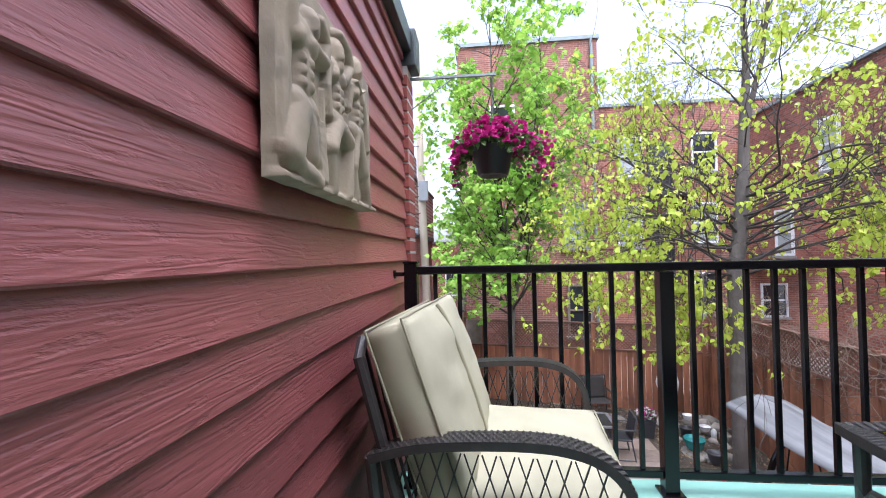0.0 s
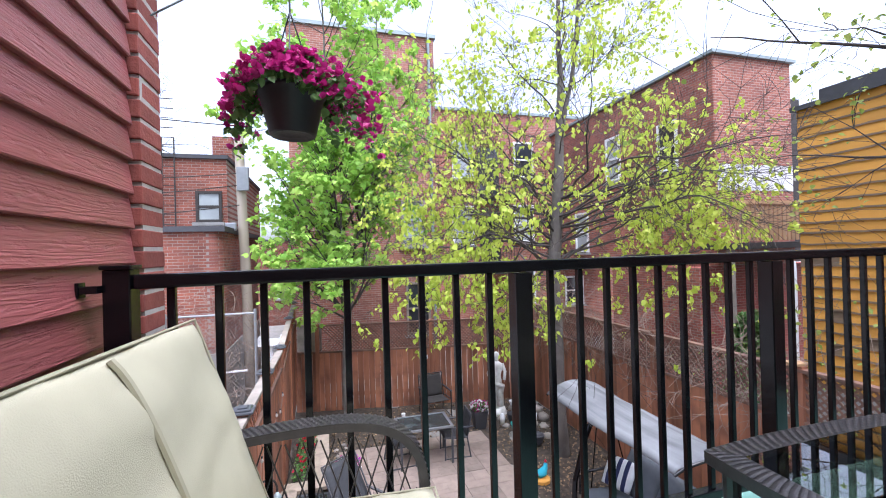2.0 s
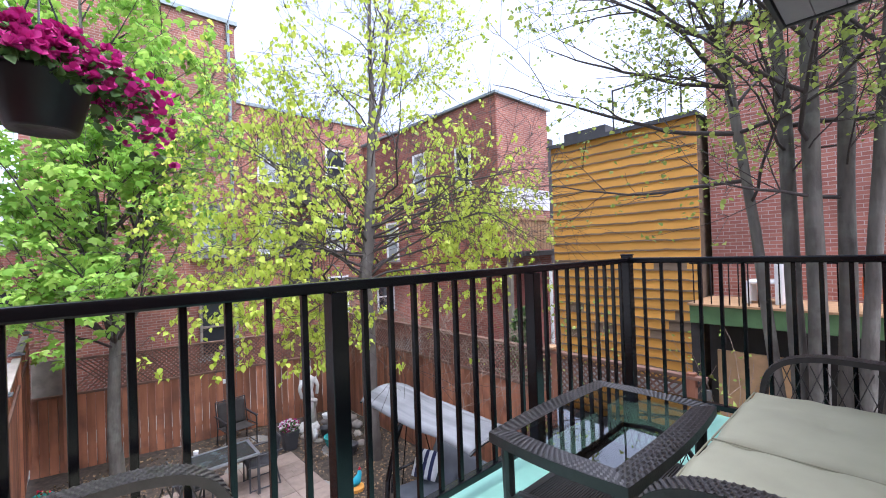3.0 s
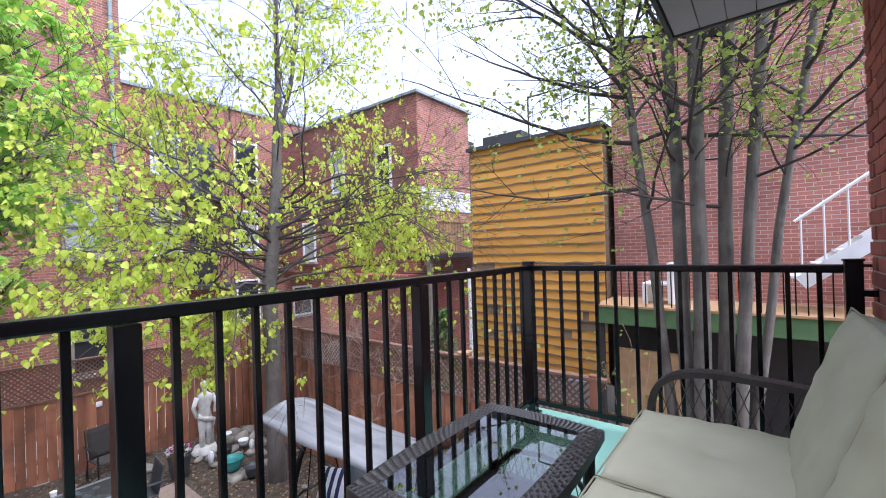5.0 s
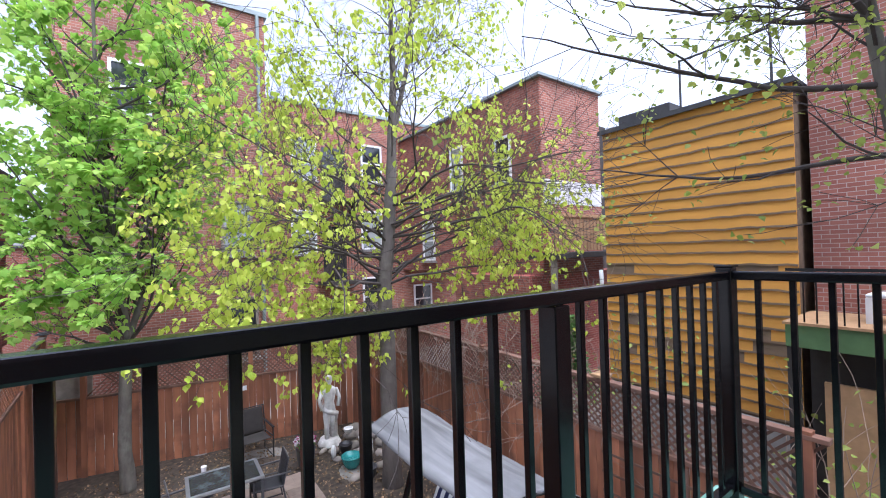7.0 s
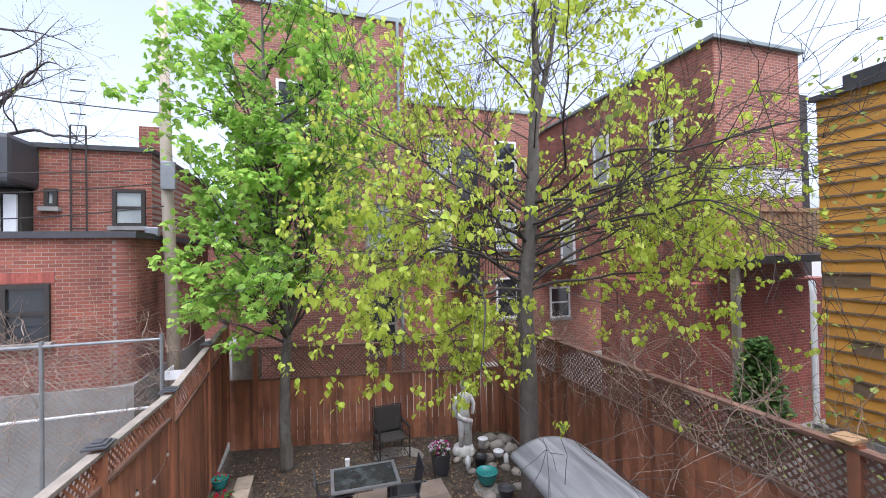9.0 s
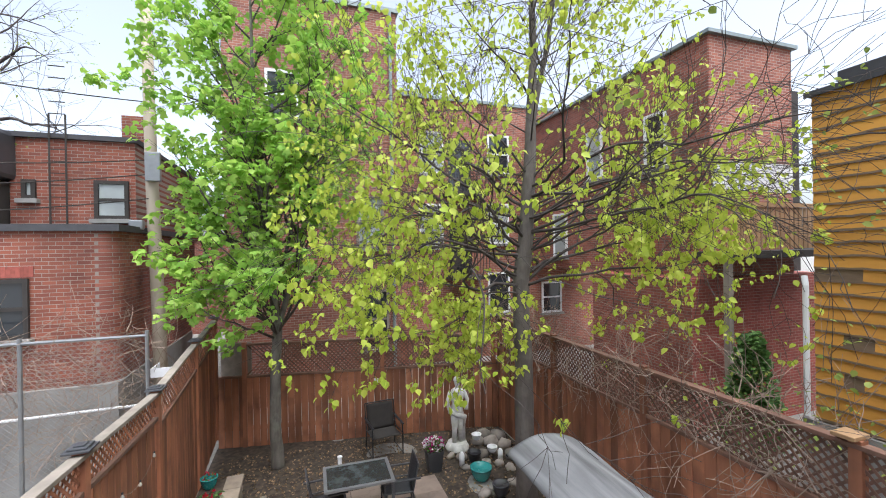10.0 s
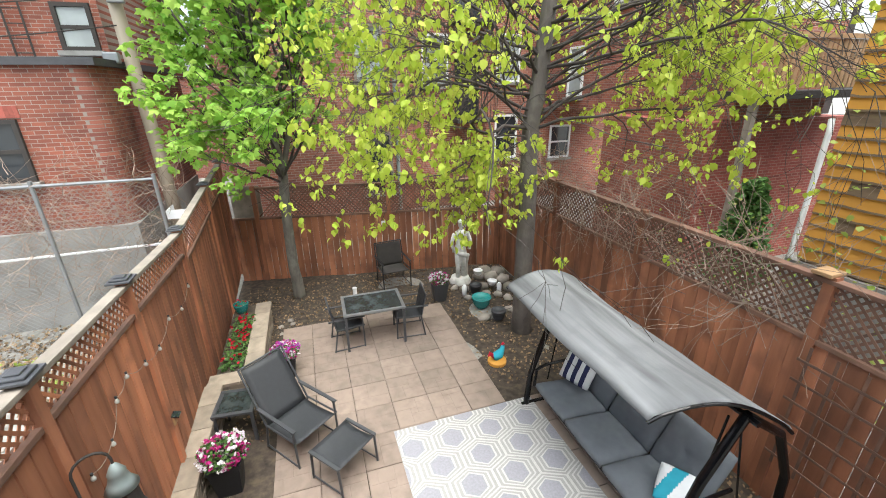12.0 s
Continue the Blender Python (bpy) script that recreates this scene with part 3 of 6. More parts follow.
part("wall_bracket", Geo().box(WX - 0.01, RY - 0.055, 1.025, X0 - 0.032, RY - 0.025, 1.045, c=0.003).box(WX - 0.004, RY - 0.058, 1.015, WX + 0.004, RY - 0.022, 1.055, c=0.002), M_BLACK, rail)
part("wall_bracket", Geo().box(RX - 0.015, 0.33, 0.92, RX + 0.015, 0.388, 0.95, c=0.003), M_BLACK, rail)


# ---- wicker loveseats ----
def arm_path(depth, h):
    """Side outline of an arm, from the back leg over the top and down the front leg (y is forward)."""
    pts = [(-depth * 0.5, h * 0.91), (-depth * 0.3, h * 0.97), (-depth * 0.02, h * 1.0), (depth * 0.22, h * 1.0), (depth * 0.38, h * 0.95), (depth * 0.47, h * 0.84), (depth * 0.50, h * 0.66), (depth * 0.495, h * 0.4), (depth * 0.48, 0.0)]
    out = []
    for i in range(len(pts) - 1):
        p0, p1, p2, p3 = (Vector(pts[max(0, min(len(pts) - 1, i + k))]) for k in (-1, 0, 1, 2))
        for j in range(6):
            t = j / 6
            out.append(0.5 * ((2 * p1) + (p2 - p0) * t + (2 * p0 - 5 * p1 + 4 * p2 - p3) * t * t + (3 * p1 - p0 - 3 * p2 + p3) * t ** 3))
    out.append(Vector(pts[-1]))
    return out


def woven_band(path, x, w, th=0.024):
    """A flat arm wrapped in woven strips: many small raised strands on a core."""
    g = Geo()
    n = len(path)
    for i in range(n):
        p = path[i]
        d = (path[min(i + 1, n - 1)] - path[max(i - 1, 0)]).normalized()
        nrm = Vector((-d.y, d.x))
        a, b = p + nrm * th * 0.4, p - nrm * th * 0.6
        g.v += [(x - w / 2, a.x, a.y), (x + w / 2, a.x, a.y), (x + w / 2, b.x, b.y), (x - w / 2, b.x, b.y)]
    for i in range(n - 1):
        for k in range(4):
            q = i * 4
            g.f.append((q + k, q + (k + 1) % 4, q + 4 + (k + 1) % 4, q + 4 + k))
    g.f += [(3, 2, 1, 0), tuple((n - 1) * 4 + k for k in range(4))]
    length = [0.0]
    for i in range(1, n):
        length.append(length[-1] + (path[i] - path[i - 1]).length)

    def at(s):
        i = max(1, next((k for k in range(n) if length[k] >= s), n - 1))
        t = (s - length[i - 1]) / max(length[i] - length[i - 1], 1e-6)
        d = (path[i] - path[i - 1]).normalized()
        return path[i - 1].lerp(path[i], t), Vector((-d.y, d.x))
    rows, s, pitch = 5, 0.006, 0.017
    while s < length[-1] - 0.004:
        for r in range(rows):
            off = (pitch / 2 if r % 2 else 0)
            p, nr = at(min(s + off, length[-1] - 0.003))
            q, nq = at(min(s + off + pitch * 0.86, length[-1]))
            xa, xb = x - w / 2 + w * r / rows + 0.001, x - w / 2 + w * (r + 1) / rows - 0.001
            lo, hi = th * 0.35, th * 0.35 + 0.0045
            mid, nm = (p + q) / 2, (nr + nq).normalized()
            pa, pb, pm = p + nr * lo, q + nq * lo, mid + nm * hi
            g.add([(xa, pa.x, pa.y), (xb, pa.x, pa.y), (xb, pm.x, pm.y), (xa, pm.x, pm.y), (xb, pb.x, pb.y), (xa, pb.x, pb.y)], [(0, 1, 2, 3), (3, 2, 4, 5)])
        s += pitch
    return g


def loveseat(label, width, depth, m, cushions, back_lean=19):
    """Origin on the floor, back towards -y, front +y."""
    t = thing("loveseat", label, "loveseat", m, "wicker loveseats")
    H, BX = 0.635, 0.62
    path = arm_path(depth, H)
    for sx in (-1, 1):
        x = sx * (width / 2 - 0.035)
        a = part("arm", woven_band(path, x, 0.07), M_WICKER, t, "woven dark wicker arm with a rolled front")
        lat = Geo()
        zlow, y0, y1 = 0.30, -depth * 0.42, depth * 0.47
        n = 13
        for i in range(-3, n + 3):
            for sgn in (-1, 1):
                pts = []
                for q in range(9):
                    f = q / 8
                    z = zlow + f * (H - zlow)
                    y = y0 + (y1 - y0) * (i + (f * 2.4 if sgn > 0 else 2.4 - f * 2.4)) / n
                    top = max([p.y for p in path if abs(p.x - y) < 0.03] or [0])
                    if y0 <= y <= y1 and z <= top - 0.008:
                        pts.append((x, y, z))
                if len(pts) > 1:
                    lat.tube(pts, 0.0028, 4, False)
        lat.tube([(x, y0, zlow), (x, y1, zlow)], 0.009, 6)
        part("lattice", lat, M_WICKER, a, "open diamond wicker side")
        part("leg", Geo().tube([(x, -depth * 0.5, H * 0.9), (x, -depth * 0.46, 0.3), (x, -depth * 0.44, 0.0)], [0.022, 0.02, 0.017], 8), M_WICKER, t)
    br = Geo()
    by = -depth * 0.5
    br.tube([(-width / 2 + 0.04, by + 0.10, 0.34), (-width / 2 + 0.04, by - 0.035, 0.84), (-width / 2 + 0.09, by - 0.045, 0.875), (width / 2 - 0.09, by - 0.045, 0.875), (width / 2 - 0.04, by - 0.035, 0.84), (width / 2 - 0.04, by + 0.10, 0.34)], 0.018, 8)
    for i in range(1, 16):
        x = -width / 2 + 0.04 + (width - 0.08) * i / 16
        br.tube([(x, by + 0.09, 0.35), (x, by - 0.04, 0.87)], 0.006, 5)
    part("back_frame", br, M_WICKER, t, "dark wicker back frame")
    part("seat_frame", Geo().box(-width / 2 + 0.04, -depth * 0.42, 0.20, width / 2 - 0.04, depth * 0.44, 0.29, c=0.015), M_WICKER, t, "dark woven seat apron")
    for cx, cw, kind in cushions:
        g = Geo()
        if kind == "seat":
            rim = pillow(g, cw, depth * 0.86, 0.185, pose(cx, depth * 0.10, 0.385), 24, tuft=((-0.05, 0.1),), box=BX)
            # front fold that drops over the apron
            c = part("seat_cushion", g, M_CUSH, t, "pale green canvas seat cushion", True)
        else:
            rim = pillow(g, cw, 0.56, 0.18, pose(cx, by + 0.128, 0.665, 90, 0, 0) @ pose(0, 0, 0, back_lean, 0, 0), 24, tuft=((0, 0.05),) if cw < 0.7 else (), box=BX)
            c = part("back_cushion", g, M_CUSH, t, "pale green canvas back cushion with a dark seam", True)
        n3 = (rim[10] - rim[0]).cross(rim[-10] - rim[0]).normalized()
        half = (0.0925 if kind == "seat" else 0.09) * BX
        lift = n3 * (half if n3.z > 0.5 or n3.y > 0.2 else -half)
        mid = sum(rim, Vector()) / len(rim)
        for s3 in (1, -1):
            loop = [mid + (p - mid) * 1.004 + lift * s3 for p in rim]
            part("piping", Geo().tube(loop + loop[:1], 0.0034, 6, False), M_PIPING, c)
        if kind == "back" and cw > 0.7:
            part("seam", Geo().tube([mid + (rim[36 - q] - mid) * 0 + (rim[12] + (rim[60] - rim[12]) * (q / 24) - mid) * 0.96 + n3 * (0.094 if n3.y > 0 else -0.094) * (BX + (1 - BX) * math.sqrt(1 - abs(0.96 * (q / 12 - 1)) ** 3.4) * (1 - 0.066 * (q / 12 - 1) ** 2)) for q in range(25)], 0.007, 6, False), M_PIPING, c)
    return t


loveseat("dark wicker loveseat with pale green cushions against the siding wall", 0.88, 0.69, pose(-0.035, 1.58, 0, 0, 0, -95),
         [(0, 0.73, "seat"), (0, 0.80, "back")])
loveseat("wide dark wicker loveseat with four pale green cushions", 1.50, 0.76, pose(1.76, 0.80, 0, 0, 0, 0),
         [(-0.337, 0.655, "seat"), (0.337, 0.655, "seat"), (-0.345, 0.665, "back"), (0.345, 0.665, "back")])


# ---- coffee table ----
def coffee_table():
    t = thing("coffee_table", "dark wicker coffee table with an inset glass top reflecting the sky", "table", pose(1.675, 1.553, 0))
    L, W, z, b = 0.87, 0.55, 0.45, 0.075
    def outline(f, bulge):
        pts = []
        n = 16
        for s in range(4):
            for i in range(n):
                u = i / n
                e = bulge * math.sin(math.pi * u)
                a = (-L / 2 * f[0], -W / 2 * f[1])
                c = [(-1, -1), (1, -1), (1, 1), (-1, 1)]
                p0 = Vector((c[s][0] * L / 2 * f[0], c[s][1] * W / 2 * f[1]))
                p1 = Vector((c[(s + 1) % 4][0] * L / 2 * f[0], c[(s + 1) % 4][1] * W / 2 * f[1]))
                d = (p1 - p0).normalized()
                p = p0.lerp(p1, u) + Vector((d.y, -d.x)) * e
                pts.append(p)
        return pts
    out, inn = outline((1, 1), 0.022), outline((1 - 2 * b / L, 1 - 2 * b / W), 0.010)
    g = Geo()
    n = len(out)
    for p, h in ((out, z - 0.045), (out, z - 0.006), (inn, z - 0.003), (inn, z - 0.03)):
        g.v += [(q.x, q.y, h) for q in p]
    for r in range(3):
        for i in range(n):
            a, c = r * n + i, r * n + (i + 1) % n
            g.f.append((a, c, c + n, a + n))
    # woven strands over the rim
    for i in range(n * 3):
        f = i / 3
        k, u = int(f) % n, f - int(f)
        po, pi = out[k].lerp(out[(k + 1) % n], u), inn[k].lerp(inn[(k + 1) % n], u)
        f2 = (i + 0.86) / 3
        k2, u2 = int(f2) % n, f2 - int(f2)
        qo, qi = out[k2].lerp(out[(k2 + 1) % n], u2), inn[k2].lerp(inn[(k2 + 1) % n], u2)
        for r in range(5):
            if (r + i) % 2 == 0:
                a0, a1 = r / 5 + 0.01, (r + 1) / 5 - 0.01
                A, B, C, D = po.lerp(pi, a0), qo.lerp(qi, a0), qo.lerp(qi, a1), po.lerp(pi, a1)
                zz = z - 0.004
                m1, m2 = A.lerp(D, 0.5), B.lerp(C, 0.5)
                g.add([(A.x, A.y, zz), (B.x, B.y, zz), (m2.x, m2.y, zz + 0.0045), (m1.x, m1.y, zz + 0.0045), (C.x, C.y, zz), (D.x, D.y, zz)], [(0, 1, 2, 3), (3, 2, 4, 5)])
    part("rim", g, M_WICKER, t, "woven dark wicker rim")
    gl = Geo()
    gl.v = [(q.x * 0.998, q.y * 0.998, z - 0.010) for q in inn] + [(q.x * 0.998, q.y * 0.998, z - 0.004) for q in inn]
    gl.f = [tuple(range(n - 1, -1, -1)), tuple(range(n, 2 * n))] + [(i, (i + 1) % n, n + (i + 1) % n, n + i) for i in range(n)]
    ob = part("glass_top", gl, M_GLASS, t, "clear glass top")
    ob.visible_shadow = False
    for sx in (-1, 1):
        for sy in (-1, 1):
            part("leg", Geo().tube([(sx * (L / 2 - 0.05), sy * (W / 2 - 0.05), z - 0.03), (sx * (L / 2 - 0.055), sy * (W / 2 - 0.05), 0.0)], [0.026, 0.022], 10), M_WICKER, t)
    sh = Geo().box(-L / 2 + 0.04, -W / 2 + 0.03, 0.145, L / 2 - 0.04, W / 2 - 0.03, 0.16, c=0.003)
    shelf = part("shelf", sh, M_WICKER, t, "slatted wicker lower shelf")
    slat = Geo().tube([(-L / 2 + 0.08, 0, 0.163), (L / 2 - 0.08, 0, 0.163)], 0.0045, 4).mesh("slat", M_WICKER)
    for i in range(40):
        part("slat", slat, M_WICKER, shelf, m=pose(0, -W / 2 + 0.065 + (W - 0.13) * i / 39, 0))
    for sx in (-1, 1):
        h = Geo()
        x = sx * (L / 2 - 0.045)
        h.tube([(x, -W / 2 + 0.05, 0.16), (x + sx * 0.03, -W / 4, 0.25), (x + sx * 0.035, 0, 0.265), (x + sx * 0.03, W / 4, 0.25), (x, W / 2 - 0.05, 0.16)], 0.012, 8)
        for i in range(-5, 6):
            for s2 in (-1, 1):
                y = i * 0.035
                h.tube([(x, y, 0.16), (x + sx * 0.028, y + s2 * 0.03, 0.24)], 0.0025, 4, False)
        part("end_hoop", h, M_WICKER, t)


coffee_table()


# ---- stone relief on the siding ----
def relief():
    W, H = 0.69, 0.475
    caps = []                    # capsules: x0, z0, x1, z1, radius, height
    def limb(r, h, *pts):
        for p, q in zip(pts, pts[1:]):
            caps.append((p[0], p[1], q[0], q[1], r, h))

    def torso(x, z, k):
        """Chest, ribs, belly and hips of a figure whose hips are at x, z."""
        limb(0.044 * k, 0.036, (x - 0.024 * k, z + 0.145 * k), (x + 0.026 * k, z + 0.145 * k))
        for sx in (-1, 1):
            limb(0.028 * k, 0.047, (x + sx * 0.026 * k, z + 0.137 * k), (x + sx * 0.030 * k, z + 0.130 * k))
            for q in range(3):
                limb(0.016 * k, 0.043, (x + sx * 0.015 * k, z + (0.096 - 0.024 * q) * k), (x + sx * 0.016 * k, z + (0.092 - 0.024 * q) * k))
        limb(0.038 * k, 0.035, (x, z + 0.10 * k), (x, z + 0.04 * k))
        limb(0.036 * k, 0.040, (x - 0.022 * k, z + 0.004), (x + 0.022 * k, z + 0.004))

    def head(x, z):
        limb(0.017, 0.036, (x, z - 0.045), (x, z - 0.03))
        limb(0.029, 0.048, (x, z - 0.008), (x, z + 0.012))
        limb(0.033, 0.042, (x + 0.004, z + 0.012), (x + 0.004, z + 0.018))
        limb(0.006, 0.054, (x - 0.008, z), (x - 0.010, z - 0.012))

    # kneeling figure, one arm raised
    torso(0.105, 0.165, 1.1)
    head(0.150, 0.365)
    limb(0.024, 0.036, (0.062, 0.325), (0.048, 0.40), (0.070, 0.47))
    limb(0.021, 0.044, (0.150, 0.325), (0.222, 0.318), (0.232, 0.365), (0.198, 0.405))
    limb(0.043, 0.050, (0.092, 0.160), (0.045, 0.060))
    limb(0.027, 0.044, (0.045, 0.048), (0.110, 0.030), (0.175, 0.018))
    limb(0.034, 0.040, (0.125, 0.150), (0.150, 0.075))
    for q in range(7):
        limb(0.0075, 0.040 - 0.002 * q, (0.150 + 0.010 * q, 0.165), (0.168 + 0.009 * q, 0.095), (0.180 + 0.008 * q, 0.025))
    # bearded seated figure, hand over the head
    torso(0.312, 0.195, 0.92)
    head(0.322, 0.380)
    limb(0.018, 0.048, (0.318, 0.352), (0.318, 0.342))
    limb(0.020, 0.042, (0.372, 0.335), (0.428, 0.390), (0.400, 0.435), (0.330, 0.440))
    limb(0.017, 0.034, (0.262, 0.335), (0.246, 0.270), (0.262, 0.205))
    limb(0.030, 0.052, (0.300, 0.185), (0.258, 0.118))
    limb(0.020, 0.042, (0.256, 0.105), (0.268, 0.050), (0.275, 0.012))
    limb(0.031, 0.050, (0.345, 0.190), (0.408, 0.165))
    limb(0.021, 0.044, (0.412, 0.150), (0.398, 0.080), (0.392, 0.018))
    # standing figure with a cloak knot
    torso(0.492, 0.215, 0.9)
    head(0.490, 0.412)
    limb(0.010, 0.050, (0.455, 0.365), (0.490, 0.345), (0.530, 0.365))
    limb(0.018, 0.036, (0.545, 0.350), (0.585, 0.270), (0.605, 0.195))
    limb(0.017, 0.030, (0.440, 0.345), (0.428, 0.280))
    limb(0.028, 0.044, (0.512, 0.205), (0.560, 0.110))
    limb(0.019, 0.038, (0.562, 0.100), (0.606, 0.015))
    limb(0.026, 0.040, (0.478, 0.205), (0.462, 0.115))
    limb(0.018, 0.036, (0.462, 0.105), (0.478, 0.020))
    # drapery behind the figures
    for q in range(4):
        limb(0.008, 0.016 + 0.003 * (q % 2), (0.012 + 0.012 * q, 0.05 + 0.03 * q), (0.020 + 0.009 * q, 0.20), (0.028 + 0.007 * q, 0.36))
    for x in (0.236, 0.425, 0.625, 0.645):
        limb(0.010, 0.016, (x, 0.02), (x - 0.006, 0.25))
    nx, nz = 150, 156
    def hgt(x, z):
        best = 0.0
        for x0, z0, x1, z1, r, h in caps:
            dx, dz = x1 - x0, z1 - z0
            t = max(0, min(1, ((x - x0) * dx + (z - z0) * dz) / (dx * dx + dz * dz)))
            d = math.hypot(x - x0 - t * dx, z - z0 - t * dz) / r
            if d < 1:
                v = h * math.sqrt(1 - d * d)
                best = max(best, v)
        fold = 0.004 * math.sin(x * 90 + 5 * noise.noise(Vector((x * 4, z * 4, 0)))) * max(0, 0.5 - z)
        ledge = 0.020 * max(0, min(1, (0.022 - z) / 0.012))
        return 0.044 + max(best * 0.7, ledge) + fold + 0.002 * noise.noise(Vector((x * 30, z * 30, 1)))
    g = Geo()
    def edge(t):
        return 0.008 * noise.noise(Vector((t * 6, 2, 2)))
    def fn(u, v):
        x, z = u * W, v * (H - 0.03 * u ** 3)
        return (hgt(x, z) + WX, 0.836 + x * 0.955 + (edge(v) if u in (0, 1) else 0), 1.280 + z + (edge(u) if v in (0, 1) else 0))
    g.sheet(fn, nx, nz)
    o = len(g.v)
    w = nz + 1
    rim = [(i, 0) for i in range(nx)] + [(nx, j) for j in range(nz)] + [(i, nz) for i in range(nx, 0, -1)] + [(0, j) for j in range(nz, 0, -1)]
    for i, j in rim:
        v = g.v[i * w + j]
        g.v.append((WX + 0.014, v[1], v[2]))
    for k in range(len(rim)):
        a, b = rim[k], rim[(k + 1) % len(rim)]
        g.f.append((b[0] * w + b[1], a[0] * w + a[1], o + k, o + (k + 1) % len(rim)))
    g.f.append(tuple(range(o, o + len(rim))))
    g.box(WX - 0.01, 0.95, 1.36, WX + 0.02, 1.38, 1.62)
    tagged(part("wall_relief", g, M_PLASTER, None, "", True), "cream cast plaster wall relief of classical figures on the siding", "wall relief")


relief()


# ---- hanging flower basket ----
def hanging_basket():
    rng = np.random.default_rng(5)
    t = thing("hanging_basket", "black hanging flower basket full of magenta petunias", "hanging basket", pose(-0.03, 2.52, 0))
    zb = 1.585
    part("pot", Geo().lathe([(0.055, zb + 0.012), (0.085, zb), (0.09, zb + 0.008), (0.125, zb + 0.16), (0.132, zb + 0.162), (0.132, zb + 0.18), (0.122, zb + 0.18), (0.118, zb + 0.14), (0.02, zb + 0.14)], 28), M_POTBLACK, t, "black plastic pot", True)
    h = Geo()
    for a in (0.5, 2.6, 4.7):
        h.tube([(0.125 * math.cos(a), 0.125 * math.sin(a), zb + 0.17), (0, 0, zb + 0.50)], 0.003, 5)
    h.tube([(0, 0, zb + 0.49), (0, 0, zb + 0.60)], 0.004, 5)
    part("hanger", h, M_POTBLACK, t, "thin dark hanger wires")
    br = thing("wall_bracket", "thin dark metal basket bracket fixed to the brick pier", "bracket")
    part("arm", Geo().box(WX + 0.015, 2.50, 2.178, 0.0, 2.515, 2.192).tube([(WX + 0.02, 2.507, 2.0), (-0.26, 2.507, 2.175)], 0.004, 5).tube([(-0.03, 2.507, 2.18), (-0.03, 2.515, 2.165), (-0.03, 2.52, 2.172)], 0.004, 5), M_COPING, br)
    def cloud(n, rmax, zlo, zhi, out=0.0):
        pts = []
        while len(pts) < n:
            a, r = rng.uniform(0, 2 * np.pi), rmax * math.sqrt(rng.uniform(out, 1))
            f = r / rmax
            lim = 0.16 * (1 - f ** 2.0) ** 0.7
            side = abs(math.cos(a)) ** 1.5
            z = zb + 0.175 + lim * rng.uniform(0.3, 1.05) - 0.34 * max(0, f - 0.5) * rng.uniform(0, 1.6) * side
            lump = 0.75 + 0.4 * noise.noise(Vector((math.cos(a) * 1.4, math.sin(a) * 1.4, 4)))
            pts.append((r * lump * math.cos(a), r * lump * math.sin(a), z))
        return pts
    scatter_leaves("foliage", M_GREENERY, cloud(1700, 0.31, 0, 0), 0.035, t, rng, 0.4, label="grey-green trailing foliage")
    fl = []
    for c in cloud(560, 0.35, 0, 0, 0.12):
        fl += [c] * 5
    scatter_leaves("blossom", M_PINK, fl, 0.025, t, rng, -0.4, "petal", "magenta petunia blossoms")


hanging_basket()

# ---- ground ----
structure("ground", Geo().box(-150, -150, G0 - 0.3, 150, 200, G0), M_GRAVEL, "grey gravel alley and open ground", "ground")
structure("soil", Geo().sheet(lambda u, v: (-0.72 + u * 6.0, 2.6 + v * 9.3, G0 + 0.012 + 0.03 * noise.noise(Vector((u * 7, v * 11, 0))) * (1 if 0.02 < u < 0.98 else 0)), 48, 70, 0.01), M_SOIL, "bare brown garden soil with leaf litter", "soil", True)

M_LITTER = mat("dry_leaf_litter", (0.20, 0.135, 0.075), 0.9, var=0.5, scale=40, bump=0.0, rand=0.5, island=True)
litter = tagged(new("leaf_litter"), "scattered dry brown leaves and bark chips on the soil", "litter", "", "stuff")
rl = np.random.default_rng(51)
spots = [(rl.uniform(-0.5, 5.2), rl.uniform(2.8, 11.2)) for _ in range(9000)]
spots = [(x, y, G0 + 0.035 + 0.03 * noise.noise(Vector(((x + 0.72) / 6 * 7, (y - 2.6) / 9.3 * 11, 0)))) for x, y in spots if not (0.2 < x < 3.3 and y < 9.3) and not (x < 4.25 and y < 6.6)]
scatter_leaves("dry_leaf", M_LITTER, spots, 0.045, litter, rl, 0.0)

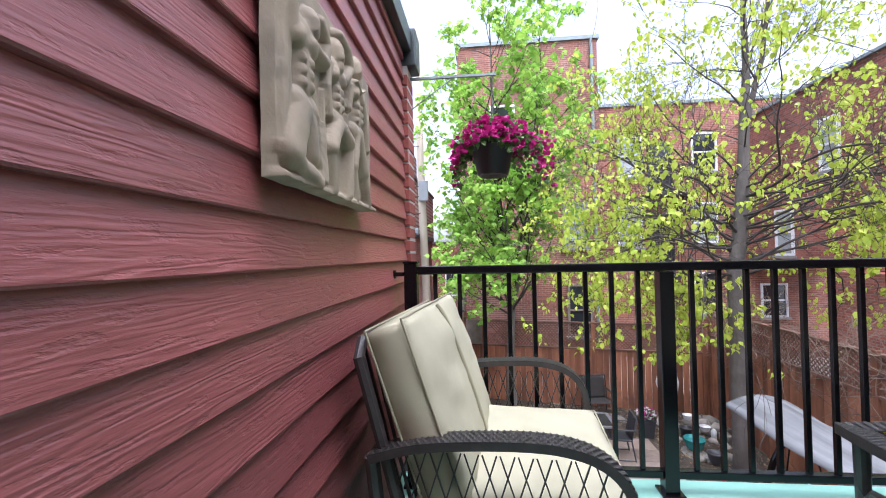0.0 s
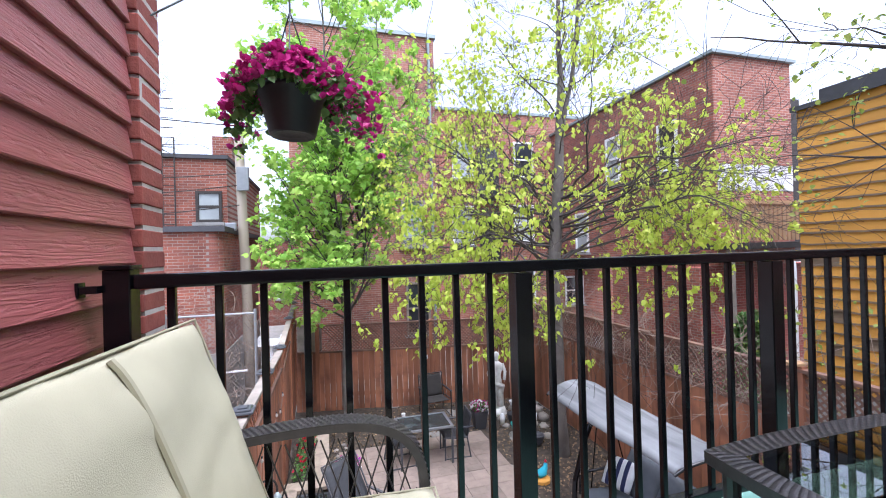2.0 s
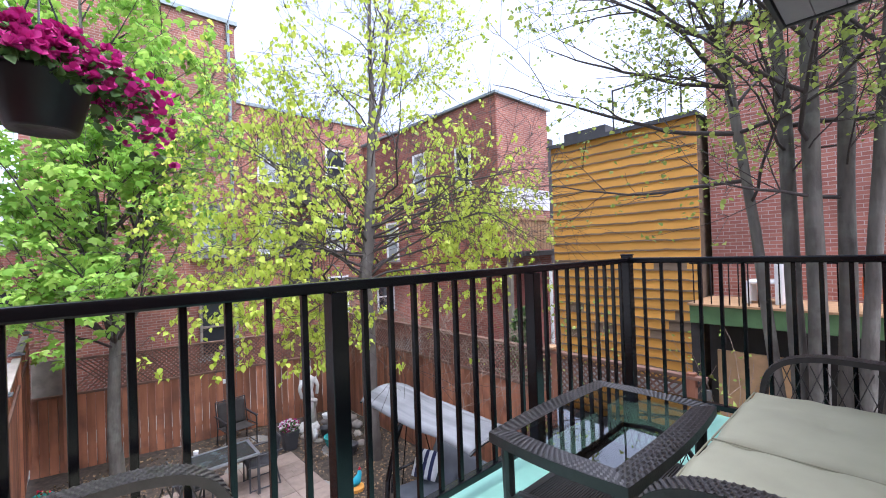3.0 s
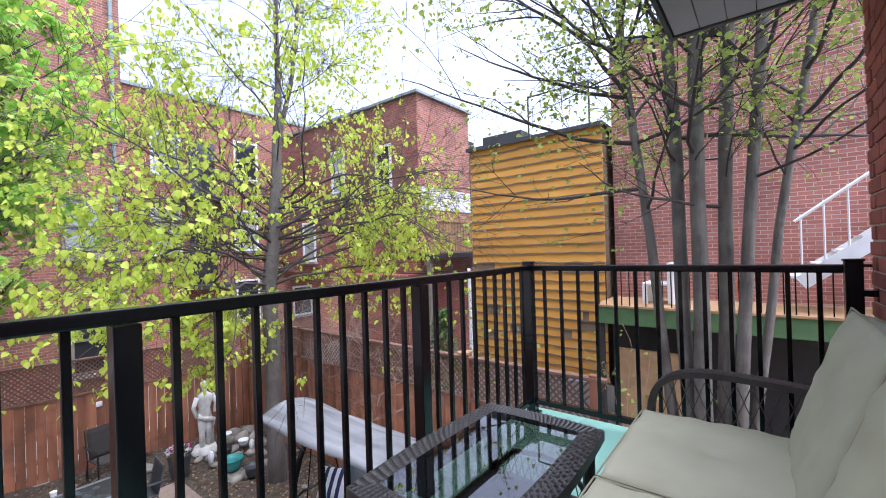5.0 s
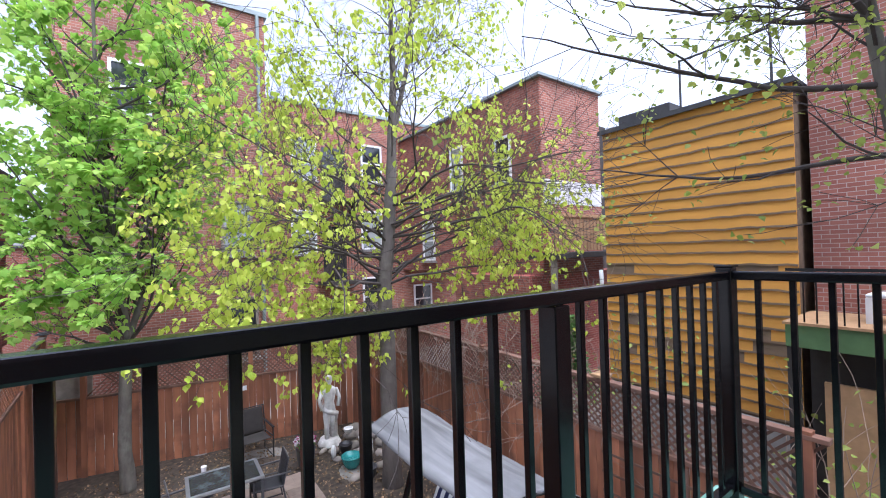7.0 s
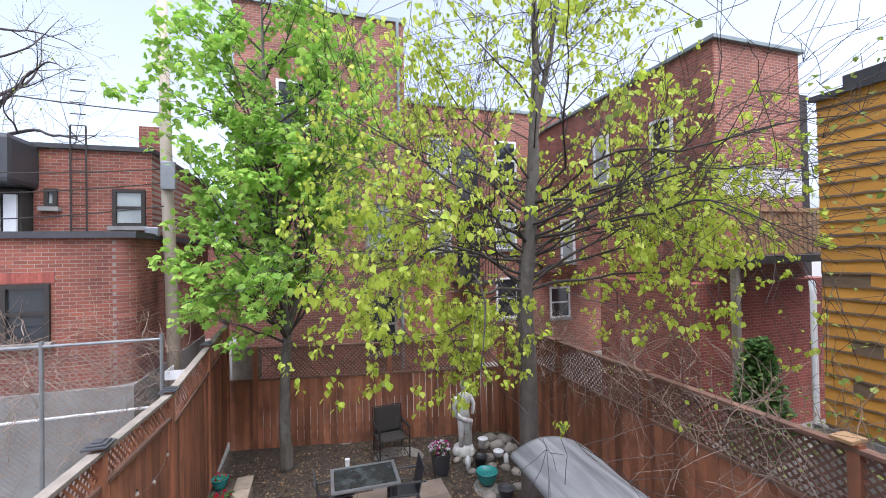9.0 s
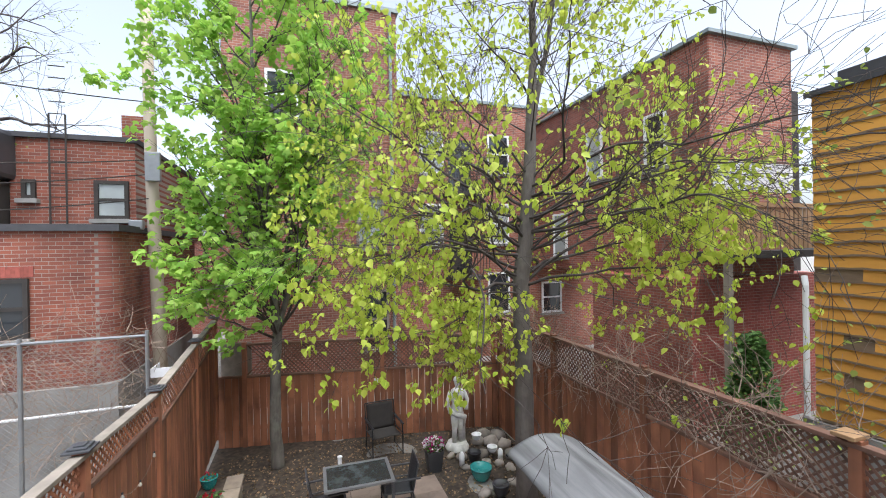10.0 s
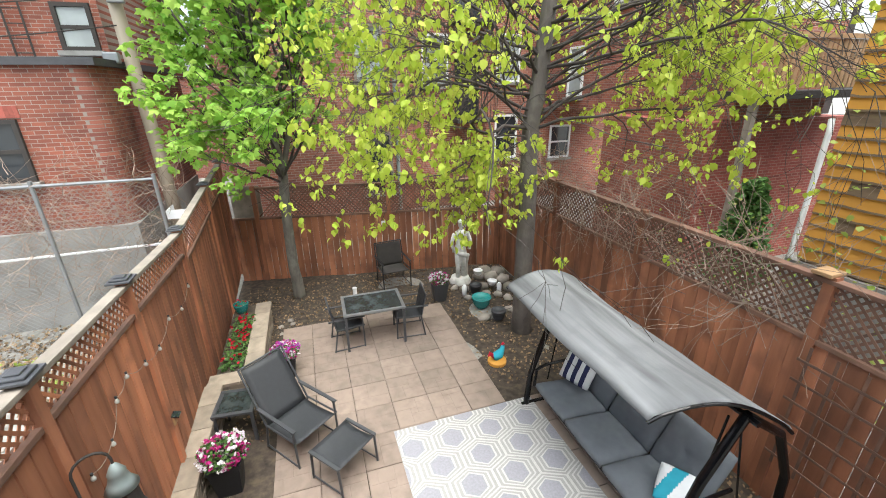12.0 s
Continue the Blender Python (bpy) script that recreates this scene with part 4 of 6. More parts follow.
# ---- fences ----
def fence(name, label, a, b, zbase, zboard, ztop, board_w, posts, capped, mats, lattice=True, lat_from=0.0, slope=0.0):
    """A board fence from a to b with a lattice band on top; slope lifts it along its run."""
    S = Matrix.Identity(4)
    S[2][0] = slope
    A, B = Vector(a), Vector(b)
    L = (B - A).length
    ang = math.degrees(math.atan2(B.y - A.y, B.x - A.x))
    t = thing(name, label, "fence", pose(A.x, A.y, 0, 0, 0, ang))
    rng = random.Random(name + label)
    n = int(L / board_w)
    meshes = []
    for k in range(4):
        g = Geo()
        g.box(0.003, -0.009, 0, board_w - 0.005, 0.009, zboard - zbase, c=0.003)
        meshes.append(g.mesh("board", mats[0]))
    for i in range(n):
        part("board", meshes[i % 4], mats[0], t, m=pose(i * L / n, rng.uniform(-0.003, 0.003), zbase + slope * i * L / n + rng.uniform(-0.012, 0.006), 0, 0, rng.uniform(-0.8, 0.8)))
    part("rail", Geo().box(0, -0.035, zboard - 0.02, L, 0.035, zboard + 0.025, S, 0.006), mats[1], t)
    part("rail", Geo().box(0, 0.012, zbase + 0.35, L, 0.05, zbase + 0.44, S, 0.006), mats[0], t)
    part("top_rail", Geo().box(lat_from, -0.05, ztop - 0.04, L, 0.05, ztop, S, 0.006), mats[2], t)
    pm = Geo().box(-0.045, -0.045, zbase, 0.045, 0.045, ztop + 0.03, c=0.005).mesh("post", mats[0])
    cm = Geo().box(-0.095, -0.095, ztop + 0.03, 0.095, 0.095, ztop + 0.05, c=0.006).box(-0.07, -0.07, ztop + 0.05, 0.07, 0.07, ztop + 0.068, c=0.008).box(-0.04, -0.04, ztop + 0.068, 0.04, 0.04, ztop + 0.08, c=0.006).mesh("post_cap", M_CHARCOAL)
    for d in posts:
        p = part("post", pm, mats[0], t, m=pose(d, 0, slope * d))
        if capped:
            part("post_cap", cm, M_CHARCOAL, p, "black moulded post cap")
    if lattice:
        h = ztop - 0.045 - zboard - 0.03
        z0 = zboard + 0.028
        run = h
        sl = {}
        for s in (-1, 1):
            g = Geo()
            w = 0.017
            y0, y1 = (0.001, 0.007) if s > 0 else (-0.007, -0.001)
            xa, xb = (0, run) if s > 0 else (run, 0)
            g.v = [(xa - w, y0, 0), (xa + w, y0, 0), (xb + w, y0, h), (xb - w, y0, h), (xa - w, y1, 0), (xa + w, y1, 0), (xb + w, y1, h), (xb - w, y1, h)]
            g.f = [(0, 1, 2, 3), (7, 6, 5, 4), (0, 4, 5, 1), (2, 6, 7, 3), (1, 5, 6, 2), (0, 3, 7, 4)]
            sl[s] = g.mesh("slat", mats[3])
        pitch = 0.085
        k = 0
        k = int(lat_from / pitch)
        while k * pitch + run < L:
            for s in (-1, 1):
                part("slat", sl[s], mats[3], t, m=pose(k * pitch + (0.0 if s > 0 else 0.03), 0, z0 + slope * k * pitch, 0, 0, 0))
            k += 1
    return t


FM = (M_FENCE, M_FENCEOLD, M_GREYWOOD, M_FENCE)
FMR = (M_FENCE, M_FENCEOLD, M_FENCEOLD, M_FENCEOLD)
fence("fence", "red-brown board fence with lattice and black post caps beside the alley", (-0.62, 2.7), (-0.665, 8.06), G0, -0.49, -0.17, 0.14, (0.05, 2.0, 3.5, 5.31), True, FM, slope=-0.05)
fence("fence", "stepped end of the board fence rising to the garden corner", (-0.666, 8.11), (-0.70, 11.75), G0, -0.86, -0.41, 0.14, (1.9, 3.55), True, FM, slope=0.08)
fence("fence", "red-brown board fence with lattice at the foot of the garden", (-0.70, 11.85), (5.30, 10.75), G0, -1.40, -0.70, 0.14, (0.55, 3.45, 6.0), False, FMR, True, 0.6)
fence("fence", "red-brown board fence with old lattice overgrown with dry vines", (5.33, 10.75), (5.22, 2.2), G0, -0.95, -0.34, 0.15, (0.05, 2.3, 4.4, 6.6, 8.4), False, FMR)
tagged(part("fence_post_cap", Geo().box(5.14, 4.12, -0.31, 5.34, 4.28, -0.275, c=0.008), M_WOOD), "flat pale wooden cap on the fence post", "post cap")
tagged(part("outdoor_socket", Geo().box(2.50, 11.22, -1.70, 2.60, 11.245, -1.60, c=0.004).box(2.525, 11.205, -1.675, 2.575, 11.222, -1.625, c=0.004), M_WHITE), "small white outdoor socket on the garden fence", "socket")

# garden gate panel leaning in the far corner
tagged(part("board_panel", Geo().box(-0.66, 12.0, G0, -0.05, 12.05, -0.72, c=0.01), M_GREYWOOD), "weathered grey board panel behind the fence corner", "panel")

# trellis on the vine fence
tr = thing("trellis", "square wooden trellis fixed to the fence", "trellis", pose(5.17, 0, 0))
for i in range(6):
    part("lath", Geo().box(-0.016, 3.02 + i * 0.21, -2.35, -0.008, 3.045 + i * 0.21, -0.98), M_FENCEOLD, tr)
for i in range(6):
    part("lath", Geo().box(-0.026, 2.96, -2.25 + i * 0.22, -0.018, 4.16, -2.225 + i * 0.22), M_FENCEOLD, tr)

# ---- patio ----
pat = structure("pavement", Geo().box(0.24, 2.6, G0, 3.28, 9.28, G0 + 0.022).box(3.28, 2.6, G0, 4.2, 6.5, G0 + 0.022), M_SOIL, "pink-beige square paving stones with dark joints", "patio")
PV = 0.505
pav = []
for cells in ([(0, 0, 3, 2), (3, 0, 5, 1), (3, 1, 5, 3), (0, 2, 1, 5), (1, 2, 3, 3), (1, 3, 4, 5), (4, 3, 5, 5)], [(0, 0, 2, 3), (2, 0, 5, 2), (2, 2, 3, 3), (3, 2, 5, 4), (0, 3, 3, 5), (3, 4, 5, 5)], [(0, 0, 5, 2), (0, 2, 2, 5), (2, 2, 5, 5)]):
    g = Geo().box(0.003, 0.003, 0, PV - 0.004, PV - 0.004, 0.026, c=0.004)
    q = (PV - 0.016) / 5
    for a, b, c, d in cells:
        x0, y0, x1, y1 = 0.008 + a * q + 0.002, 0.008 + b * q + 0.002, 0.008 + c * q - 0.002, 0.008 + d * q - 0.002
        g.add([(x0, y0, 0.0255), (x1, y0, 0.0255), (x1, y1, 0.0255), (x0, y1, 0.0255), (x0 + 0.004, y0 + 0.004, 0.029), (x1 - 0.004, y0 + 0.004, 0.029), (x1 - 0.004, y1 - 0.004, 0.029), (x0 + 0.004, y1 - 0.004, 0.029)], [(4, 5, 6, 7), (0, 1, 5, 4), (1, 2, 6, 5), (2, 3, 7, 6), (3, 0, 4, 7)])
    pav.append(g.mesh("paver", M_PAVER))
rp = random.Random(4)
for i in range(8):
    for j in range(13):
        x, y = 0.245 + i * PV, 9.27 - (j + 1) * PV
        if x + PV > 3.32 and y + PV > 6.6 or x + PV > 4.31:
            continue
        k = rp.randrange(4)
        turn = (Matrix.Translation((PV / 2, PV / 2, 0)) @ Matrix.Rotation(k * math.pi / 2, 4, "Z") @ Matrix.Translation((-PV / 2, -PV / 2, 0)))
        part("paver", pav[rp.randrange(3)], M_PAVER, pat, m=pose(x, y, G0 + 0.018 + rp.uniform(0, 0.003), 0, 0, rp.uniform(-0.3, 0.3)) @ turn)

# ---- raised planter of stacked blocks ----
pl = structure("planter_wall", Geo().box(-0.56, 7.62, G0, -0.10, 9.75, -2.52), M_SOIL, "low planter wall of stacked beige blocks", "planter")
blk = Geo().box(0, 0, 0, 0.30, 0.16, 0.056, c=0.006).mesh("block", M_STONE)
capb = Geo().box(0, 0, 0, 0.41, 0.26, 0.05, c=0.006).mesh("cap_stone", M_STONE)
rp = random.Random(9)
for c in range(6):
    for k in range(7):
        y = 7.42 + k * 0.305 + (0.15 if c % 2 else 0)
        part("block", blk, M_STONE, pl, m=pose(0.05 + rp.uniform(-0.008, 0.008), y, G0 + 0.02 + c * 0.06, 0, 0, 90))
    for k in range(2):
        part("block", blk, M_STONE, pl, m=pose(-0.56 + k * 0.305 - (0.1 if c % 2 else 0), 7.42 + rp.uniform(-0.006, 0.006), G0 + 0.02 + c * 0.06))
    for k in range(13):
        part("block", blk, M_STONE, pl, m=pose(-0.44 + rp.uniform(-0.008, 0.008), 3.4 + k * 0.305 + (0.15 if c % 2 else 0), G0 + 0.02 + c * 0.06, 0, 0, 90))
for k in range(5):
    part("cap_stone", capb, M_STONE, pl, m=pose(0.07, 7.66 + k * 0.415, -2.518, 0, 0, 90))
for k in range(2):
    part("cap_stone", capb, M_STONE, pl, m=pose(-0.62 + k * 0.415, 7.40, -2.518))
for k in range(10):
    part("cap_stone", capb, M_STONE, pl, m=pose(-0.42, 3.3 + k * 0.415, -2.518, 0, 0, 90))


# ---- flowers in pots ----
def bouquet(t, centre, r, mats, seed, n=120, up=0.6, leaf=0.05):
    rng = np.random.default_rng(seed)
    def cloud(k, rr):
        pts = []
        for _ in range(k):
            d = rng.normal(size=3)
            d /= np.linalg.norm(d)
            q = rr * rng.uniform(0.75, 1.0)
            pts.append((centre[0] + d[0] * q, centre[1] + d[1] * q, centre[2] + d[2] * q * up))
        return pts
    scatter_leaves("foliage", M_GREENERY, cloud(n * 3, r * 0.92), leaf, t, rng, 0.3)
    for i, (m, name, lab) in enumerate(mats):
        fl = []
        for c in cloud(n, r):
            fl += [c] * 5
        tagged(scatter_leaves(name, m, fl, leaf * 0.62, t, rng, -0.5, "petal", lab), lab, "", "", "stuff")


def square_pot(label, x, y, z, r, h, mats, seed, br, mat_pot=M_POTBLACK):
    t = thing("flower_pot", label, "flower pot", pose(x, y, z))
    part("pot", Geo().lathe([(r * 0.66, 0), (r * 0.70, 0.01), (r * 0.94, h - 0.05), (r, h - 0.045), (r, h), (r * 0.9, h), (r * 0.86, h - 0.06), (0.01, h - 0.06)], 24, sq=0.75), mat_pot, t)
    bouquet(t, (0, 0, h + br * 0.35), br, mats, seed)


PK = (M_PINK, "blossom_pink", "magenta blossoms")
WH = (M_WHITEP, "blossom_white", "white blossoms")
PU = (M_PURPLE, "blossom_violet", "violet blossoms")
square_pot("tall black planter with pink and white petunias", -0.20, 6.06, G0 + 0.01, 0.18, 0.44, (PK, WH), 1, 0.26)
square_pot("black planter with pink and violet petunias on the patio", 0.37, 7.88, G0 + 0.03, 0.15, 0.36, (PK, PU, WH), 2, 0.22)
square_pot("grey planter with white and pink flowers by the statue", 3.32, 9.45, G0 + 0.02, 0.17, 0.40, (PK, WH), 3, 0.21, M_CHARCOAL)


def small_pot(label, x, y, z, r, h, m, blossoms=None, seed=0, soil=True):
    t = thing("flower_pot", label, "flower pot", pose(x, y, z))
    part("pot", Geo().lathe([(r * 0.6, 0), (r * 0.8, h * 0.25), (r * 0.97, h * 0.7), (r, h * 0.9), (r * 1.05, h * 0.92), (r * 1.05, h), (r * 0.9, h), (r * 0.85, h * 0.85), (0.01, h * 0.85)], 22), m, t, "", True)
    if blossoms:
        bouquet(t, (0, 0, h * 1.05), r * 0.8, blossoms, seed, 14, 0.7, 0.045)


small_pot("teal glazed pot with small red flowers on the planter", -0.42, 9.55, -2.51, 0.125, 0.17, M_TEAL, ((M_RED, "blossom_red", "red blossoms"),), 7)
small_pot("blue-green glazed bowl with dry plants among the stones", 4.02, 8.86, G0 + 0.03, 0.19, 0.22, M_TEAL)
small_pot("grey stoneware pot with dry stems", 4.13, 8.30, G0 + 0.03, 0.14, 0.20, M_CHARCOAL)
small_pot("dark nursery pot standing by the stones", 4.12, 9.4, G0 + 0.03, 0.13, 0.22, M_POTBLACK)
small_pot("pale small ceramic pot on a stone", 4.52, 9.45, G0 + 0.16, 0.10, 0.10, M_WHITE)
small_pot("small white ceramic pot on the rock pile", 4.4, 9.95, G0 + 0.20, 0.10, 0.11, M_WHITE)

bed = tagged(new("flower_bed"), "red flowers and green leaves planted in the raised bed", "flowers", "", "stuff")
rb = np.random.default_rng(8)
scatter_leaves("foliage", M_CEDAR, [(rb.uniform(-0.5, -0.18), rb.uniform(7.75, 9.3), -2.5 + rb.uniform(0, 0.07)) for _ in range(700)], 0.05, bed, rb, 0.1)
fl = []
for _ in range(45):
    c = (rb.uniform(-0.5, -0.18), rb.uniform(7.75, 9.3), -2.43)
    fl += [c] * 6
scatter_leaves("blossom", M_RED, fl, 0.035, bed, rb, -0.5, "petal")


# ---- patio furniture ----
def dining_table():
    t = thing("patio_table", "charcoal metal patio table with a rain-spotted glass top", "table", pose(1.81, 8.48, G0 + 0.047, 0, 0, -1))
    L, W, H = 1.02, 0.72, 0.70
    fr = Geo()
    for a, b in (((-L / 2, -W / 2), (L / 2, -W / 2 + 0.05)), ((-L / 2, W / 2 - 0.05), (L / 2, W / 2)), ((-L / 2, -W / 2 + 0.05), (-L / 2 + 0.05, W / 2 - 0.05)), ((L / 2 - 0.05, -W / 2 + 0.05), (L / 2, W / 2 - 0.05))):
        fr.box(a[0], a[1], H - 0.035, b[0], b[1], H, c=0.004)
    part("frame", fr, M_GALV, t, "grey metal rim")
    part("glass_top", Geo().box(-L / 2 + 0.052, -W / 2 + 0.052, H - 0.018, L / 2 - 0.052, W / 2 - 0.052, H - 0.008), M_TABGLASS, t, "dark wet glass top")
    for sx in (-1, 1):
        for sy in (-1, 1):
            x, y = sx * (L / 2 - 0.03), sy * (W / 2 - 0.03)
            part("leg", Geo().box(x - 0.02, y - 0.02, 0, x + 0.02, y + 0.02, H - 0.036, c=0.004), M_CHARCOAL, t)


dining_table()


def sling_chair(label, m, seat_h=0.40, w=0.52, d=0.52, back=0.52, lean=16, arms=0.62, mat_f=M_CHARCOAL, mat_s=M_SLING):
    """A metal chair with a sling seat; faces +y."""
    t = thing("patio_chair", label, "chair", m, "patio chairs")
    sl = math.sin(radians(lean))
    cs = math.cos(radians(lean))
    by = -d / 2
    part("seat", Geo().sheet(lambda u, v: ((u - 0.5) * (w - 0.05), by + v * d, seat_h - 0.02 + 0.03 * v - 0.02 * math.sin(math.pi * v)), 6, 8, 0.006), mat_s, t, "dark woven sling seat", True)
    part("backrest", Geo().sheet(lambda u, v: ((u - 0.5) * (w - 0.05), by - v * back * sl, seat_h - 0.02 + v * back * cs), 6, 8, 0.006), mat_s, t, "dark woven sling back", True)
    for s in (-1, 1):
        x = s * w / 2
        part("side_frame", Geo().tube([(x, by - back * sl, seat_h + back * cs), (x, by, seat_h), (x, by + d, seat_h + 0.02)], 0.013, 8), mat_f, t)
        part("leg", Geo().tube([(x, by + d - 0.02, 0), (x, by + d - 0.03, arms - 0.03), (x, by + d - 0.06, arms)], 0.014, 8), mat_f, t)
        part("leg", Geo().tube([(x, by - 0.06, 0), (x, by + 0.01, seat_h)], 0.014, 8), mat_f, t)
        part("arm", Geo().box(x - 0.022, by - 0.12, arms, x + 0.022, by + d + 0.01, arms + 0.02, c=0.006), mat_f, t)
        part("stretcher", Geo().tube([(x, by - 0.05, 0.02), (x, by + d - 0.02, 0.02)], 0.011, 6), mat_f, t)
    part("top_bar", Geo().tube([(-w / 2, by - back * sl, seat_h + back * cs), (w / 2, by - back * sl, seat_h + back * cs)], 0.013, 8), mat_f, t)
    return t


sling_chair("charcoal sling chair tucked at the patio table", pose(1.38, 8.46, G0 + 0.047, 0, 0, -86), 0.40, 0.48, 0.46, 0.42, 12, 0.58)
sling_chair("charcoal sling chair pulled beside the patio table", pose(2.40, 8.48, G0 + 0.047, 0, 0, 86), 0.40, 0.48, 0.46, 0.42, 12, 0.58)
sling_chair("dark woven garden armchair standing against the back fence", pose(2.58, 10.45, G0 + 0.03, 0, 0, 186), 0.40, 0.62, 0.52, 0.52, 12, 0.60, M_POTBLACK, M_SHADE)
sling_chair("reclined charcoal sling lounge chair on the patio", pose(0.60, 6.42, G0 + 0.047, 0, 0, -142), 0.36, 0.60, 0.56, 0.74, 31, 0.54)


def stool():
    t = thing("footstool", "charcoal sling footstool in front of the lounge chair", "footstool", pose(1.04, 5.85, G0 + 0.047, 0, 0, 39))
    w, d, h = 0.56, 0.46, 0.40
    part("seat", Geo().sheet(lambda u, v: ((u - 0.5) * (w - 0.05), (v - 0.5) * d, h - 0.025 * math.sin(math.pi * v)), 6, 8, 0.006), M_SLING, t, "dark woven sling seat", True)
    for s in (-1, 1):
        part("side_frame", Geo().box(s * w / 2 - 0.02, -d / 2, h - 0.015, s * w / 2 + 0.02, d / 2, h + 0.012, c=0.005), M_CHARCOAL, t)
        for sy in (-1, 1):
            part("leg", Geo().tube([(s * w / 2, sy * (d / 2 - 0.02), h - 0.01), (s * w / 2, sy * (d / 2), 0)], 0.015, 8), M_CHARCOAL, t)
        part("stretcher", Geo().tube([(s * w / 2, -d / 2, 0.04), (s * w / 2, d / 2, 0.04)], 0.01, 6), M_CHARCOAL, t)


stool()


def side_table():
    t = thing("side_table", "low charcoal side table with a wet glass top", "table", pose(-0.18, 6.92, G0 + 0.03, 0, 0, -6))
    part("frame", Geo().box(-0.24, -0.24, 0.43, 0.24, -0.19, 0.46, c=0.004).box(-0.24, 0.19, 0.43, 0.24, 0.24, 0.46, c=0.004).box(-0.24, -0.19, 0.43, -0.19, 0.19, 0.46, c=0.004).box(0.19, -0.19, 0.43, 0.24, 0.19, 0.46, c=0.004), M_CHARCOAL, t)
    part("glass_top", Geo().box(-0.19, -0.19, 0.442, 0.19, 0.19, 0.452), M_TABGLASS, t)
    for sx in (-1, 1):
        for sy in (-1, 1):
            part("leg", Geo().box(sx * 0.215 - 0.02, sy * 0.215 - 0.02, 0, sx * 0.215 + 0.02, sy * 0.215 + 0.02, 0.429, c=0.004), M_CHARCOAL, t)


side_table()


def rug():
    """Outdoor rug with a lattice of double hexagons laid as raised pile."""
    t = thing("rug", "pale grey outdoor rug with a white hexagon pattern", "rug", pose(2.66, 5.345, G0 + 0.054, 0, 0, 0.5))
    W, H = 1.96, 1.75
    part("base", Geo().box(-W / 2, -H / 2, -0.004, W / 2, H / 2, 0.002), M_RUGA, t)
    px, py = 0.515, 0.35         # across a row, and from row to row
    cell = [(0, py / 1.5), (-px / 2, py / 3), (-px / 2, -py / 3), (0, -py / 1.5), (px / 2, -py / 3), (px / 2, py / 3)]

    core = [(0, 0.15), (-0.13, 0.075), (-0.13, -0.075), (0, -0.15), (0.13, -0.075), (0.13, 0.075)]

    def corner(g, cx, cy, k, z):
        """A six-cornered outline between the field (k = 0) and the cell's edge (k = 1)."""
        for a, b in zip(core, cell):
            x, y = a[0] + (b[0] - a[0]) * k, a[1] + (b[1] - a[1]) * k
            g.v.append((max(-W / 2 + 0.004, min(W / 2 - 0.004, cx + x)), max(-H / 2 + 0.004, min(H / 2 - 0.004, cy + y)), z))

    white, inner = Geo(), Geo()
    for j in range(-4, 4):
        for i in range(-3, 4):
            cx, cy = -0.04 + i * px + (px / 2 if j % 2 else 0), 0.185 + j * py
            if abs(cx) > W / 2 + 0.2 or abs(cy) > H / 2 + 0.2:
                continue
            for k0, k1 in ((0.0, 0.17), (0.44, 0.61), (0.88, 0.998)):
                o = len(white.v)
                corner(white, cx, cy, k0, 0.0035)
                corner(white, cx, cy, k1, 0.0035)
                white.f += [(o + q, o + (q + 1) % 6, o + 6 + (q + 1) % 6, o + 6 + q)[::-1] for q in range(6)]
            o = len(inner.v)
            corner(inner, cx, cy, -0.02, 0.003)
            inner.f.append(tuple(o + q for q in range(6)))
    tagged(part("band", white, M_RUGB, t, "white woven bands"), kind="stuff")
    tagged(part("field", inner, M_RUGC, t, "grey woven hexagon fields"), kind="stuff")


rug()


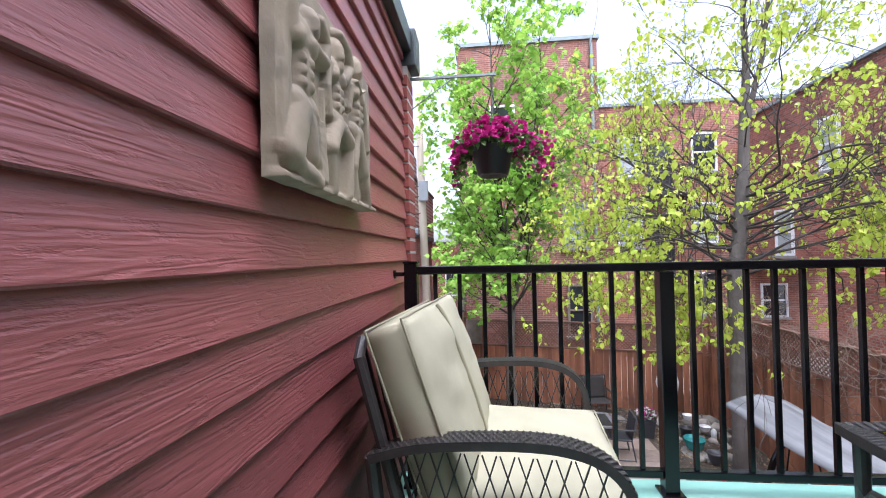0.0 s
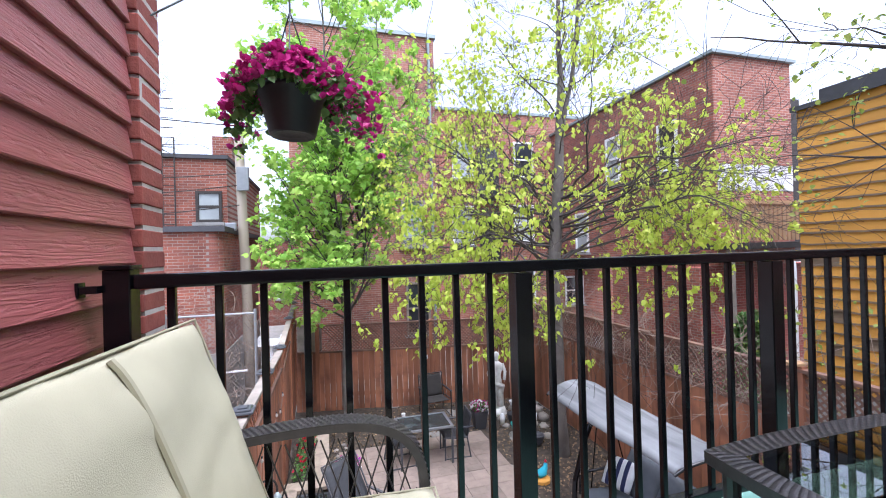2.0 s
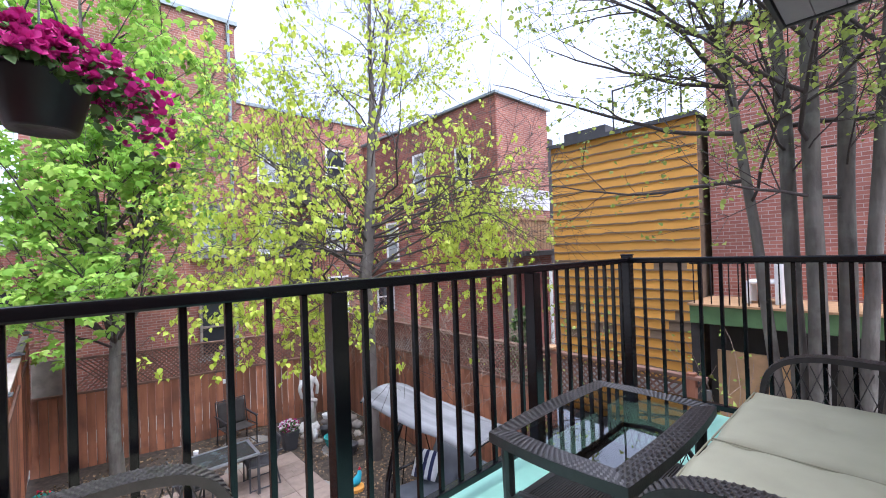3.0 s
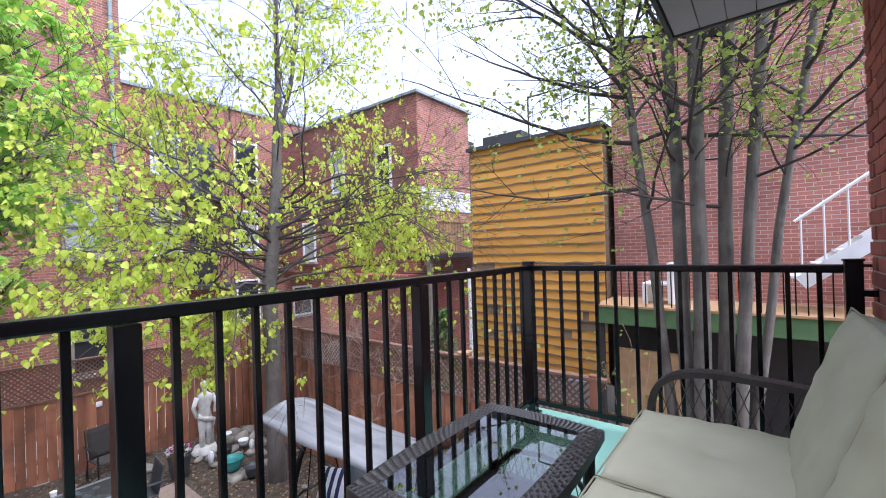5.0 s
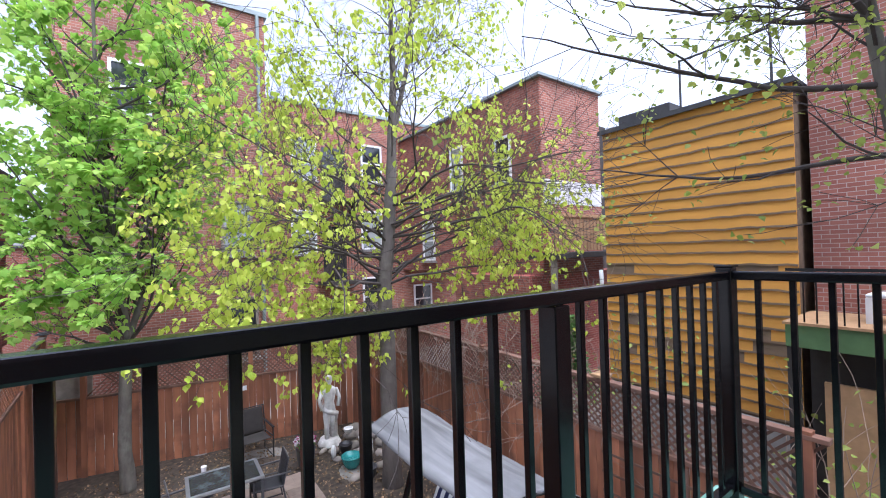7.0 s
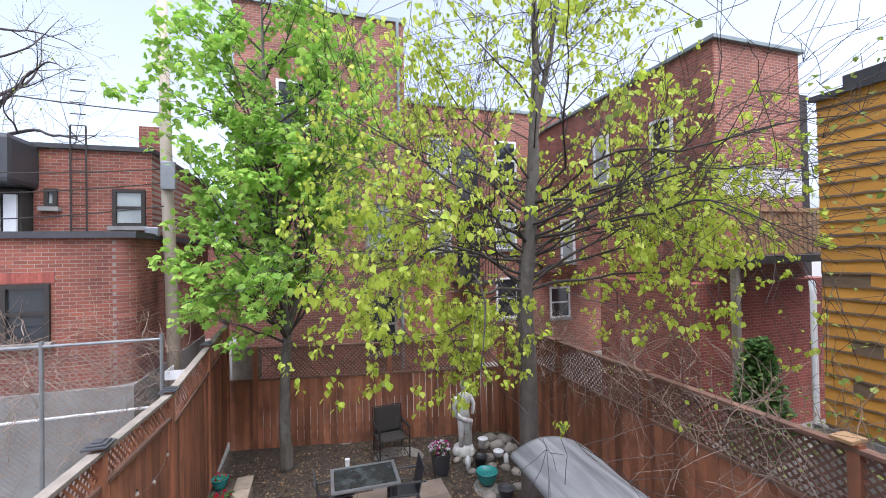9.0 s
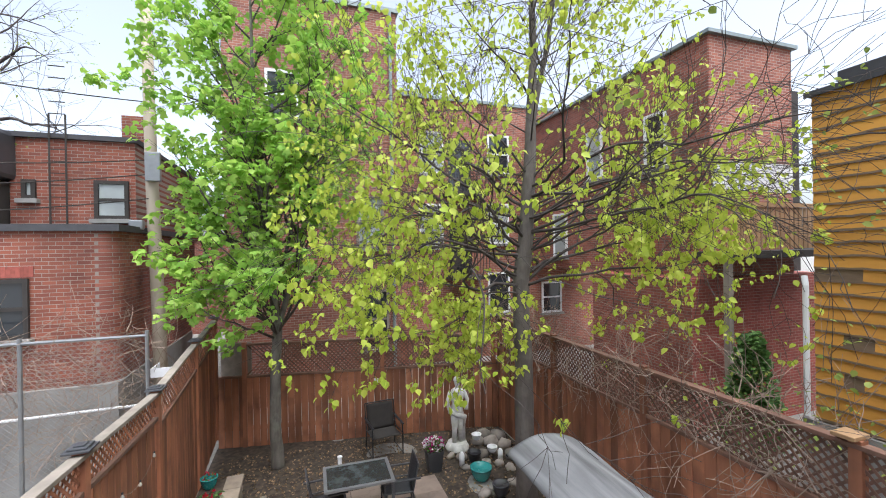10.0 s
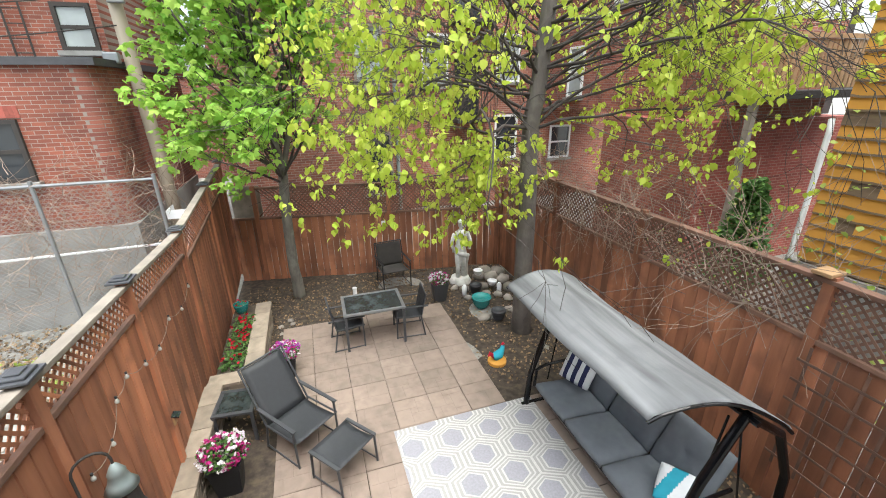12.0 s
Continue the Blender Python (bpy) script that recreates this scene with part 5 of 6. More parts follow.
# ---- swing seat with canopy ----
def swing():
    t = thing("swing_seat", "black garden swing seat with grey cushions under a grey canopy", "swing seat")
    y0, y1 = 3.70, 6.22
    for y in (y0 + 0.1, y1 - 0.1):
        part("end_frame", Geo().tube([(3.52, y, G0 + 0.04), (3.56, y, G0 + 0.55), (3.75, y, -1.75), (4.05, y, -1.15)], 0.04, 12).tube([(4.05, y, -1.15), (4.55, y, -1.5), (4.85, y, -2.1), (4.95, y, G0 + 0.04)], 0.04, 12).tube([(3.45, y, G0 + 0.05), (5.05, y, G0 + 0.05)], 0.026, 8), M_BLACK, t)
        part("hanger", Geo().tube([(3.95, y * 0.94 + 0.29, -1.18), (3.78, y * 0.94 + 0.29, -2.45)], 0.010, 6).tube([(4.1, y * 0.94 + 0.29, -1.18), (4.4, y * 0.94 + 0.29, -2.3)], 0.010, 6), M_BLACK, t)
    part("top_bar", Geo().tube([(4.05, y0, -1.16), (4.05, y1, -1.16)], 0.026, 10), M_BLACK, t)
    # canopy: draped over a bowed frame, high edge along x near 3.2
    def can(u, v):
        x = 3.21 + u * 1.15
        y = y0 - 0.06 + v * (y1 - y0 + 0.1)
        bow = (0.185 + 0.05 * v) * math.sin(math.pi * u)
        sag = -0.05 * math.sin(math.pi * v) * (0.5 + u * 0.5) - 0.04 * math.sin(math.pi * u) * math.sin(math.pi * v)
        tilt = -0.18 * u
        wave = 0.012 * math.sin(v * 9 + u * 4) + 0.012 * noise.noise(Vector((u * 3, v * 6, 2)))
        drop = -0.03 if u < 0.02 or u > 0.98 else 0
        bowv = 0.10 * math.sin(math.pi * v)
        return (x - 0.03 * math.sin(math.pi * v), y + 0.30 * (1 - u) * (1 - v), -1.04 + bow + tilt + sag + wave + drop + bowv * 0.3)
    part("canopy", Geo().sheet(can, 28, 40, 0.008), M_CANOPY, t, "faded grey fabric canopy", True)
    for v, nm in ((0.0, "canopy_hoop"), (1.0, "canopy_hoop")):
        part(nm, Geo().tube([Vector(can(u / 12, v)) - Vector((0, 0, 0.02)) for u in range(13)], 0.016, 8), M_BLACK, t)
    part("seat_pan", Geo().box(3.60, 3.98, -2.56, 4.30, 5.98, -2.52, c=0.01), M_BLACK, t)
    for k in range(3):
        y = 4.30 + k * 0.665
        g = Geo()
        pillow(g, 0.66, 0.655, 0.15, pose(3.86, y, -2.45, 0, 6, 0), 16, tuft=((0, 0),))
        part("seat_cushion", g, M_GREYCUSH, t, "slate grey tufted seat cushion", True)
        g = Geo()
        pillow(g, 0.60, 0.655, 0.14, pose(4.31, y, -2.20, 0, -62, 0), 16, tuft=((0, 0),))
        part("back_cushion", g, M_GREYCUSH, t, "slate grey tufted back cushion", True)
    for y in (3.90, 6.04):
        part("arm", Geo().tube([(3.58, y, -2.5), (3.60, y, -2.25), (3.72, y, -2.2), (4.35, y, -2.2)], 0.02, 8), M_BLACK, t)
    p = thing("throw_pillow", "white throw pillow with navy stripes on the swing seat", "pillow", pose(4.08, 5.80, -2.17, 0, -55, 20))
    g = Geo()
    pillow(g, 0.42, 0.42, 0.13, pose(0, 0, 0), 14)
    me = g.mesh("cover", M_WHITE, True)
    me.materials.append(M_NAVY)
    me.polygons.foreach_set("material_index", [1 if int((q.center.y + 0.21) / 0.0601) in (1, 3, 5) else 0 for q in me.polygons])
    part("cover", me, M_WHITE, p, "white cover with bold navy stripes")
    p = thing("throw_pillow", "white and turquoise throw pillow lying on the swing seat", "pillow", pose(3.98, 4.12, -2.30, 0, -20, 35))
    g = Geo()
    pillow(g, 0.36, 0.36, 0.13, pose(0, 0, 0), 24)
    me = g.mesh("cover", M_WHITE, True)
    me.materials.append(M_TURQ)
    me.polygons.foreach_set("material_index", [1 if math.sin((q.center.y + 0.4 * q.center.x) * 24) > 0.1 else 0 for q in me.polygons])
    part("cover", me, M_WHITE, p, "white cover with turquoise swirls")


swing()


# ---- statue and rock garden ----
def statue():
    g = Geo()
    x, y, z = 4.02, 10.08, G0 + 0.02
    g.lathe([(0.24, 0), (0.25, 0.04), (0.22, 0.08), (0.20, 0.14)], 20, (x, y, z))
    def limb(pts, r, seg=12):
        g.tube([(x + a, y + b, z + c) for a, b, c in pts], r, seg)
    limb([(-0.06, -0.02, 0.14), (-0.06, -0.03, 0.40), (-0.05, -0.02, 0.72)], [0.05, 0.055, 0.085])
    limb([(0.09, 0.0, 0.14), (0.07, -0.03, 0.40), (0.05, -0.01, 0.72)], [0.05, 0.055, 0.085])
    limb([(0.12, 0.06, 0.12), (0.13, 0.05, 0.5), (0.10, 0.04, 0.8)], [0.09, 0.07, 0.05])
    limb([(0.0, 0, 0.68), (0.0, 0, 0.80), (0.01, 0, 0.92), (0.02, 0, 1.10), (0.02, 0, 1.20), (0.02, 0, 1.26)], [0.12, 0.135, 0.105, 0.14, 0.13, 0.05], 16)
    limb([(0.02, 0, 1.24), (0.02, 0, 1.30), (0.02, -0.01, 1.36), (0.02, 0, 1.42), (0.02, 0, 1.46), (0.02, 0, 1.49)], [0.045, 0.045, 0.07, 0.078, 0.065, 0.02], 14)
    limb([(-0.13, 0, 1.17), (-0.20, 0.0, 0.98), (-0.17, -0.08, 0.78)], [0.05, 0.04, 0.035])
    limb([(0.16, 0, 1.17), (0.24, 0.0, 0.98), (0.17, -0.10, 0.82)], [0.05, 0.04, 0.035])
    limb([(-0.14, -0.05, 0.80), (0.0, -0.11, 0.72), (0.14, -0.06, 0.66), (0.15, 0.0, 0.45)], [0.05, 0.06, 0.06, 0.03])
    tagged(part("statue", g, M_STATUE, None, "", True), "weathered white classical garden statue on a round plinth", "statue")


statue()
rr = random.Random(3)


def rock(cx, cy, cz, r, flat):
    g = Geo()
    s = rr.random() * 50
    bm = bmesh.new()
    bmesh.ops.create_icosphere(bm, subdivisions=2, radius=1)
    for v in bm.verts:
        k = 1 + 0.35 * noise.noise(v.co * 1.3 + Vector((s, 0, 0))) + 0.12 * noise.noise(v.co * 3 + Vector((0, s, 0)))
        v.co = Vector((v.co.x * r * k, v.co.y * r * k * 0.8, v.co.z * r * flat * k))
    bm.verts.index_update()
    g.add([v.co.copy() for v in bm.verts], [tuple(q.index for q in f.verts) for f in bm.faces])
    bm.free()
    return tagged(part("rock", g, M_ROCK, None, "", True, pose(cx, cy, cz + r * flat * 0.6, 0, 0, rr.uniform(0, 360))), "grey weathered stone of the rock garden", "rock", "rock garden")


for cx, cy, r in ((4.5, 10.15, 0.16), (4.75, 10.0, 0.2), (4.95, 9.8, 0.18), (5.0, 10.2, 0.2), (4.65, 9.7, 0.15), (4.75, 10.4, 0.18), (4.4, 9.65, 0.13), (4.55, 9.2, 0.12), (4.68, 9.0, 0.11), (4.9, 9.4, 0.16), (3.95, 9.65, 0.13), (3.78, 9.8, 0.1), (3.90, 8.42, 0.12), (4.5, 8.55, 0.11), (3.9, 9.3, 0.09), (4.35, 9.35, 0.1), (0.32, 9.25, 0.05), (0.2, 9.4, 0.06), (0.4, 9.45, 0.05), (0.22, 9.15, 0.05), (0.36, 9.6, 0.06)):
    rock(cx, cy, G0, r, 0.62)
for cx, cy, z, h in ((3.86, 9.4, G0 + 0.02, 0.26), (4.62, 9.3, G0 + 0.04, 0.22)):
    tagged(part("candle_lantern", Geo().lathe([(0.05, 0), (0.05, h * 0.85), (0.035, h * 0.9), (0.03, h)], 16, (cx, cy, z)), M_WHITE, None, "", True), "small white garden candle among the stones", "lantern")
# solar stake lamp behind the table
sl = thing("solar_light", "white solar stake light in the soil", "garden light", pose(1.62, 9.55, G0 + 0.02))
part("stake", Geo().tube([(0, 0, 0), (0, 0, 0.35)], 0.008, 6), M_GALV, sl)
part("shade", Geo().lathe([(0.035, 0.35), (0.04, 0.48), (0.045, 0.49), (0.045, 0.51), (0.01, 0.52)], 14), M_WHITE, sl)

# painted metal rooster
ro = thing("garden_rooster", "painted tin rooster ornament in red, teal and yellow", "ornament", pose(3.55, 7.12, G0 + 0.02, 0, 0, 20))
part("body", Geo().tube([(-0.10, 0, 0.16), (-0.04, 0, 0.13), (0.05, 0, 0.13), (0.11, 0, 0.2), (0.12, 0, 0.26)], [0.02, 0.07, 0.075, 0.04, 0.03], 12), M_TURQ, ro, "", True)
part("tail", Geo().tube([(-0.08, 0, 0.15), (-0.17, 0, 0.24), (-0.2, 0, 0.2)], [0.04, 0.035, 0.01], 8, flat=0.3), M_RED, ro)
part("comb", Geo().tube([(0.09, 0, 0.29), (0.13, 0, 0.31), (0.16, 0, 0.28)], [0.015, 0.022, 0.008], 8, flat=0.4), M_RED, ro)
part("base", Geo().lathe([(0.15, 0.0), (0.15, 0.05), (0.10, 0.07)], 16), M_YELLOW, ro)
# lantern on a shepherd hook by the fence
la = thing("garden_lantern", "pale blue metal lantern hanging on a dark shepherd hook", "lantern", pose(-0.38, 4.70, 0.36))
part("hook", Geo().tube([(-0.17, -0.10, G0 - 0.3)] + [(-0.085 - 0.085 * math.cos(a * math.pi / 8), -0.05 - 0.05 * math.cos(a * math.pi / 8), -1.30 + 0.10 * math.sin(a * math.pi / 8)) for a in range(9)] + [(0.0, 0.0, -1.345)], 0.009, 6), M_SHADE, la)
part("cage", Geo().lathe([(0.085, -1.78), (0.09, -1.75), (0.08, -1.74), (0.07, -1.56), (0.085, -1.55)], 12, sq=0.6), M_SHADE, la)
part("roof", Geo().lathe([(0.10, -1.55), (0.07, -1.50), (0.05, -1.43), (0.055, -1.42), (0.03, -1.37), (0.01, -1.34)], 16), M_COPING, la, "pale blue-grey metal cap", True)

# string of clear bulbs and a small solar lamp on the alley fence
bulbs = thing("string_lights", "string of clear glass bulbs along the board fence", "string lights")
spots = [(-0.60, 4.85, -1.20), (-0.60, 5.18, -1.22), (-0.60, 5.41, -1.01), (-0.60, 5.66, -0.96), (-0.60, 6.03, -1.10), (-0.605, 6.41, -1.18), (-0.61, 6.85, -1.08), (-0.61, 7.3, -1.2), (-0.615, 7.75, -1.1)]
wire_pts = []
for a, b in zip(spots, spots[1:]):
    wire_pts += [Vector(a).lerp(Vector(b), q / 6) + Vector((0, 0, 0.03 - 0.05 * math.sin(math.pi * q / 6))) for q in range(6)]
part("cord", Geo().tube(wire_pts, 0.0022, 4), M_GREYWOOD, bulbs)
M_BULB = mat("clear_bulb_glass", (0.42, 0.41, 0.38), 0.08, bump=0.0, spec=0.8)
for q in spots:
    b = part("bulb", Geo().lathe([(0.002, -0.028), (0.016, -0.018), (0.018, 0.0), (0.010, 0.014), (0.008, 0.026)], 10, q), M_BULB, bulbs, "", True)
    part("socket", Geo().lathe([(0.009, 0.024), (0.010, 0.042), (0.003, 0.046)], 8, q), M_POTBLACK, b)
so = thing("solar_light", "small black solar wall lamp on the board fence", "garden light", pose(-0.625, 6.22, -1.92))
part("body", Geo().box(0, -0.035, -0.07, 0.04, 0.035, 0.05, c=0.008), M_WOOD, so)
part("solar_panel", Geo().box(0.0, -0.045, 0.052, 0.075, 0.045, 0.062, m=Matrix.Rotation(radians(18), 4, "Y")), M_DARKPANE, so, "dark tilted solar panel")

# ---- trees ----
def grow(rng, start, direction, length, radius, depth, out, leaves, spread, up, leaf_from=0.35, leaf_n=5, leaf_r=0.18, kids=(3, 6), shrink=0.62, wander=0.22, droop=0.0, cluster=0.0, cl_r=0.045):
    """One branch with its twigs. out: list of (points, radii). leaves: list of points."""
    n = max(4, int(length / 0.22))
    pts, rad = [Vector(start)], [radius]
    d = Vector(direction).normalized()
    for i in range(n):
        d = (d + Vector(rng.normal(0, wander, 3)) * 0.55 + Vector((0, 0, up * 0.10 - droop * 0.12 * i / n))).normalized()
        pts.append(pts[-1] + d * (length / n))
        rad.append(max(radius * (1 - 0.85 * (i + 1) / n), 0.0028))
    out.append((pts, rad))
    if depth <= 1:
        for i in range(1, n + 1):
            if i / n >= leaf_from:
                for _ in range(int(leaf_n + rng.random())):
                    leaves.append(tuple(pts[i] + Vector(rng.normal(0, leaf_r, 3)) * 0.6))
    if depth <= 0:
        for _ in range(int(cluster + rng.random())):
            leaves.append(tuple(pts[-1] + Vector(rng.normal(0, cl_r, 3))))
        return
    for k in range(rng.integers(kids[0], kids[1] + 1)):
        i = int(rng.uniform(0.32, 0.98) * n)
        base = (pts[min(i + 1, n)] - pts[max(i - 1, 0)]).normalized()
        q = Vector(rng.normal(0, 1, 3))
        q = (q - base * q.dot(base)).normalized()
        nd = (base * (1 - spread) + q * spread).normalized()
        grow(rng, pts[i], nd, length * shrink * rng.uniform(0.6, 1.1), max(rad[i] * 0.6, 0.003), depth - 1, out, leaves, spread, up, leaf_from, leaf_n, leaf_r, kids, shrink, wander, droop, cluster, cl_r)


def limbs_to_geo(limbs, g, big=6):
    for pts, rad in limbs:
        g.tube(pts, rad, big if rad[0] > 0.02 else 4 if rad[0] > 0.006 else 3, False)


def tree(label, trunk, branches, bark, leafmat, leaf_size, seed, shape="leaf", hang=0.6, thin_from=99, near_y=-99, reach=99, foot=1.7, girth=0.014, **kw):
    """trunk: lists of (point, radius) stems; branches: (height fraction on stem, azimuth, rise, length)."""
    rng = np.random.default_rng(seed)
    base = trunk[0][0][0]
    t = thing("tree", label, "tree", pose(*base))
    off = Vector(base)
    leaves = []
    for si, stem in enumerate(trunk):
        P = [Vector(p) - off for p, r in stem]
        R = [r for p, r in stem]
        fine_p, fine_r = [], []
        for i in range(len(P) - 1):
            for j in range(8):
                u = j / 8
                w = Vector((noise.noise(Vector((i + u, seed, si))), noise.noise(Vector((i + u, seed + 9, si))), 0)) * 0.03
                fine_p.append(P[i].lerp(P[i + 1], u) + w)
                fine_r.append((R[i] * (1 - u) + R[i + 1] * u) * (1 + 0.06 * noise.noise(Vector((i * 3 + u * 9, seed, 5)))))
        fine_p.append(P[-1])
        fine_r.append(R[-1])
        part("trunk", Geo().tube(fine_p, fine_r, 14), bark, t, "", True)
        limbs = []
        for f, az, rise, ln in branches[si]:
            i = min(int(f * (len(fine_p) - 1)), len(fine_p) - 1)
            d = Vector((math.sin(radians(az)) * math.cos(radians(rise)), math.cos(radians(az)) * math.cos(radians(rise)), math.sin(radians(rise))))
            grow(rng, fine_p[i], d, ln, min(max(girth * ln, 0.008), fine_r[i] * 0.75), 2, limbs, leaves, **kw)
        g = Geo()
        limbs_to_geo(limbs, g)
        tagged(part("branch", g, M_LIMB, t, "", True), "", "", "", "stuff")
    leaves = [p for p in leaves if p[2] > (foot if math.hypot(p[0], p[1]) > 0.9 else 1.6) and math.hypot(p[0], p[1]) < reach and (reach > 50 or math.hypot(p[0], p[1]) > 1.2 or p[2] < 3.0 or rng.random() < 0.45) and base[1] + p[1] > near_y and (p[2] < thin_from or rng.random() < 0.5)]
    tagged(scatter_leaves("crown", leafmat, leaves, leaf_size, t, rng, hang, shape, ""), kind="stuff")
    return t


rt = random.Random(21)
# linden in the middle of the garden, drooping lower limbs, open top
stem = [((4.38, 7.85, G0), 0.19), ((4.30, 7.75, -2.3), 0.155), ((4.26, 7.7, -0.4), 0.135), ((4.24, 7.7, 0.8), 0.125), ((4.36, 7.7, 1.7), 0.11), ((4.45, 7.7, 3.0), 0.085), ((4.52, 7.7, 4.4), 0.055), ((4.55, 7.7, 6.5), 0.03), ((4.6, 7.75, 8.6), 0.01)]
stem2 = [((4.44, 7.7, 2.95), 0.05), ((4.75, 7.65, 4.4), 0.04), ((4.95, 7.6, 6.2), 0.025), ((5.0, 7.6, 8.2), 0.008)]
br = []
# low spreading limbs, more of them to both sides than towards the house
for k in range(26):
    az = k * 137.5 + rt.uniform(-20, 20)
    if not 188 < az % 360 < 230:
        br.append((0.36 + 0.22 * k / 26, az, rt.uniform(4, 40), rt.uniform(2.4, 3.7)))
for k in range(13):
    br.append((0.35 + 0.018 * k, 234 + 8 * k + rt.uniform(-6, 6), rt.uniform(2, 34), rt.uniform(2.4, 3.8)))
for k in range(10):
    br.append((0.36 + 0.022 * k, 84 + 10 * k, rt.uniform(4, 34), rt.uniform(2.6, 4.0)))
# short hanging shoots about the lower trunk
br += [(0.35, 232, -18, 1.5), (0.355, 252, -20, 1.6)]
# ascending upper limbs
for k in range(20):
    f = 0.53 + 0.42 * k / 20
    br.append((f, k * 137.5 + rt.uniform(-20, 20), rt.uniform(28, 58), rt.uniform(2.2, 3.3) * (1.25 - 0.6 * f)))
br2 = [(0.15 + 0.8 * k / 12, k * 137.5, rt.uniform(20, 55), rt.uniform(1.3, 2.4)) for k in range(12)]
tree("linden tree with fresh yellow-green hanging leaves and dark bare limbs", [stem, stem2], [br, br2], M_BARK, M_LINDEN, 0.083, 11, "leaf", 1.05, 4.8, 5.2, 3.8, 2.15, 0.0072,
     spread=0.50, up=0.25, cluster=7.5, cl_r=0.04, leaf_from=0.6, leaf_n=0.45, leaf_r=0.06, kids=(6, 8), shrink=0.50, wander=0.34, droop=0.8)

# young maple by the back fence, ascending limbs, dense
stem = [((0.53, 10.62, G0), 0.13), ((0.50, 10.62, -2.2), 0.105), ((0.53, 10.65, -0.9), 0.095), ((0.57, 10.7, -0.3), 0.09), ((0.42, 10.7, 1.2), 0.06), ((0.25, 10.7, 3.0), 0.045), ((0.2, 10.7, 5.0), 0.03), ((0.15, 10.7, 7.5), 0.01)]
br = []
for k in range(34):
    f = 0.40 + 0.58 * k / 34
    br.append((f, k * 137.5 + rt.uniform(-25, 25), rt.uniform(30, 64), rt.uniform(1.8, 2.7) * (1.2 - 0.5 * f)))
for k in range(14):
    br.append((rt.uniform(0.40, 0.8), rt.uniform(200, 300), rt.uniform(25, 62), rt.uniform(1.3, 2.2)))
br += [(0.43, 270, 45, 2.6), (0.45, 290, 55, 3.0), (0.44, 80, 50, 2.4), (0.42, 180, 35, 1.8), (0.41, 230, 30, 1.9), (0.5, 250, 60, 3.0), (0.52, 90, 60, 3.2), (0.6, 120, 60, 2.8), (0.55, 0, 60, 2.6)]
stem2 = [((0.57, 10.7, -0.25), 0.06), ((0.95, 10.75, 1.0), 0.045), ((1.2, 10.75, 2.6), 0.035), ((1.35, 10.8, 4.5), 0.022), ((1.45, 10.8, 6.8), 0.008)]
br2 = [(0.12 + 0.85 * k / 20, k * 137.5, rt.uniform(30, 60), rt.uniform(1.4, 2.4)) for k in range(20)]
tree("young maple with dense bright green leaves beside the back fence", [stem, stem2], [br, br2], M_BARK2, M_MAPLE, 0.14, 12, "maple", 0.55,
     spread=0.45, up=0.5, cluster=7.5, cl_r=0.075, leaf_from=0.5, leaf_n=0.35, leaf_r=0.12, kids=(3, 5), shrink=0.5, wander=0.2, droop=0.0)

# clump of grey stems beyond the side railing
clump = []
clump_br = []
for k, (x, y, lx, ly, r) in enumerate(((5.6, 1.62, 5.45, 2.0, 0.062), (5.65, 1.45, 5.6, 1.55, 0.085), (5.5, 1.30, 5.5, 1.28, 0.092), (5.7, 1.12, 5.75, 1.0, 0.085), (5.6, 0.98, 5.6, 0.7, 0.07), (5.75, 0.85, 5.9, 0.3, 0.05))):
    clump.append([((x + (5.6 - x) * 0.6, y + (1.25 - y) * 0.7, G0), r * 1.2), ((x, y, -0.6), r * 0.92), ((x * 0.6 + lx * 0.4, y * 0.6 + ly * 0.4, 1.3), r * 0.8), ((lx, ly, 3.4), r * 0.75), ((lx + rt.uniform(-0.2, 0.2), ly + rt.uniform(-0.3, 0.3), 5.6), r * 0.4), ((lx + rt.uniform(-0.3, 0.3), ly + rt.uniform(-0.5, 0.5), 7.4), 0.01)])
    clump_br.append([(rt.uniform(0.42, 0.95), rt.uniform(180, 360) if q % 3 else rt.uniform(-60, 180), rt.uniform(0, 55), rt.uniform(1.2, 2.8)) for q in range(18)])
clump_br[0] += [(0.5, 330, 18, 2.8), (0.55, 345, 22, 2.6), (0.62, 320, 20, 2.6), (0.45, 340, -5, 2.4)]
tree("clump of grey-barked stems with sparse small green leaves", clump, clump_br, M_BARK2, M_DARKLEAF, 0.055, 13, "leaf", 0.4, girth=0.010,
     spread=0.5, up=0.2, cluster=5.0, cl_r=0.06, leaf_from=0.3, leaf_n=0.2, leaf_r=0.08, kids=(4, 6), shrink=0.5, wander=0.2, droop=0.1)

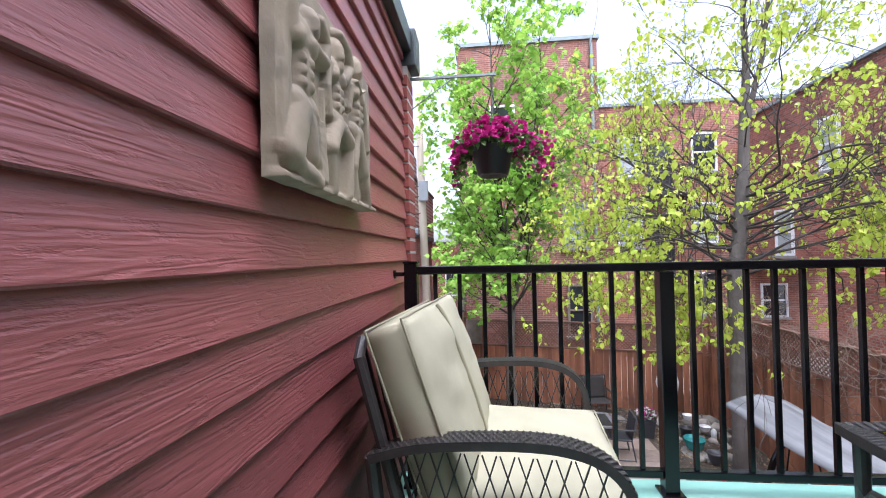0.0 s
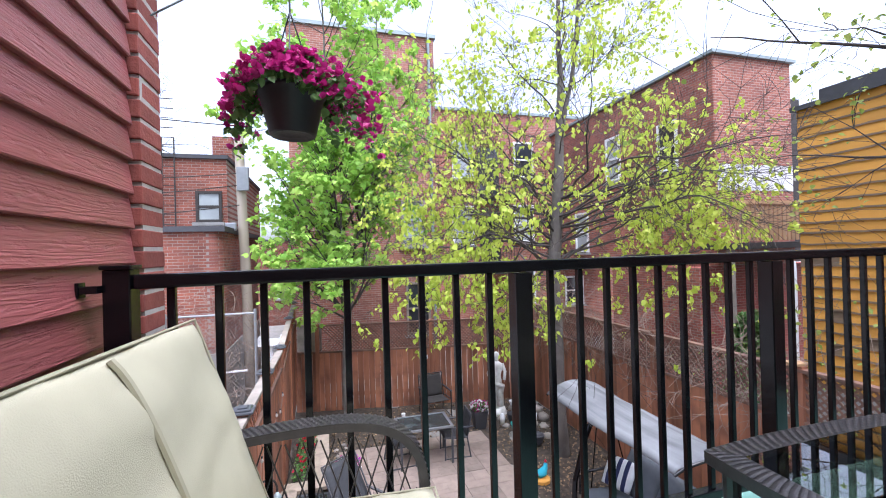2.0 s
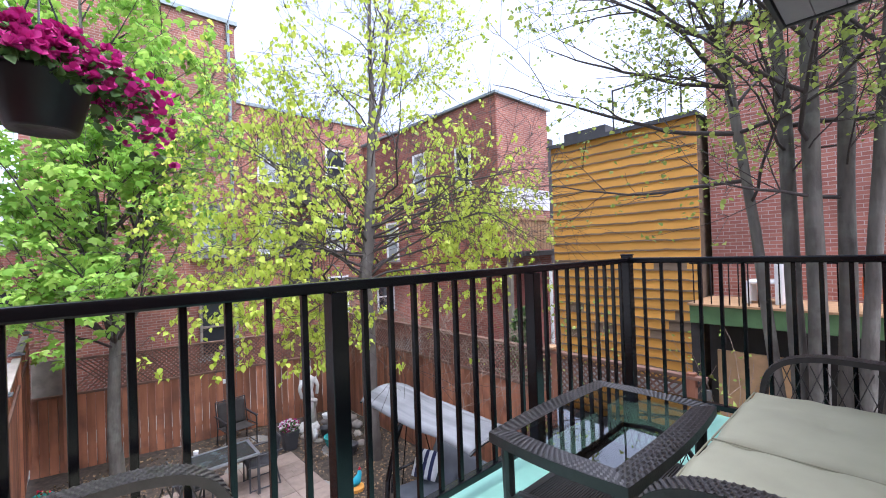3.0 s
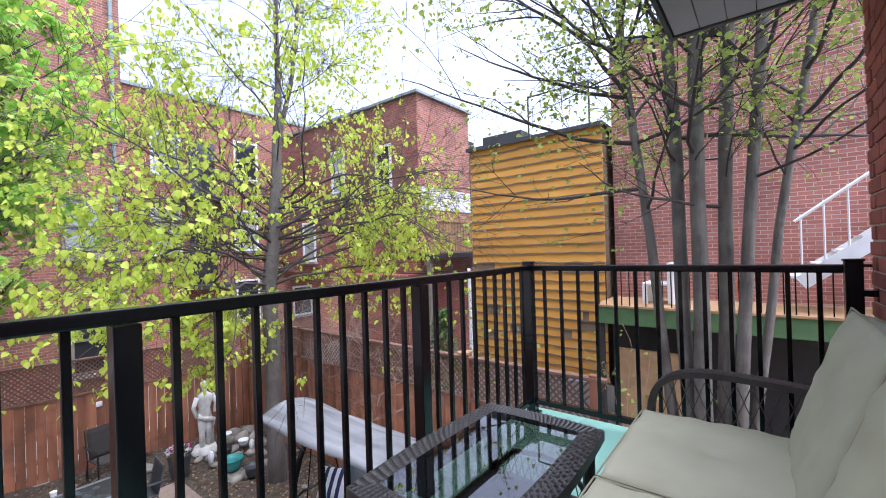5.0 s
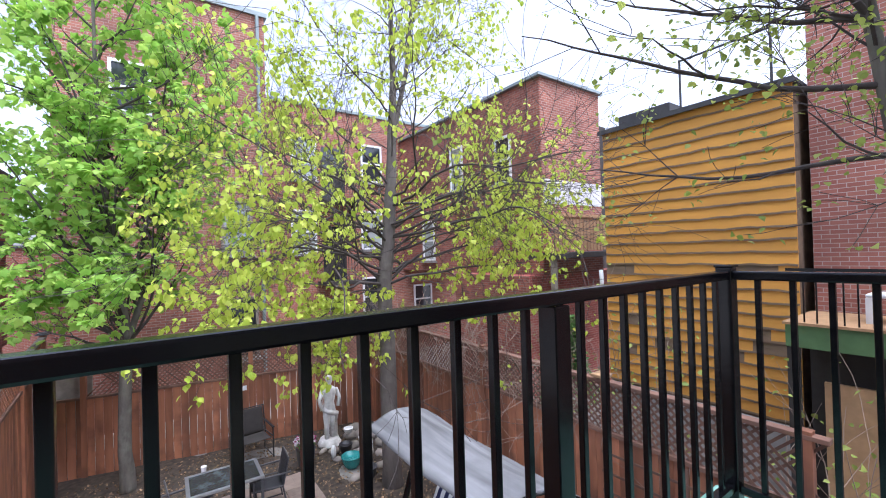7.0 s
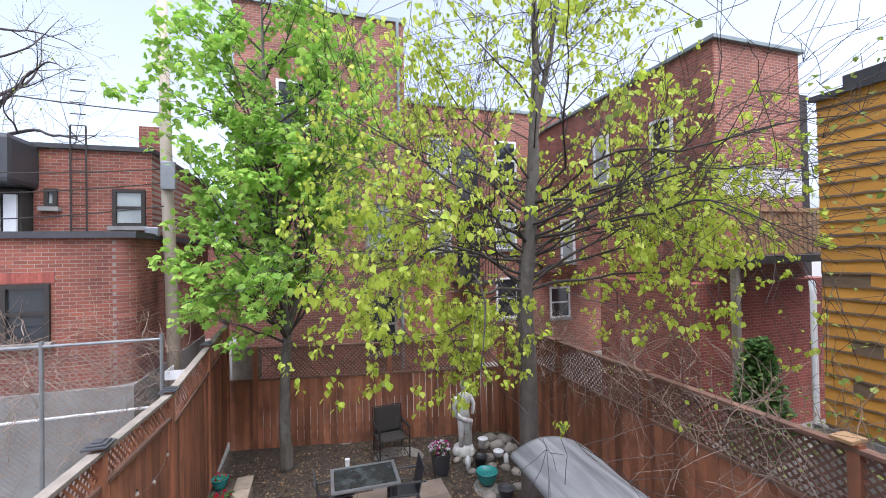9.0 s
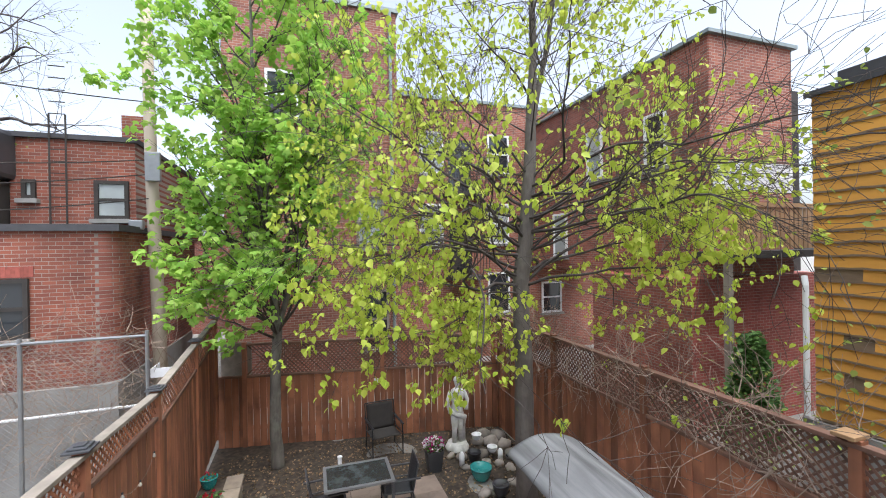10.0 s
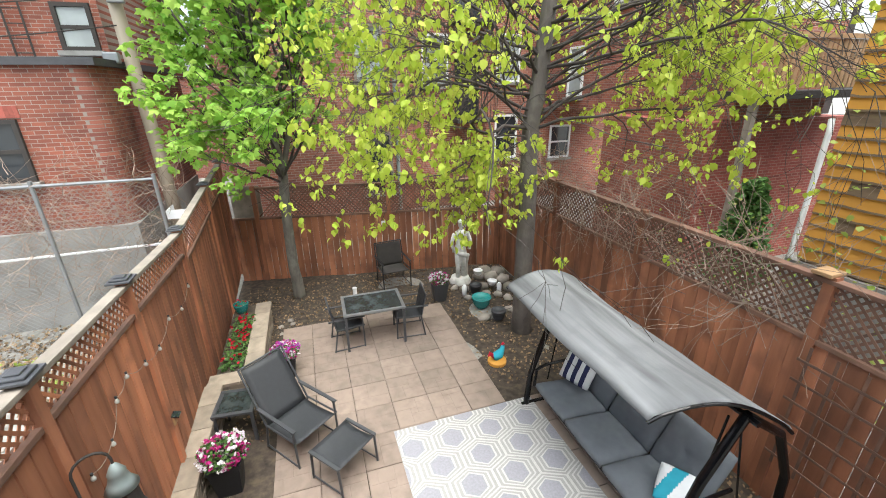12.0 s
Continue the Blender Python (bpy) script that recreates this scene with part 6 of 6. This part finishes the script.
# ---- neighbouring houses ----
def window(parent, x0, z0, x1, z1, y, depth=0.10, pane=M_PALEPANE, frame_mat=M_WHITE, sill=True, axis="x", sash=True):
    """A sash window set in a wall facing -y (axis x) or -x (axis y)."""
    m = Matrix.Identity(4) if axis == "x" else Matrix(((0, 1, 0, 0), (1, 0, 0, 0), (0, 0, 1, 0), (0, 0, 0, 1)))
    w = part("window", Geo().box(x0, y - 0.005, z0, x1, y + 0.03, z1, m), frame_mat, parent)
    f = 0.07
    fr = Geo()
    for a in ((x0, z0, x1, z0 + f), (x0, z1 - f, x1, z1), (x0, z0 + f, x0 + f, z1 - f), (x1 - f, z0 + f, x1, z1 - f)):
        fr.box(a[0], y - 0.06, a[1], a[2], y - 0.006, a[3], m)
    if sash:
        zm = (z0 + z1) / 2
        fr.box(x0 + f, y - 0.05, zm - 0.03, x1 - f, y - 0.006, zm + 0.03, m)
    part("frame", fr, frame_mat, w)
    part("pane", Geo().box(x0 + f, y - 0.012, z0 + f, x1 - f, y - 0.007, z1 - f, m), pane, w)
    if sill:
        part("sill", Geo().box(x0 - 0.06, y - 0.14, z0 - 0.09, x1 + 0.06, y - 0.002, z0 - 0.004, m), M_CONC, w)
    return w


# main row behind the garden
YM = 16.5
hs = thing("house", "three-storey red brick rear facade with white sash windows", "house", kind="")
part("wall", Geo().box(3.6, YM, G0, 13.8, YM + 8, 6.75), M_B_X, hs)
part("roof", Geo().box(3.5, YM - 0.06, 6.75, 13.8, YM + 8, 6.86), M_COPING, hs)
for x, z0, z1, dark in ((5.55, 4.0, 5.55, 0), (8.25, 4.1, 5.6, 1), (8.2, 1.4, 2.95, 0), (8.2, -1.27, 0.3, 1), (10.5, 1.38, 2.9, 0), (10.55, -1.4, -0.15, 1), (10.5, 4.1, 5.6, 1), (11.55, 1.35, 2.9, 0), (11.55, 4.2, 5.75, 1), (5.5, 1.3, 2.9, 0), (13.2, 4.3, 5.9, 0)):
    window(hs, x - 0.46, z0, x + 0.46, z1, YM, pane=M_DARKPANE if dark else M_PALEPANE)
for z in (3.25, 0.25):
    b = part("balcony", Geo().box(5.95, YM - 1.0, z - 0.12, 7.4, YM - 0.002, z, c=0.01), M_SHADE, hs, "black steel rear balcony")
    part("guard", Geo().tube([(5.97, YM - 0.98, z + 0.95), (7.38, YM - 0.98, z + 0.95)], 0.025, 6).tube([(7.38, YM - 0.98, z + 0.95), (7.38, YM - 0.02, z + 0.95)], 0.025, 6).tube([(5.97, YM - 0.98, z + 0.95), (5.97, YM - 0.02, z + 0.95)], 0.025, 6), M_SHADE, b)
    for k in range(13):
        part("baluster", Geo().tube([(5.98 + k * 0.116, YM - 0.98, z), (5.98 + k * 0.116, YM - 0.98, z + 0.95)], 0.012, 4), M_SHADE, b)
    part("door", Geo().box(6.2, YM - 0.03, z, 7.1, YM - 0.003, z + 2.05), M_DARKPANE, b)
part("stair", Geo().tube([(7.3, YM - 0.8, 3.2), (6.0, YM - 0.8, 0.3)], 0.06, 4).tube([(7.3, YM - 0.45, 3.2), (6.0, YM - 0.45, 0.3)], 0.06, 4), M_SHADE, hs)
# wing that comes forward on one side
wg = thing("house", "tall red brick rear wing with a white sash window", "house")
part("wall", Geo().box(-0.88, 14.0, G0, 3.75, YM + 8, 8.2), M_B_X2, wg)
part("roof", Geo().box(-0.95, 13.93, 8.2, 3.82, YM + 8, 8.32), M_COPING, wg)
window(wg, 0.16, 4.85, 1.02, 6.15, 14.0, pane=M_DARKPANE)
window(wg, 2.5, 1.3, 3.3, 2.8, 14.0, pane=M_PALEPANE, frame_mat=M_GREYWOOD)
window(wg, 2.6, -1.6, 3.4, 0.1, 14.0, pane=M_DARKPANE, frame_mat=M_GREYWOOD)
part("downpipe", Geo().tube([(3.55, 13.93, G0), (3.55, 13.93, 8.2)], 0.05, 8), M_COPING, wg)
# right wing with white brick band, deck and painted lower wall
rw = thing("house", "brick rear house with a white painted band and wooden deck", "house")
part("wall", Geo().box(9.62, 8.8, 0.52, 12.3, YM - 0.01, 5.9), M_B_X, rw)
part("side_wall", Geo().box(9.60, 8.81, 0.52, 9.617, YM - 0.02, 5.88), M_B_Y, rw)
part("roof", Geo().box(9.50, 8.70, 5.9, 12.4, YM - 0.02, 5.98), M_COPING, rw)
part("white_band", Geo().box(9.66, 8.785, 2.45, 12.28, 8.797, 3.12), M_B_WHITE, rw, "white painted brick band")
part("lower_wall", Geo().box(9.0, 8.79, G0, 13.4, 12.0, 0.50), M_B_RED, rw, "dark red painted brick")
part("lower_side_wall", Geo().box(8.985, 8.80, G0, 8.998, 11.99, 0.49), M_B_Y, rw)
part("side_recess", Geo().box(12.32, 9.3, 0.52, 13.4, 9.5, 5.2), M_SHADE, rw)
window(rw, 12.42, 2.9, 12.9, 4.9, 9.295, pane=M_DARKPANE)
window(rw, 9.9, 3.2, 10.6, 4.6, 9.60, pane=M_DARKPANE, axis="y")
window(rw, 12.2, 3.3, 12.9, 4.8, 9.60, pane=M_PALEPANE, axis="y")
window(rw, 14.0, 0.9, 14.8, 2.4, 9.60, pane=M_PALEPANE, axis="y")
dk = thing("wooden_deck", "weathered wooden deck with upright guard boards", "deck")
part("platform", Geo().box(9.0, 7.9, 0.95, 12.9, 8.78, 1.10, c=0.01), M_SHADE, dk)
part("guard_rail", Geo().box(9.0, 7.90, 2.0, 12.9, 7.96, 2.08), M_WOOD, dk)
dm = Geo().box(0, 0, 0, 0.10, 0.02, 0.85).mesh("board", M_WOOD)
for k in range(27):
    part("board", dm, M_WOOD, dk, m=pose(9.03 + k * 0.143, 7.93, 1.14))
for x in (9.05, 12.8):
    part("post", Geo().box(x, 8.0, G0, x + 0.12, 8.12, 0.95), M_GREYWOOD, dk)
tagged(part("downpipe", Geo().tube([(8.93, 6.62, -1.6), (8.93, 6.62, 0.55), (8.97, 6.66, 0.7)], 0.045, 8), M_WHITE), "white rain downpipe at the corner of the ochre house", "downpipe")

# ochre house with live-edge boards
yh = thing("house", "ochre yellow house clad in rough live-edge boards", "house")
part("wall", Geo().box(9.03, 3.33, G0, 12.0, 6.52, 3.62), M_YELLOWDARK, yh)
ry = random.Random(6)


def live_board(seed, worn):
    g = Geo()
    n = 26
    h = 0.205
    for i in range(n + 1):
        y = 3.30 + 3.24 * i / n
        e = 0.022 * noise.noise(Vector((i * 0.55, seed * 3.1, 0))) + 0.012 * noise.noise(Vector((i * 1.7, seed * 7.7, 2)))
        g.v += [(-0.002, y, e), (0.034, y, e - 0.004), (0.03, y, e + 0.03), (0.008, y, h + 0.03), (-0.002, y, h + 0.03)]
    for i in range(n):
        for k in range(5):
            a, b = i * 5 + k, i * 5 + (k + 1) % 5
            g.f.append((a, b, b + 5, a + 5))
    g.f += [(4, 3, 2, 1, 0), tuple(n * 5 + k for k in range(5))]
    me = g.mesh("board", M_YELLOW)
    me.materials.append(M_YELLOWDARK)
    # dark brown on the underside and lower lip of every board
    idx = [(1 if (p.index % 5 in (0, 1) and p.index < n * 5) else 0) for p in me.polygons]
    if worn:
        idx = [1 if (noise.noise(Vector(((p.index // 5) * 0.17, seed * 2.7, 1))) > 0.22) else q for p, q in zip(me.polygons, idx)]
    me.polygons.foreach_set("material_index", idx)
    return me


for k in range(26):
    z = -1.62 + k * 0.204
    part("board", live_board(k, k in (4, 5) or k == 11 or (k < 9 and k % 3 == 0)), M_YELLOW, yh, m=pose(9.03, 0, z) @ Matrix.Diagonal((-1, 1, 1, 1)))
part("eave", Geo().box(8.93, 3.25, 3.64, 12.0, 6.6, 3.70).box(8.91, 3.25, 3.62, 8.93, 6.6, 3.71), M_ROOF, yh, "dark roof edge")
part("roof_clutter", Geo().box(9.4, 5.3, 3.69, 10.6, 6.4, 4.05, c=0.02).box(9.9, 4.6, 3.69, 10.5, 5.1, 3.9, c=0.02).tube([(9.2, 3.6, 3.75), (9.2, 3.6, 4.7)], 0.02, 6).tube([(9.2, 5.0, 3.75), (9.2, 5.0, 4.7)], 0.02, 6).tube([(9.2, 3.6, 4.68), (9.2, 5.0, 4.68)], 0.02, 6), M_ROOF, yh, "dark rooftop equipment")
part("foundation", Geo().box(8.95, 3.2, G0, 9.03, 6.7, -1.66), M_CONC, yh)

# tall dusty-brick house beyond
bh = thing("house", "tall dusty red brick house wall beside the ochre house", "house")
part("wall", Geo().box(9.35, -8.0, G0, 18, 3.2, 5.25), M_B_PINK, bh)
part("roof", Geo().box(9.28, -8.0, 5.25, 18, 3.25, 5.33), M_COPING, bh)
window(bh, -1.6, 1.8, -0.8, 3.4, 9.35, pane=M_PALEPANE, axis="y")
# green balcony in front of it
gb = thing("balcony", "green painted balcony with black railing and white stair", "balcony")
part("platform", Geo().box(8.0, -2.6, -0.22, 9.33, 3.22, 0.08, c=0.01), M_GREENB, gb)
part("floor_board", Geo().box(7.96, -2.6, 0.085, 9.33, 3.24, 0.12), M_WOOD, gb)
part("guard_rail", Geo().box(8.02, -2.6, 0.80, 8.06, 3.2, 0.84), M_BLACK, gb)
pmesh = Geo().tube([(8.04, 0, 0.10), (8.04, 0, 0.80)], 0.012, 4).mesh("baluster", M_BLACK)
for k in range(36):
    part("baluster", pmesh, M_BLACK, gb, m=pose(0, 3.15 - k * 0.13, 0))
for y in (3.1, 1.0, -1.2):
    part("post", Geo().box(8.05, y, G0, 8.17, y + 0.12, -0.22), M_SHADE, gb)
# near-black box whose colour stands in for the shade under the platform
part("shade_backing", Geo().box(9.0, -2.6, G0, 9.1, 3.2, -0.23), M_SHADE, gb)
part("screen", Geo().box(8.3, 1.6, G0, 8.36, 2.9, -0.7), M_WOOD, gb, "tan wooden screen under the balcony")
tagged(part("white_chair", Geo().box(8.4, 2.0, 0.12, 8.9, 2.1, 0.85, c=0.02).box(8.4, 2.1, 0.45, 8.9, 2.5, 0.5, c=0.02).box(8.4, 2.42, 0.12, 8.45, 2.5, 0.45).box(8.85, 2.42, 0.12, 8.9, 2.5, 0.45), M_WHITE), "white plastic chair on the green balcony", "chair")
tagged(part("orange_jacket", Geo().box(8.1, 0.95, 0.3, 8.22, 1.1, 0.62, c=0.03), M_ORANGE), "orange cloth hung on the balcony rail", "cloth")
ws = thing("white_stair", "white steel outdoor stair with railings", "stair")
for s in (0.0, 0.75):
    part("stringer", Geo().box(-0.02, -0.10, 0, 0.02, 0.10, 3.4, m=Matrix.Translation((8.3 + s, 0.35, 0.55)) @ Matrix.Rotation(radians(52), 4, "X")), M_WHITE, ws)
for k in range(11):
    part("step", Geo().box(8.32, 0.20 - k * 0.25, 0.62 + k * 0.19, 9.03, 0.45 - k * 0.25, 0.65 + k * 0.19), M_WHITE, ws)
    part("baluster", Geo().tube([(8.3, 0.33 - k * 0.25, 0.6 + k * 0.19), (8.3, 0.33 - k * 0.25, 1.55 + k * 0.19)], 0.014, 5), M_WHITE, ws)
part("handrail", Geo().tube([(8.3, 0.40, 1.45), (8.3, -2.25, 3.50)], 0.025, 6), M_WHITE, ws)

# ---- alley side ----
ab = thing("house", "low orange-red brick alley building with dark windows", "house")
part("wall", Geo().box(-12, 11.0, -1.04, -2.45, 18, 1.68), M_B_LEFT, ab)
cg = Geo()
cor = [(-2.45 + 0.32 * math.sin(radians(a)), 11.32 - 0.32 * math.cos(radians(a))) for a in range(0, 91, 10)] + [(-2.13, 16.0)]
for x, y in cor:
    cg.v += [(x, y, -1.04), (x, y, 1.68)]
cg.f = [(2 * i, 2 * i + 2, 2 * i + 3, 2 * i + 1) for i in range(len(cor) - 1)]
part("rounded_corner", cg, M_B_Y, ab, "rounded brick corner")
part("foundation", Geo().box(-12, 10.9, G0, -2.10, 16.0, -1.04), M_CONC, ab, "grey concrete foundation")
part("roof_edge", Geo().box(-12, 10.92, 1.68, -2.05, 16.0, 1.80), M_ROOF, ab)
window(ab, -4.05, -0.15, -3.37, 0.87, 11.0, pane=M_DARKPANE, frame_mat=M_SHADE)
lint = Geo().box(0, 0, 0, 0.06, 0.02, 0.19, c=0.003).mesh("brick", M_BRICK)
for k in range(13):
    part("brick", lint, M_BRICK, ab, m=pose(-4.10 + k * 0.061, 10.985, 0.89))
part("upper_wall", Geo().box(-4.4, 12.5, 1.70, -2.3, 18, 3.62), M_B_LEFT, ab)
part("upper_roof", Geo().box(-4.45, 12.42, 3.62, -2.25, 18, 3.72), M_ROOF, ab)
part("chimney", Geo().box(-2.78, 13.2, 3.7, -2.3, 13.7, 4.4), M_B_LEFT, ab)
window(ab, -3.02, 2.0, -2.42, 2.8, 12.5, pane=M_PALEPANE, frame_mat=M_SHADE)
window(ab, -4.2, 2.4, -3.98, 2.78, 12.5, pane=M_PALEPANE, frame_mat=M_SHADE, sash=False)
part("bay", Geo().box(-7.0, 11.6, 2.75, -4.3, 18, 3.70, c=0.1), M_CHARCOAL, ab, "grey metal-clad bay")
part("bay_wall", Geo().box(-7.0, 12.2, 1.75, -4.42, 18, 2.72), M_SHADE, ab)
part("white_door", Geo().box(-4.95, 12.14, 1.8, -4.75, 12.19, 2.6).box(-4.68, 12.14, 1.8, -4.48, 12.19, 2.6), M_WHITE, ab)
lad = Geo()
for x in (-3.72, -3.45):
    lad.tube([(x, 12.4, 1.8), (x, 12.4, 4.1)], 0.018, 5)
for k in range(14):
    lad.tube([(-3.72, 12.4, 1.95 + k * 0.24), (-3.45, 12.4, 1.95 + k * 0.24)], 0.012, 4)
tagged(part("roof_ladder", lad, M_SHADE), "dark steel roof ladder on the brick wall", "ladder")

fh = thing("house", "brick house closing the far end of the alley", "house")
part("wall", Geo().box(-9.0, 26.0, G0, 4.0, 32.0, 1.9), M_B_LEFT, fh)
part("roof", Geo().box(-9.1, 25.9, 1.9, 4.1, 32.0, 2.02), M_ROOF, fh)
for x in (-2.6, -0.9):
    window(fh, x, -1.4, x + 0.8, 0.2, 26.0, pane=M_DARKPANE)

po = thing("utility_pole", "weathered pale wooden utility pole with a meter box", "utility pole")
part("shaft", Geo().tube([(-1.80, 12.2, G0), (-1.84, 12.2, 0.0), (-1.92, 12.2, 3.0), (-2.0, 12.2, 8.5)], [0.135, 0.125, 0.115, 0.09], 14), M_POLE, po, "", True)
part("transformer_box", Geo().box(-1.98, 11.98, 2.75, -1.70, 12.08, 3.35, c=0.02), M_GALV, po, "grey equipment box")
part("lamp", Geo().box(-2.25, 11.9, 1.75, -2.0, 12.05, 1.95, c=0.03), M_GALV, po, "grey floodlight")
for k, (z, e) in enumerate(((3.2, 3.5), (2.9, 3.0), (2.4, 2.6), (4.4, 5.4))):
    tagged(part("cable", Geo().tube([Vector((-1.95, 12.1, z)).lerp(Vector((-9, 9.5, e)), i / 14) - Vector((0, 0, 0.5 * math.sin(math.pi * i / 14))) for i in range(15)], 0.012, 5), M_SHADE), "black overhead cable strung from the pole", "cable")

# chain link fence
cf = thing("chain_link_fence", "galvanised chain link fence overgrown with bare vines", "fence")
yF = 9.75
for x in (-2.87, -1.29, -4.6):
    part("post", Geo().tube([(x, yF, G0), (x, yF, 0.05)], 0.03, 8), M_GALV, cf)
part("top_rail", Geo().tube([(-8, yF, -0.01), (-1.29, yF, -0.03)], 0.022, 8), M_GALV, cf)
wire = Geo()
for k in range(-34, 82):
    for s in (-1, 1):
        x0 = -8 + k * 0.085
        a, b = (x0, G0 + 0.05), (x0 + 2.8, -0.03)
        if s < 0:
            a, b = (x0 + 2.8, G0 + 0.05), (x0, -0.03)
        f0, f1 = 0.0, 1.0
        lo, hi = -8, -1.30
        dx = b[0] - a[0]
        t0, t1 = (lo - a[0]) / dx, (hi - a[0]) / dx
        f0, f1 = max(0, min(t0, t1)), min(1, max(t0, t1))
        if f1 > f0:
            wire.tube([(a[0] + dx * f, yF, a[1] + (b[1] - a[1]) * f) for f in (f0, f1)], 0.0022, 3, False)
tagged(part("wire_mesh", wire, M_GALV, cf), "", "", "", "stuff")
part("kerb_pipe", Geo().tube([(-8, 10.6, -1.42), (-1.6, 10.6, -1.38)], 0.025, 6), M_WHITE, cf, "pale pipe along the foundation")
tagged(part("wire_crate", Geo().box(-1.30, 9.9, -0.75, -0.85, 10.3, -0.70).box(-1.30, 9.9, -0.70, -1.28, 10.3, -0.60).box(-0.87, 9.9, -0.70, -0.85, 10.3, -0.60).box(-1.28, 9.9, -0.70, -0.87, 9.92, -0.60).box(-1.14, 10.05, G0, -1.02, 10.15, -0.75), M_WHITE), "white plastic crate on a post behind the fence", "crate")

# dry vines over the fence and chain link
def vines(name, label, n, area, seed, up=0.2, length=(0.6, 1.4)):
    rng = np.random.default_rng(seed)
    g = Geo()
    for _ in range(n):
        limbs, lv = [], []
        p = area(rng)
        d = Vector(rng.normal(0, 1, 3))
        d.x *= 0.35 if name == "vine_right" else 1
        grow(rng, p, d, rng.uniform(*length), 0.006, 1, limbs, lv, 0.5, up, kids=(2, 4), wander=0.35, droop=0.8)
        limbs_to_geo(limbs, g)
    return tagged(part("dry_vines", g, M_TWIG), label, "vines", "", "stuff")


vines("vine_right", "tangled dry vines hanging over the fence lattice", 210, lambda r: Vector((5.22 + r.normal(0, 0.14), r.uniform(4.3, 10.4), r.uniform(-0.95, -0.2))), 31, 0.3, (0.5, 1.15))
vines("vine_left", "bare creeper stems on the chain link fence and brick wall", 230, lambda r: Vector((r.uniform(-5.5, -1.2), r.uniform(9.7, 10.9), r.uniform(-2.2, 0.1))), 32, 0.4)

# weeds, dead grass and rubble along the alley
rd = np.random.default_rng(71)
alley = tagged(new("alley_litter"), "dead leaves, weeds and rubble strewn along the alley", "litter", "", "stuff")
spread = [(rd.uniform(-7.0, -0.85), rd.normal(9.6, 0.9) if q % 3 else rd.uniform(4.0, 10.5), G0 + rd.uniform(0.01, 0.05)) for q in range(5200)]
scatter_leaves("dead_leaf", M_LITTER, [p for p in spread if p[1] < 10.85], 0.07, alley, rd, 0.0)
scatter_leaves("weed", M_DARKLEAF, [(x0 + rd.normal(0, 0.16), y0 + rd.normal(0, 0.10), G0 + abs(rd.normal(0.05, 0.06))) for x0, y0 in ((-3.6, 9.4), (-2.2, 9.9), (-4.9, 9.7), (-1.4, 9.2), (-2.9, 8.7)) for _ in range(110)], 0.06, alley, rd, -0.5)
for q in range(16):
    rk = rock(rd.uniform(-4.5, -1.0), rd.uniform(6.5, 9.6), G0, rd.uniform(0.04, 0.10), 0.5)
    tagged(rk, "small broken stone lying in the alley", "rock", "alley rubble")

# cedar shrub and undergrowth behind the vine fence
sh = thing("shrub", "dark green cedar shrub against the brick wall", "shrub", pose(8.55, 7.25, G0))
rs = np.random.default_rng(44)
part("trunk", Geo().tube([(0, 0, 0), (0, 0, 2.0)], [0.05, 0.02], 8), M_BARK, sh)
pts = []
for _ in range(2600):
    z = rs.uniform(0.6, 2.5)
    r = 0.55 * math.sqrt(rs.uniform(0.1, 1)) * (1 - (z - 0.6) / 2.6)
    a = rs.uniform(0, 6.283)
    pts.append((r * math.cos(a) * 1.3, r * math.sin(a), z + 0.15 * noise.noise(Vector((a * 2, z * 3, 0)))))
tagged(scatter_leaves("crown", M_CEDAR, pts, 0.10, sh, rs, -0.4), kind="stuff")
for bx, by, bz, n, r in ((7.2, 2.6, -1.1, 380, 0.75), (7.6, 6.8, -1.2, 260, 0.6), (8.1, 5.0, -0.5, 330, 0.5), (6.7, 3.8, -1.9, 260, 0.7)):
    s2 = thing("shrub", "loose leafy shrub behind the garden fence", "shrub", pose(bx, by, G0))
    limbs, lv = [], []
    for q in range(6):
        grow(rs, (0, 0, 0), (rs.normal(0, 0.25), rs.normal(0, 0.25), 1), bz - G0 + 0.4, 0.014, 1, limbs, lv, 0.45, 0.3, kids=(3, 5), leaf_n=1, wander=0.2)
    g = Geo()
    limbs_to_geo(limbs, g)
    tagged(part("branch", g, M_TWIG, s2), kind="stuff")
    tagged(scatter_leaves("crown", M_DARKLEAF, lv[:: max(1, len(lv) // (n * 4))], 0.085, s2, rs, 0.4), kind="stuff")

# leafless tree far over the alley
ft_stem = [((-7.5, 15.0, G0), 0.2), ((-7.2, 15.0, 2.0), 0.15), ((-6.8, 15.0, 5.0), 0.10), ((-6.5, 15.0, 8.5), 0.03)]
tree("bare-limbed street tree beyond the alley building", [ft_stem], [[(0.35 + 0.6 * k / 14, k * 137.5, rt.uniform(10, 50), rt.uniform(2.2, 3.6)) for k in range(14)] + [(0.62, 110, 8, 4.0), (0.7, 100, 15, 4.0)]], M_BARK, M_DARKLEAF, 0.05, 17, "leaf", 0.4,
     spread=0.5, up=0.2, leaf_from=0.8, leaf_n=1, leaf_r=0.1, kids=(4, 6), shrink=0.5, wander=0.25, droop=0.1)
